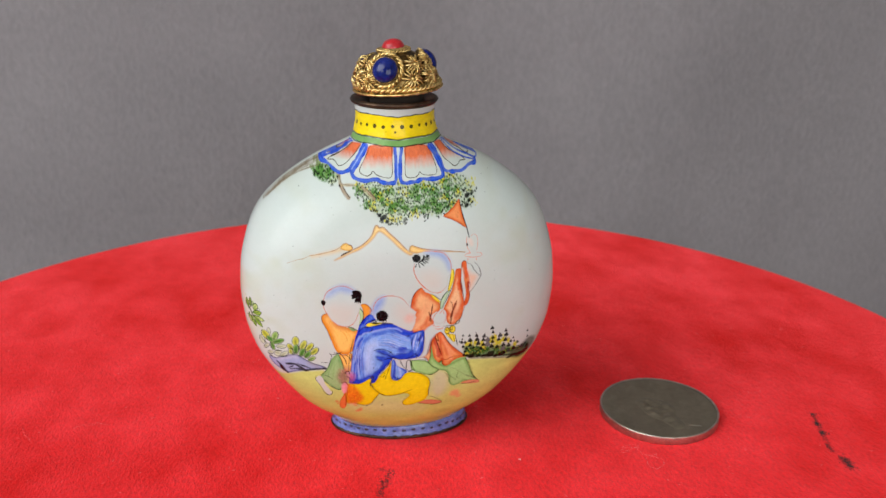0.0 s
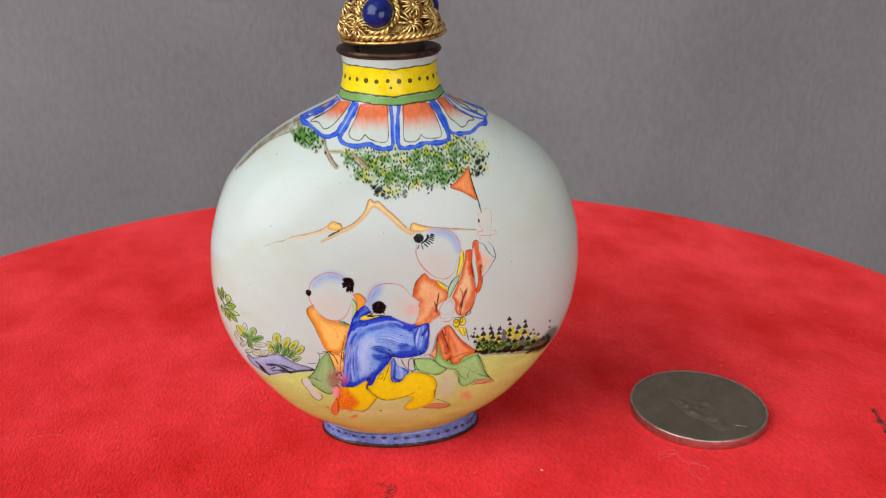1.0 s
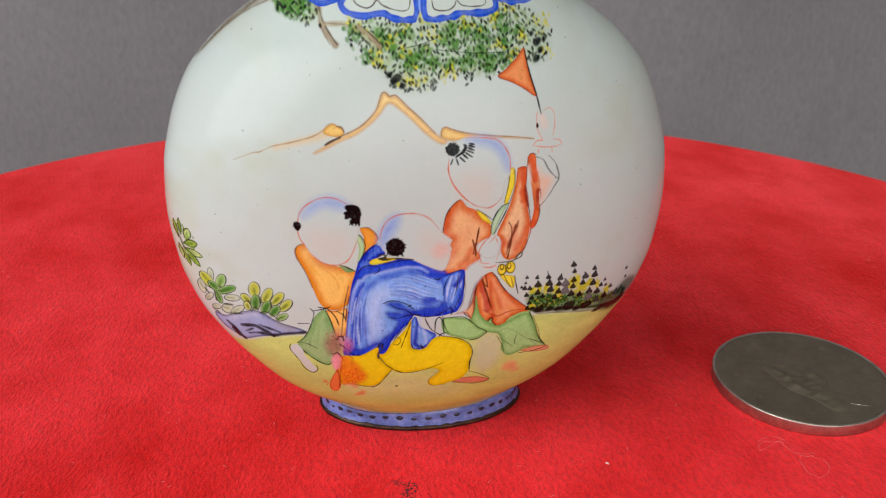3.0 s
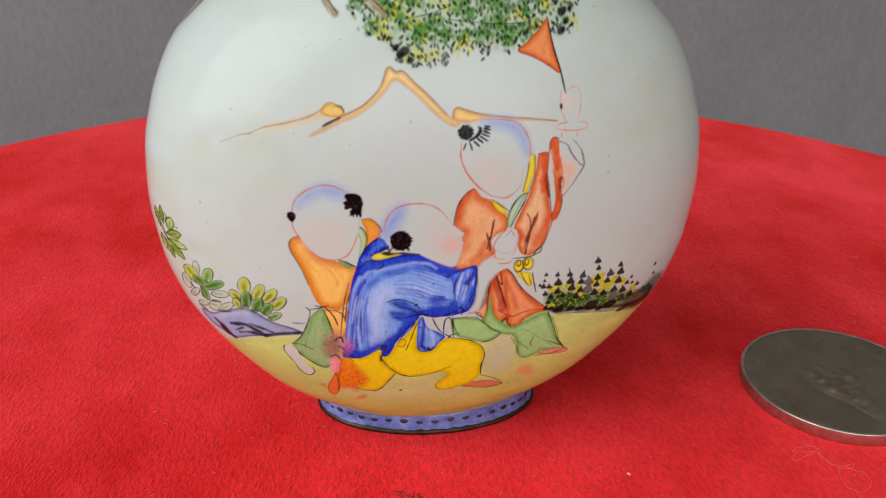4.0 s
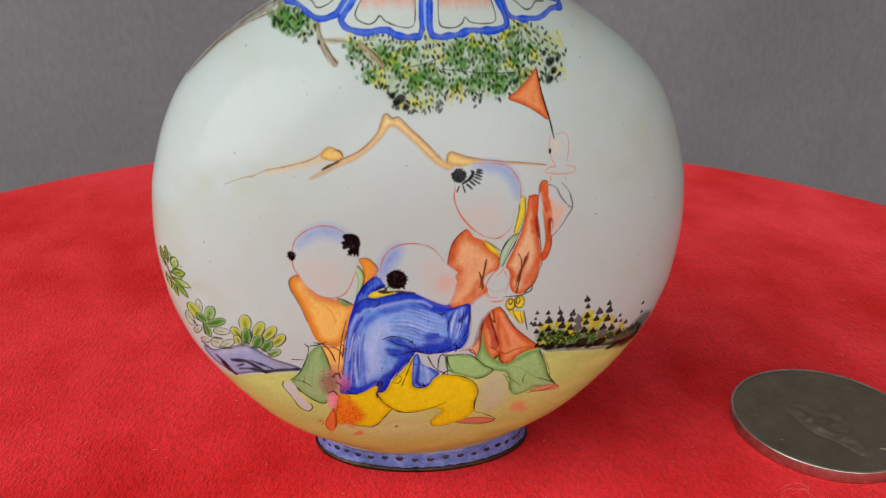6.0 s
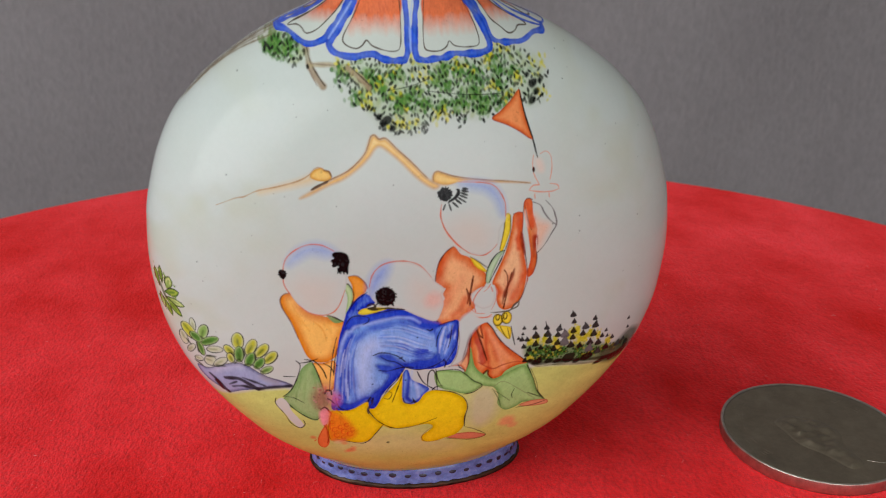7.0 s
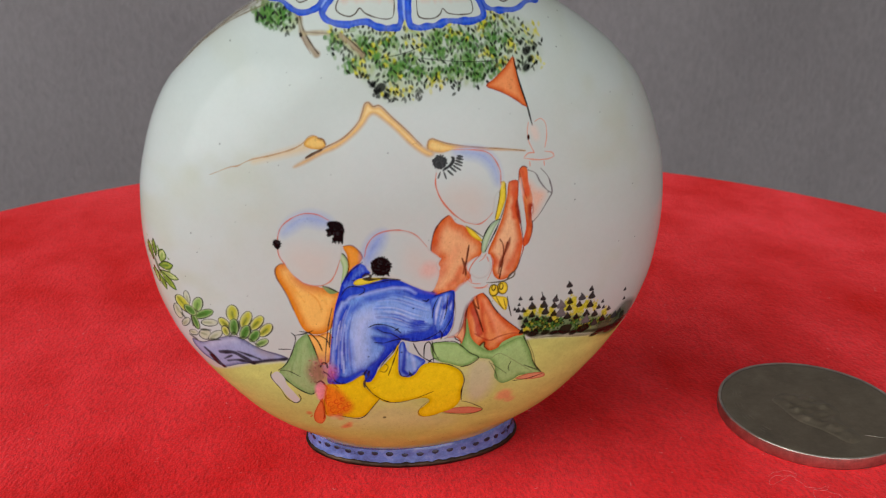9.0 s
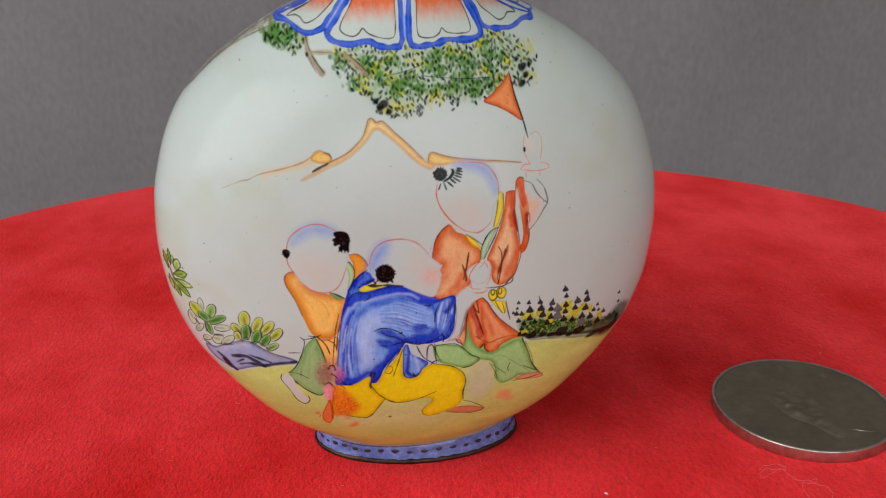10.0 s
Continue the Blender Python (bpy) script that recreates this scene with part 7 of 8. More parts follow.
foliage([(-16.08, 59.45), (-15.59, 60.16), (-14.34, 60.63), (-12.85, 60.32), (-11.72, 59.58), (-11.79, 58.46), (-13.12, 58.4), (-14.51, 58.78), (-15.58, 58.97)], 46, [(-15.02, 59.34), (-14.52, 59.95), (-13.96, 59.11), (-15.01, 60.28), (-13.4, 59.92), (-15.62, 59.62)], [])
blob(-3.92, 53.2, 0.55, 0.4125, 30, (8, 9, 10), 0.92, 0.2)
blob(-4.69, 53.54, 0.4, 0.3, 30, (8, 9, 10), 0.92, 0.2)
blob(-3.39, 52.43, 0.4, 0.3, 30, (8, 9, 10), 0.92, 0.2)
blob(11.58, 55.97, 0.5, 0.375, 30, (8, 9, 10), 0.92, 0.2)
blob(11.91, 55.18, 0.4, 0.3, 30, (8, 9, 10), 0.92, 0.2)
blob(11.36, 54.43, 0.5, 0.375, 30, (8, 9, 10), 0.92, 0.2)
blob(11.06, 56.79, 0.35, 0.2625, 30, (8, 9, 10), 0.92, 0.2)
blob(12.47, 56.16, 0.3, 0.225, 30, (8, 9, 10), 0.92, 0.2)
blob(-4.28, 52.78, 0.35, 0.2625, 30, (8, 9, 10), 0.92, 0.2)
stroke([(-7.43, 57.96), (-6.47, 57.21), (-5.52, 56.24)], 0.6, (150, 132, 104), 0.85, soft=0.2)
stroke([(-7.2, 58.07), (-6.14, 57.16), (-5.29, 56.34)], 0.12, (80, 66, 52), 0.85)
stroke([(-3.73, 55.91), (-1.41, 56.27), (0.38, 56.83)], 0.1, (22, 18, 18), 0.75)
stroke([(0.29, 55.8), (4.36, 55.34), (7.98, 55.25)], 0.1, (22, 18, 18), 0.75)
fill([(-14.31, 61.57), (-17.56, 59.86), (-20.68, 57.76), (-23.47, 55.61), (-25.7, 53.38), (-25.04, 53.97), (-22.03, 56.63), (-18.77, 58.75), (-15.15, 60.38)], (164, 150, 120), (164, 150, 120), 0, soft=0.3, alpha=0.3, grain=0.4)
stroke([(-14.31, 61.59), (-17.56, 59.84), (-20.7, 57.65), (-23.49, 55.53), (-25.84, 53.21)], 0.12, (112, 96, 72), 0.7, soft=0.1)
stroke([(-14.78, 61.08), (-18.65, 59.15), (-21.95, 56.85), (-25.3, 53.78)], 0.084, (112, 96, 72), 0.7, soft=0.1)
stroke([(-15.15, 60.45), (-18.87, 58.76), (-22.15, 56.61), (-25.27, 53.76)], 0.12, (112, 96, 72), 0.7, soft=0.1)
stroke([(-15.86, 60.48), (-19.74, 58.4), (-22.61, 56.31)], 0.072, (112, 96, 72), 0.7, soft=0.1)
stroke([(-14.55, 61.36), (-17.02, 60.13), (-19.75, 58.47)], 0.084, (112, 96, 72), 0.7, soft=0.1)
stroke([(-8.71, 64.35), (-11.4, 62.81), (-14.01, 61.63), (-14.88, 61.09)], 0.3, (26, 60, 170), 0.9)
stroke([(-13.49, 61.92), (-10.66, 63.17), (-9.15, 63.92)], 0.14, (60, 72, 130), 0.8)

motif("painted_flag", "orange painted pennant on a thin pole")
fill([(10.02, 55.53), (10.22, 53.97), (10.52, 52.5), (11.1, 50.83), (10.69, 50.91), (9.79, 51.56), (8.35, 52.34), (6.93, 52.95), (7.74, 53.58), (8.94, 54.52)], (206, 94, 40), (222, 138, 84), 1, grain=0.06)
stroke([(9.97, 55.63), (10.31, 53.63), (10.74, 51.99), (11.1, 50.83)], 0.18, (22, 18, 18), 0.9)
stroke([(11.1, 50.83), (10.69, 50.91), (9.79, 51.56), (8.35, 52.34), (6.93, 52.95), (7.74, 53.58), (8.94, 54.52), (9.97, 55.54)], 0.12, (150, 60, 40), 0.7)

motif("painted_petal", "white and orange painted petals edged in blue")
petal([(-7.42, 64.74), (-8.89, 64.01), (-10.77, 62.97), (-12.5, 62.18), (-14.01, 61.57), (-14.42, 61.37), (-14.18, 61.66), (-13.24, 62.09), (-11.69, 62.73)],
      [(-7.78, 64.62), (-9.09, 63.89), (-10.74, 63.09), (-12.16, 62.45), (-13.27, 62.01), (-12.85, 62.23), (-11.5, 62.82)], 0.22)
petal([(8.2, 64.44), (9.69, 63.26), (11.2, 62.37), (12.86, 61.68), (14.32, 61), (15.04, 61.17), (14.24, 61.65), (12.47, 62.41), (10.98, 63.06)],
      [(8.93, 64.01), (10.04, 63.26), (11.43, 62.57), (12.51, 61.92), (13.12, 61.78), (13.35, 61.95), (12.25, 62.49), (10.67, 63.2)], 0.22)
petal([(-6.55, 64.39), (-7.57, 62.88), (-8.96, 61.3), (-9.81, 60.35), (-11.16, 60.02), (-12.26, 60.28), (-13.33, 60.96), (-14.46, 61.09), (-14.72, 61.25), (-13.21, 61.89), (-11.39, 62.65), (-9.72, 63.55), (-8.51, 64.31)],
      [(-7.1, 64.27), (-8.2, 63.02), (-9.56, 61.83), (-10.48, 61.18), (-11.45, 60.87), (-11.97, 61.35), (-12.51, 61.52), (-13.38, 61.37), (-12.86, 61.74), (-11.35, 62.44), (-9.7, 63.33), (-8.54, 64.12)], 0.6, 9)
petal([(5.7, 64.29), (6.46, 63.17), (7.15, 61.77), (7.73, 60.29), (9.23, 59.82), (11.4, 59.86), (12.71, 60.4), (14.08, 60.43), (14.28, 60.77), (12.37, 61.36), (10.56, 62.21), (9.1, 63.24), (7.89, 64.5)],
      [(6.4, 64.3), (7.15, 63.21), (7.95, 61.98), (8.87, 61.26), (9.71, 60.62), (10.51, 60.74), (11.09, 61.17), (12.14, 61.13), (11.51, 61.65), (10.13, 62.35), (8.8, 63.18), (7.69, 64.35)], 0.6, 9)
petal([(-6.1, 64.3), (-7.34, 62.46), (-8.75, 60.64), (-9.19, 59.92), (-8.41, 59.17), (-6.73, 58.97), (-5.01, 59.23), (-3.73, 58.73), (-2.22, 58.63), (-1.41, 59.02), (-1.16, 61.64), (-1.21, 64.55)],
      [(-5.55, 64.3), (-6.58, 62.52), (-7.7, 60.77), (-7.58, 60.07), (-6.58, 59.7), (-5.89, 59.95), (-5.38, 60.44), (-4.85, 59.96), (-3.66, 59.55), (-2.52, 59.46), (-1.99, 60.02), (-1.78, 62.33), (-1.79, 64.55)])
petal([(0.04, 64.53), (-0.39, 61.63), (-0.54, 59.16), (0.09, 58.64), (2.03, 58.73), (3.44, 59.07), (5.22, 59.04), (6.65, 59.18), (7.34, 59.77), (6.72, 61.73), (5.23, 64.12)],
      [(0.82, 64.5), (0.52, 62.1), (0.4, 59.96), (0.84, 59.44), (2, 59.4), (2.73, 59.77), (3.07, 60.25), (3.62, 59.8), (5.09, 59.63), (6.24, 59.95), (5.91, 61.9), (4.8, 64.19)])
for pts in ([(-0.38, 64.2), (-0.84, 62.06), (-1, 59.34)], [(-6.61, 63.84), (-7.94, 62.12), (-9.23, 60.53)]):
    stroke(pts, 0.22, (150, 176, 226), 0.7, soft=0.16)

motif("painted_band", "yellow and green painted neck bands")
neck_bands({'gb': 64.52, 'gt': 65.53, 'yb': 65.92, 'yt': 69.67})


# the grain of the pigment: fine mottling, and dark grains where the paint lies thick
painted = (MOTIF > 0) * np.clip((COLOUR.max(1) - COLOUR.min(1)) / COLOUR.max(1) * 2.2 - 0.4, 0, 1)
mottle = 0.6 * (rough_noise(FX * 1.3 + 50, FZ + 3, 0.17, 21) - 0.5) + 0.5 * (rough_noise(FX + 50, FZ + 7, 0.45, 22) - 0.5) + 0.3 * (rough_noise(FX + 50, FZ, 1.4, 23) - 0.5)
COLOUR *= (1 + mottle * (0.03 + 0.14 * painted))[:, None]
grainy = np.clip((rough_noise(FX * 1.1 + 50, FZ + 1, 0.21, 24) - 0.9) * 10, 0, 1) * painted
COLOUR *= (1 - 0.35 * grainy)[:, None]

# pinholes and specks in the glaze
MOTIFS.append(("body", ""))
for u, v in zip(rng.uniform(-29, 29, 130), rng.uniform(8, 62, 130)):
    i = near(np.array([[u, v]]), 0.3)
    plain = i[MOTIF[i] == 0]
    d = np.hypot(FX[plain] - u, FZ[plain] - v) / rng.uniform(0.04, 0.09)
    COLOUR[plain] *= (1 - rng.uniform(0.15, 0.75) * np.clip(1.5 - d, 0, 1))[:, None]
MOTIFS.pop()


def grid_mesh(name, quads, co, colour):
    used, at = np.unique(quads, return_inverse=True)
    me = bpy.data.meshes.new(name)
    me.vertices.add(len(used))
    me.vertices.foreach_set("co", (co[used] * 0.001).ravel())
    me.loops.add(quads.size)
    me.loops.foreach_set("vertex_index", at.ravel().astype(np.int32))
    me.polygons.add(len(quads))
    me.polygons.foreach_set("loop_start", np.arange(0, quads.size, 4, dtype=np.int32))
    me.update(calc_edges=True)
    layer = me.color_attributes.new("paint", "FLOAT_COLOR", "POINT")
    layer.data.foreach_set("color", np.concatenate([colour[used], np.ones((len(used), 1))], 1).ravel())
    me.materials.append(enamel)
    me.shade_smooth()
    return me


bottle = thing("snuff_bottle", (0.0006, 0.0003, 0), "flattened round white enamel snuff bottle painted with a garden scene", "bottle")
rows, columns = PX.shape
base = np.arange(rows - 1)[:, None] * columns
step = np.arange(columns)[None, :]
after = (step + 1) % columns
QUADS = np.stack([base + step, base + after, base + columns + after, base + columns + step], -1).reshape(-1, 4)
CO = np.stack([FX, PY.ravel(), FZ], 1)
kind_of = MOTIF[QUADS[:, 0]]
body = None
for number, (name, label) in enumerate(MOTIFS):
    mine = QUADS[kind_of == number]
    if len(mine) < 12 and number:
        continue
    ob = new(name, grid_mesh(name, mine, CO, COLOUR))
    ob.parent = body or bottle
    tagged(ob, label)
    body = body or ob


def millimetres(bm, factor=0.001):
    for v in bm.verts:
        v.co.z *= factor
    return bm


# oval foot: a blue enamel band with black dots over a worn bronze edge
FOOT_X, FOOT_Y = 15.0, 8.65
foot_at = pose(0.0003, 0.0033, 0, 0, 0, -3.2)


def foot_ring(profile, steps=360):
    """An oval ring from (distance inside the foot's outline, height) pairs, in millimetres, its wall a little uneven."""
    bm = bmesh.new()
    rings = []
    for inset, z in profile:
        ring = []
        for i in range(steps):
            a = 2 * math.pi * i / steps
            uneven = 0.06 * noise.noise((math.cos(a) * 3, math.sin(a) * 3, z * 0.6))
            worn = 0.22 * noise.noise((math.cos(a) * 17, math.sin(a) * 11, 4.0)) * (0.6 < z < 1.0)
            ring.append(bm.verts.new(((FOOT_X - inset + uneven) * 0.001 * math.cos(a), (FOOT_Y - inset + uneven) * 0.001 * math.sin(a), (z + (uneven * 0.6 + worn) * (z > 0.3)) * 0.001)))
        rings.append(ring)
    for low, high in zip(rings, rings[1:]):
        for i in range(steps):
            j = (i + 1) % steps
            bm.faces.new([low[j], low[i], high[i], high[j]][::-1])
    return bm


foot = part("foot", moved(foot_ring([(0.24, 0.58), (0.33, 0.95), (0.46, 1.4), (0.58, 1.9), (0.7, 2.4), (0.85, 2.9), (1.15, 3.25), (2.2, 3.4)]), foot_at), foot_enamel, bottle, "blue enamel foot band")
part("foot_edge", moved(foot_ring([(1.6, 0.25), (1.1, 0.0), (0.35, 0.0), (0.08, 0.14), (0.0, 0.36), (0.05, 0.56), (0.2, 0.76), (0.6, 0.78)]), foot_at), bronze, foot, "worn bronze edge")
for k in range(44):
    a = 2 * math.pi * (k + 0.3) / 44
    z = 1.85 + 0.1 * math.sin(k * 1.7)
    x, y = (FOOT_X - 0.56) * math.cos(a), (FOOT_Y - 0.56) * math.sin(a)
    along_x, along_y = Vector((-math.sin(a) * FOOT_X, math.cos(a) * FOOT_Y)).normalized()
    r, high = 0.5 + 0.05 * math.sin(k * 2.7), 0.27 + 0.03 * math.sin(k * 3.9)
    bm = bmesh.new()
    bmesh.ops.create_uvsphere(bm, u_segments=10, v_segments=7, radius=1)
    for v in bm.verts:
        long, deep, up = v.co
        long *= r * (1 + 0.25 * up)  # fuller above, drawn to a blunt point below
        up *= high
        lean = 0.25 * up
        v.co = ((x + long * along_x + (deep * 0.06 - lean) * along_y) * 0.001, (y + long * along_y - (deep * 0.06 - lean) * along_x) * 0.001, (z + up) * 0.001)
    part("painted_dot", moved(bm, foot_at), black_enamel, foot)

part("mouth_rim", moved(millimetres(lathe([(5.6, 70.9), (7.6, 70.85), (8.2, 71.05), (8.55, 71.35), (8.62, 71.65), (8.4, 71.95), (7.9, 72.0), (6.4, 71.6), (5.5, 71.2), (5.2, 69.0), (5.2, 62.0), (0, 62.0)], 120, 0.00097, 0.00097)), pose(-0.0004, 0, 0)), bronze, bottle, "dark bronze mouth rim")



# the stopper: a gilt filigree dome on a cork, leaning a little in the mouth of the flask
stopper = thing("stopper", (0.0006, 0.0006, 0.0735), "domed gilt filigree stopper with blue stones and red coral", "stopper")
stopper.rotation_euler = (radians(1.0), radians(-3.3), 0)
DOME = [(0.0, 0.00035), (0.0069, 0.0004), (0.00705, 0.0010), (0.0067, 0.0020), (0.0062, 0.0033), (0.0056, 0.0046), (0.0048, 0.0057), (0.0037, 0.0065), (0.0027, 0.0069), (0.0, 0.0070)]


def dome_at(h):
    """Radius and slope (degrees from level) of the dome at height h."""
    hs, rs = [z for r, z in DOME[1:]], [r for r, z in DOME[1:]]
    r0, r1 = np.interp(h - 0.0005, hs, rs), np.interp(h + 0.0005, hs, rs)
    return float(np.interp(h, hs, rs)), math.degrees(math.atan2(0.001, r0 - r1))


def on_dome(turn, h, out=0.0):
    """Pose on the dome's skin: local z points away from it, local y up along it."""
    r, slope = dome_at(h)
    return pose(0, 0, h, 0, 0, turn) @ pose(r, 0, 0) @ pose(0, 0, 0, 0, slope, 0) @ pose(0, 0, out, 0, 0, 90)


def rope(radius, strand, twists, steps_each=7, wobble=0.0):
    """A ring of two twisted wires."""
    bm = bmesh.new()
    n = twists * steps_each
    for phase in (0, math.pi):
        pts = []
        for i in range(n):
            a = 2 * math.pi * i / n
            t = twists * a / 2 + phase
            r = radius + strand * 0.8 * math.cos(t) + wobble * math.sin(3 * a)
            pts.append((r * math.cos(a), r * math.sin(a), strand * 0.8 * math.sin(t)))
        tube(pts, strand, 5, True, bm)
    return bm


def dome_of(radius, height, rings=8, steps=28):
    return lathe([(radius * math.cos(a), height * math.sin(a)) for a in (0.5 * math.pi * i / rings for i in range(rings))] + [(0, height)], steps)


part("dome", lathe(DOME, 96), recess_gilt, stopper, "gilt metal dome")
part("base_plate", moved(lathe([(0, -0.0001), (0.0083, -0.0001), (0.00852, 0.0001), (0.00852, 0.0003), (0.0082, 0.00042), (0, 0.00045)], 96), pose(0.00035, 0, 0)), gold, stopper)
part("rope_border", moved(rope(0.0079, 0.00031, 50), pose(0.00033, 0, 0.00092)), gold, stopper)
part("rope_border", moved(rope(0.00725, 0.0002, 52), pose(0, 0, 0.00125)), gold, stopper)
part("top_collar", moved(rope(0.0029, 0.00022, 26), pose(0, 0, 0.0071)), gold, stopper)
part("bezel", lathe([(0.0, 0.0067), (0.0027, 0.0068), (0.0026, 0.0074), (0.0022, 0.0076), (0.0, 0.0076)], 40), gold, stopper)
part("coral_bead", moved(dome_of(0.0021, 0.0016), pose(0, 0, 0.0075)), coral, stopper, "polished red coral bead")
part("cork_stem", lathe([(0, -0.0075), (0.0049, -0.0075), (0.0052, -0.001), (0.0052, -0.0001), (0, -0.0001)], 40), cork, stopper, "dark cork stem")

STONES = (-111, 12, 132)
for turn in STONES:
    m = on_dome(turn, 0.0042 if turn < -90 else 0.0041 if turn < 90 else 0.0034, -0.0002)
    setting = part("stone_setting", moved(lathe([(0.0, 0.0), (0.0027, 0.0), (0.00268, 0.0008), (0.00245, 0.0009), (0.0022, 0.0008), (0.0, 0.0008)], 40), m), recess_gilt, stopper)
    part("blue_stone", moved(dome_of(0.00238, 0.0017), m @ pose(0, 0, 0.0008)), lapis, setting, "polished dark blue stone")
    part("rope_ring", moved(rope(0.00305, 0.00027, 23) if turn < -90 else rope(0.0026, 0.00018, 23), m @ pose(0, 0, 0.00055)), gold, setting)


def flower(size, loops):
    """A filigree flower: upright wire loops, like the turns of a coil bent round a small grain."""
    bm = bmesh.new()
    for k in range(loops):
        a = 2 * math.pi * (k + random.uniform(-0.25, 0.25)) / loops
        lean = random.uniform(-0.22, 0.22)
        long = random.uniform(0.85, 1.05)
        pts = []
        for i in range(9):
            s = 2 * math.pi * i / 9
            r = size * long * (0.62 + 0.36 * math.cos(s))
            side = size * (0.10 * math.sin(s) + lean * (r / size - 0.3))
            h = size * (0.36 + 0.27 * math.sin(s) - 0.16 * math.cos(s))
            pts.append((r * math.cos(a) - side * math.sin(a), r * math.sin(a) + side * math.cos(a), h))
        tube(pts, size * 0.085, 5, True, bm)
    return bm


for gap in (-51, 69, -171):
    for turn, h, size in ((gap - 19, 0.0024, 0.0020), (gap + 15, 0.0024, 0.0020), (gap - 9, 0.0046, 0.0019), (gap + 36, 0.0021, 0.0019), (gap + 31, 0.0048, 0.0018)):
        m = on_dome(turn, h, 0.0) @ pose(0, 0, 0, 0, 0, random.uniform(0, 60))
        bloom = part("filigree_flower", moved(flower(size * random.uniform(0.92, 1.08), 12), m), gold, stopper)
        bead = bmesh.new()
        bmesh.ops.create_icosphere(bead, subdivisions=2, radius=size * 0.22)
        part("bead", moved(bead, m @ pose(0, 0, size * 0.5)), gold, bloom)



# the coin: reeded edge, raised rim, a plain worn relief and worn strokes of lettering
coin = thing("coin", (0.0586, -0.0020, 0), "worn grey nickel coin lying flat on the red velvet", "coin")
R = 0.0130
part("disc", lathe([(0, 0.0001), (0.0125, 0.0001), (0.0126, 0.0004), (0.0126, 0.0017), (0.01235, 0.00176), (0.0118, 0.00174), (0, 0.00174)], 160), nickel, coin, "dull grey face of the coin")
edge = bmesh.new()
rings = []
for r, z, deep in ((0.0125, 0.00006, 0), (0.01285, 0.00004, 0), (R, 0.0002, 1), (R, 0.0017, 1), (0.01293, 0.00182, 0), (0.01282, 0.00186, 0), (0.01270, 0.00184, 0), (0.01255, 0.00176, 0)):
    rings.append([edge.verts.new(((r - deep * 0.00013 * (k % 2)) * math.cos(a), (r - deep * 0.00013 * (k % 2)) * math.sin(a), z)) for k, a in enumerate(2 * math.pi * k / 320 for k in range(320))])
for low, high in zip(rings, rings[1:]):
    for k in range(320):
        edge.faces.new([low[k], low[(k + 1) % 320], high[(k + 1) % 320], high[k]])
part("reeded_rim", edge, bright_nickel, coin, "bright nickel rim with a reeded edge, its colour raised for glints")


def low_relief(outline, height, z):
    """A soft swelling within an outline, in millimetres."""
    line = curve_through(outline, True, 4)
    lo, hi = line.min(0), line.max(0)
    n = 80
    gx, gy = np.meshgrid(np.linspace(lo[0], hi[0], n), np.linspace(lo[1], hi[1], n), indexing="ij")
    d = -distance(gx.ravel(), gy.ravel(), line, True).reshape(n, n)
    t = np.clip(d / 1.7, 0, 1)
    t = t * t * (3 - 2 * t)
    fold = rough_noise(gx.ravel() * 0.8 + gy.ravel() * 0.5 + 30, gy.ravel() * 1.5 - gx.ravel() * 0.4 + 30, 1.15, 12).reshape(n, n)
    h = height * (0.22 * np.clip(d / 0.3, 0, 1) + 0.6 * t + 1.25 * t * (fold - 0.35))
    bm = bmesh.new()
    vs = [[bm.verts.new((gx[i, j] * 0.001, gy[i, j] * 0.001, z + (h[i, j] if d[i, j] > 0 else -0.00003))) for j in range(n)] for i in range(n)]
    for i in range(n - 1):
        for j in range(n - 1):
            if max(d[i, j], d[i + 1, j], d[i, j + 1], d[i + 1, j + 1]) > 0:
                bm.faces.new([vs[i][j], vs[i + 1][j], vs[i + 1][j + 1], vs[i][j + 1]])
    return bm


part("worn_relief", low_relief([(-4.6, 2.9), (-4.4, 0.3), (-3.8, -3.2), (-1.8, -5.8), (-1.0, -7.3), (0.3, -9.6), (2.6, -8.7), (2.5, -5.6), (2.4, -3.9), (3.4, -1.0), (1.8, 2.4), (-1.6, 4.2)], 0.00040, 0.00173), nickel, coin, "worn low relief on the coin's face")
for turn, long in ((78, 1.4), (96, 1.3), (114, 1.2), (132, 1.5), (150, 1.2), (168, 1.6), (186, 1.4), (204, 1.3), (42, 1.2), (24, 1.4)):
    for shift, width in ((-0.45, long), (0.1, long * 0.7), (0.55, long * 0.9)):
        m = pose(0, 0, 0.001719, 0, 0, turn) @ pose(0.0102 + shift * 0.001, 0, 0)
        part("worn_mark", moved(box((-0.00013, -width * 0.0005, -0.00004), (0.00013, width * 0.0005, 0.00004), 0.00003), m), nickel, coin)
part("scratch", moved(tube([(0.0034, -0.0080, 0), (0.0050, -0.0088, 0.00002), (0.0060, -0.0090, 0)], 0.00004, 5), pose(0, 0, 0.00176)), bright_nickel, coin)



# soot, crumbs and lint on the velvet
def grains(spots, mat, name, label, category, flat=0.5):
    """Many small uneven bits in one heap of stuff: (x, y, size), millimetres."""
    bm = bmesh.new()
    for x, y, size in spots:
        made = bmesh.ops.create_icosphere(bm, subdivisions=1, radius=size * 0.001)["verts"]
        tilt = Euler((random.uniform(-0.5, 0.5), random.uniform(-0.5, 0.5), random.uniform(0, 6))).to_matrix()
        for v in made:
            c = v.co * random.uniform(0.6, 1.2)
            c = tilt @ Vector((c.x * random.uniform(1.0, 1.5), c.y, c.z * flat))
            v.co = Vector((x * 0.001, y * 0.001, size * 0.0004)) + c
    return tagged(part(name, bm, mat, None, label, False), "", category, "", "stuff")


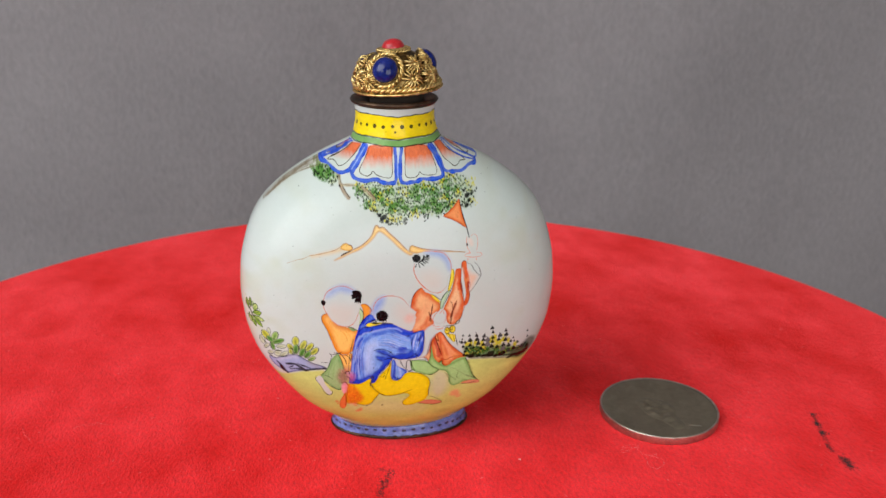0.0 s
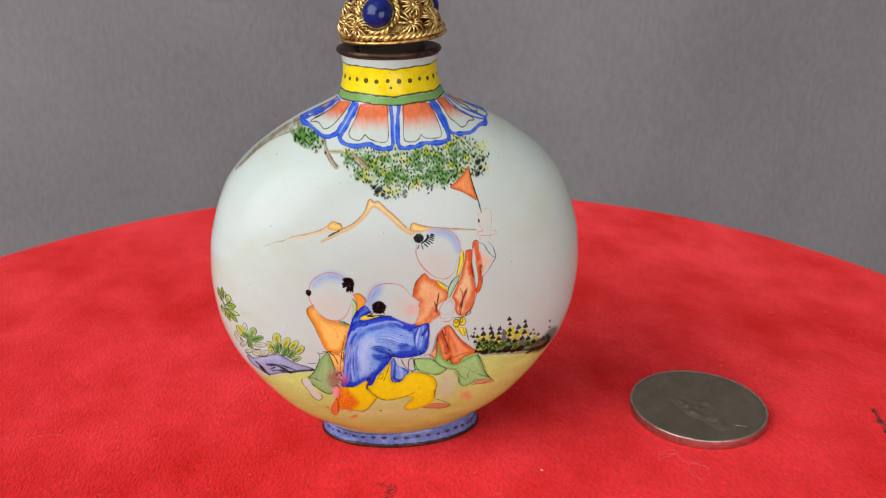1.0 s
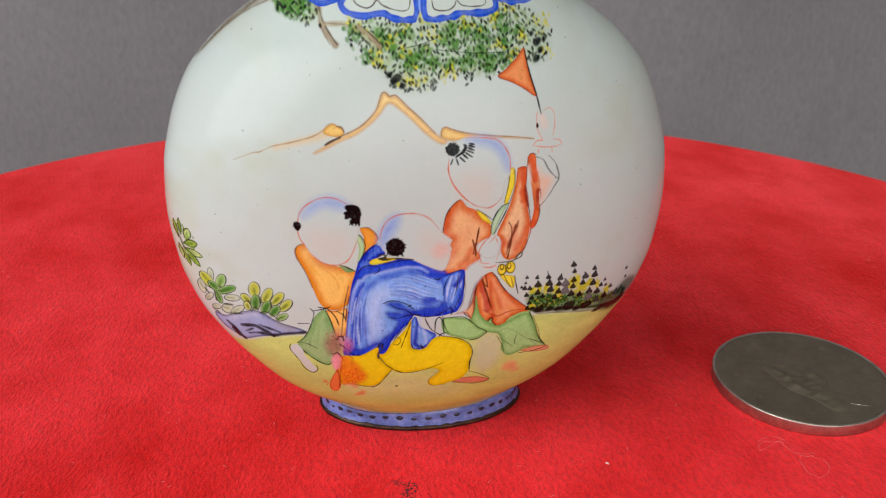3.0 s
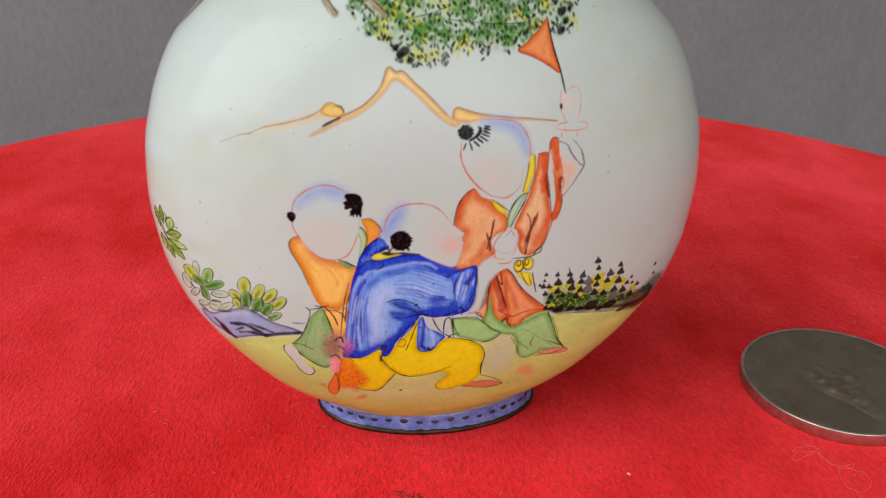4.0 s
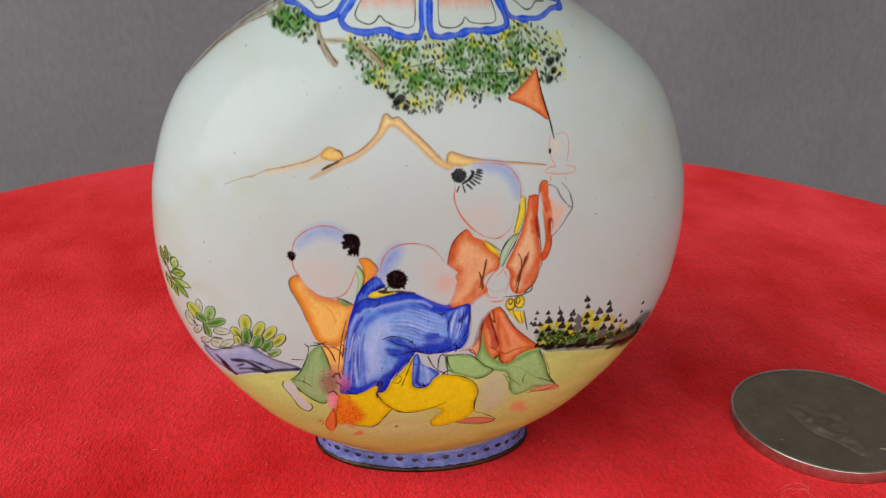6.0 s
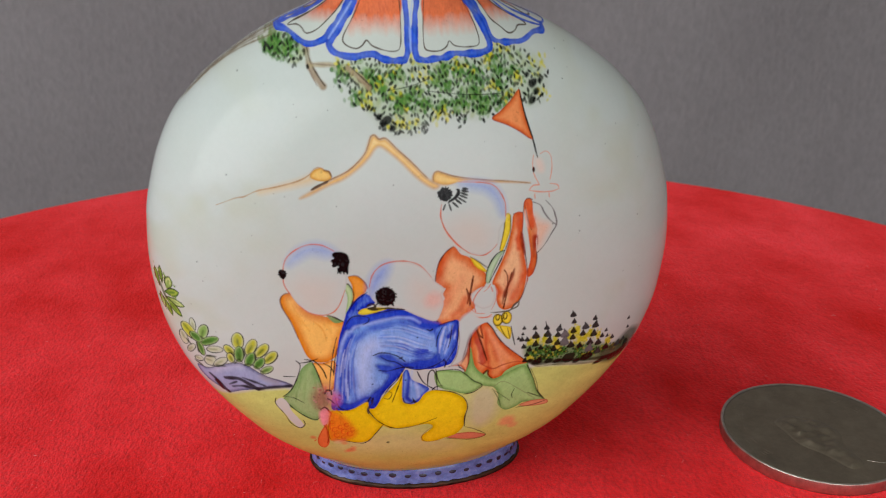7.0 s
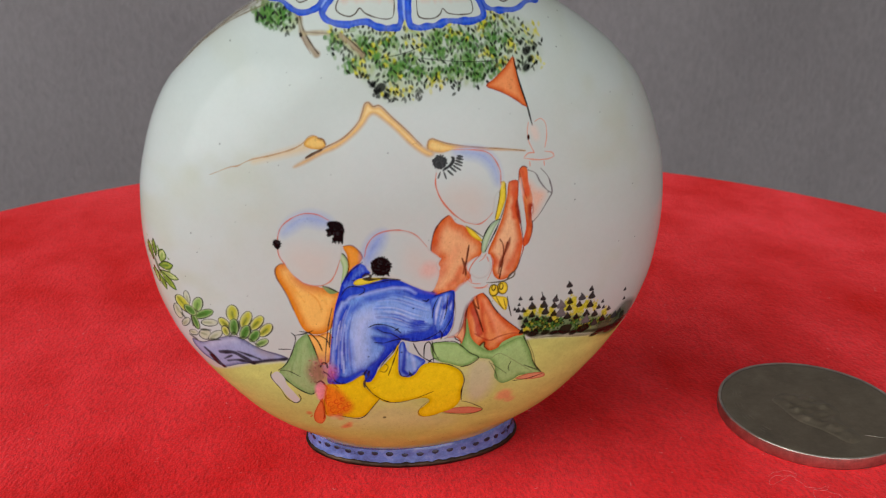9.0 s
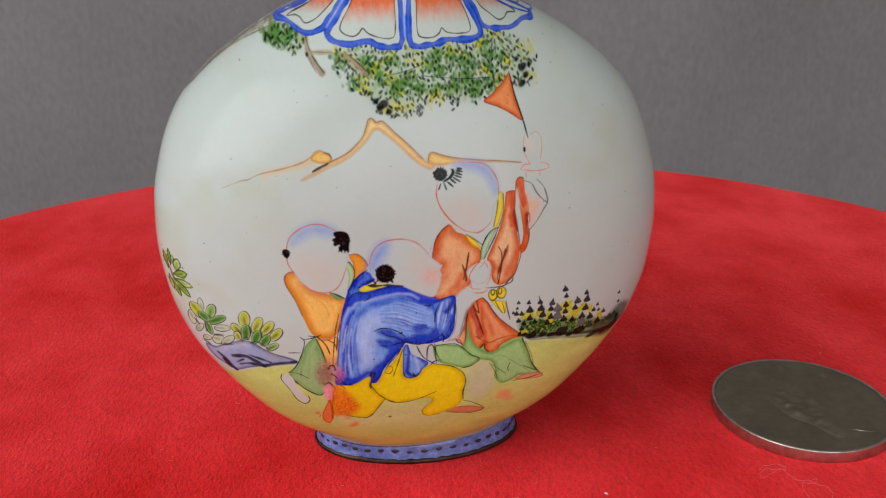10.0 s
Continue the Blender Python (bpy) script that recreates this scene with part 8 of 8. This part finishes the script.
def along(points, count, spread, sizes):
    line = curve_through(points, False, 12)
    out = []
    for _ in range(count):
        x, y = line[random.randrange(len(line))]
        out.append((x + random.gauss(0, spread), y + random.gauss(0, spread), random.uniform(*sizes)))
    return out


grains(along([(93.0, -6.9), (92.4, -9.3), (91.2, -13.3), (89.8, -18.0), (89.0, -21.5)], 430, 0.3, (0.03, 0.12)) + along([(91.8, -11.0), (91.0, -14.5)], 300, 0.4, (0.03, 0.13))
       + along([(89.9, -24.0), (89.8, -25.8), (89.6, -27.4)], 420, 0.5, (0.03, 0.13)), soot, "soot_mark", "black streak of soot rubbed into the red velvet", "soot")
grains(along([(-2.8, -15.8), (-3.9, -18.9), (-5.0, -21.5), (-5.6, -23.6)], 240, 0.45, (0.04, 0.14)) + along([(-4.5, -15.5), (-5.0, -19.3)], 70, 0.35, (0.03, 0.09)),
       soot, "soot_smudge", "faint grey black smudge on the red velvet", "soot")
grains([(23.6, -15.6, 0.2), (23.8, -15.8, 0.12)], crumb_white, "crumb", "small white crumb on the red velvet", "crumb", 0.7)
def hairs(count, area, label):
    """Loose short hairs of lint, thinner than thread, each a bent bit of its own length."""
    bm = bmesh.new()
    (x0, x1), (y0, y1) = area
    for _ in range(count):
        x, y, turn, long = random.uniform(x0, x1), random.uniform(y0, y1), random.uniform(0, 6.3), random.uniform(0.15, 0.7)
        bend = random.uniform(-0.9, 0.9)
        pts = []
        for i in range(4):
            a = turn + bend * i / 3
            pts.append((x * 0.001, y * 0.001, random.uniform(0.00008, 0.0003)))
            x, y = x + long / 3 * math.cos(a), y + long / 3 * math.sin(a)
        tube(pts, random.uniform(0.000012, 0.00003), 4, False, bm)
    return tagged(part("dust_specks", bm, lint, None, label), "", "dust", "", "stuff")


hairs(420, ((-105, 110), (-45, 60)), "scattered pale dust and short hairs on the red velvet")


def fibre(points, thick, label):
    pts = [(x * 0.001, y * 0.001, z * 0.001) for x, y, z in points]
    pts = [tuple(p) for p in curve_through([p[:2] for p in pts], False, 6)]
    pts = [(x, y, 0.0002 + 0.00025 * abs(math.sin(i * 0.55))) for i, (x, y) in enumerate(pts)]
    return tagged(part("lint_fibre", tube(pts, thick * 0.001, 5), lint, None, label), "", "fibre", "lint on the velvet")


FIBRE = "thin pale lint fibre curled on the red velvet"
fibre([(45.6, -14.6, 0), (47.5, -13.9, 0), (49.2, -14.6, 0), (48.8, -15.4, 0), (47.0, -14.8, 0), (45.3, -15.4, 0), (45.3, -16.5, 0), (48.4, -15.0, 0), (48.8, -16.5, 0), (49.8, -18.0, 0),
       (51.9, -18.0, 0), (51.1, -18.7, 0), (49.7, -18.5, 0), (49.0, -21.0, 0), (49.7, -22.7, 0), (51.2, -22.5, 0), (52.5, -20.9, 0), (52.0, -19.3, 0), (50.6, -18.6, 0)], 0.016, FIBRE)
fibre([(-68.9, 8.3, 0), (-65.3, 9.4, 0), (-61.9, 8.8, 0)], 0.016, FIBRE)
fibre([(-79.5, 9.7, 0), (-78.5, 7.0, 0), (-76.0, 3.7, 0)], 0.016, FIBRE)
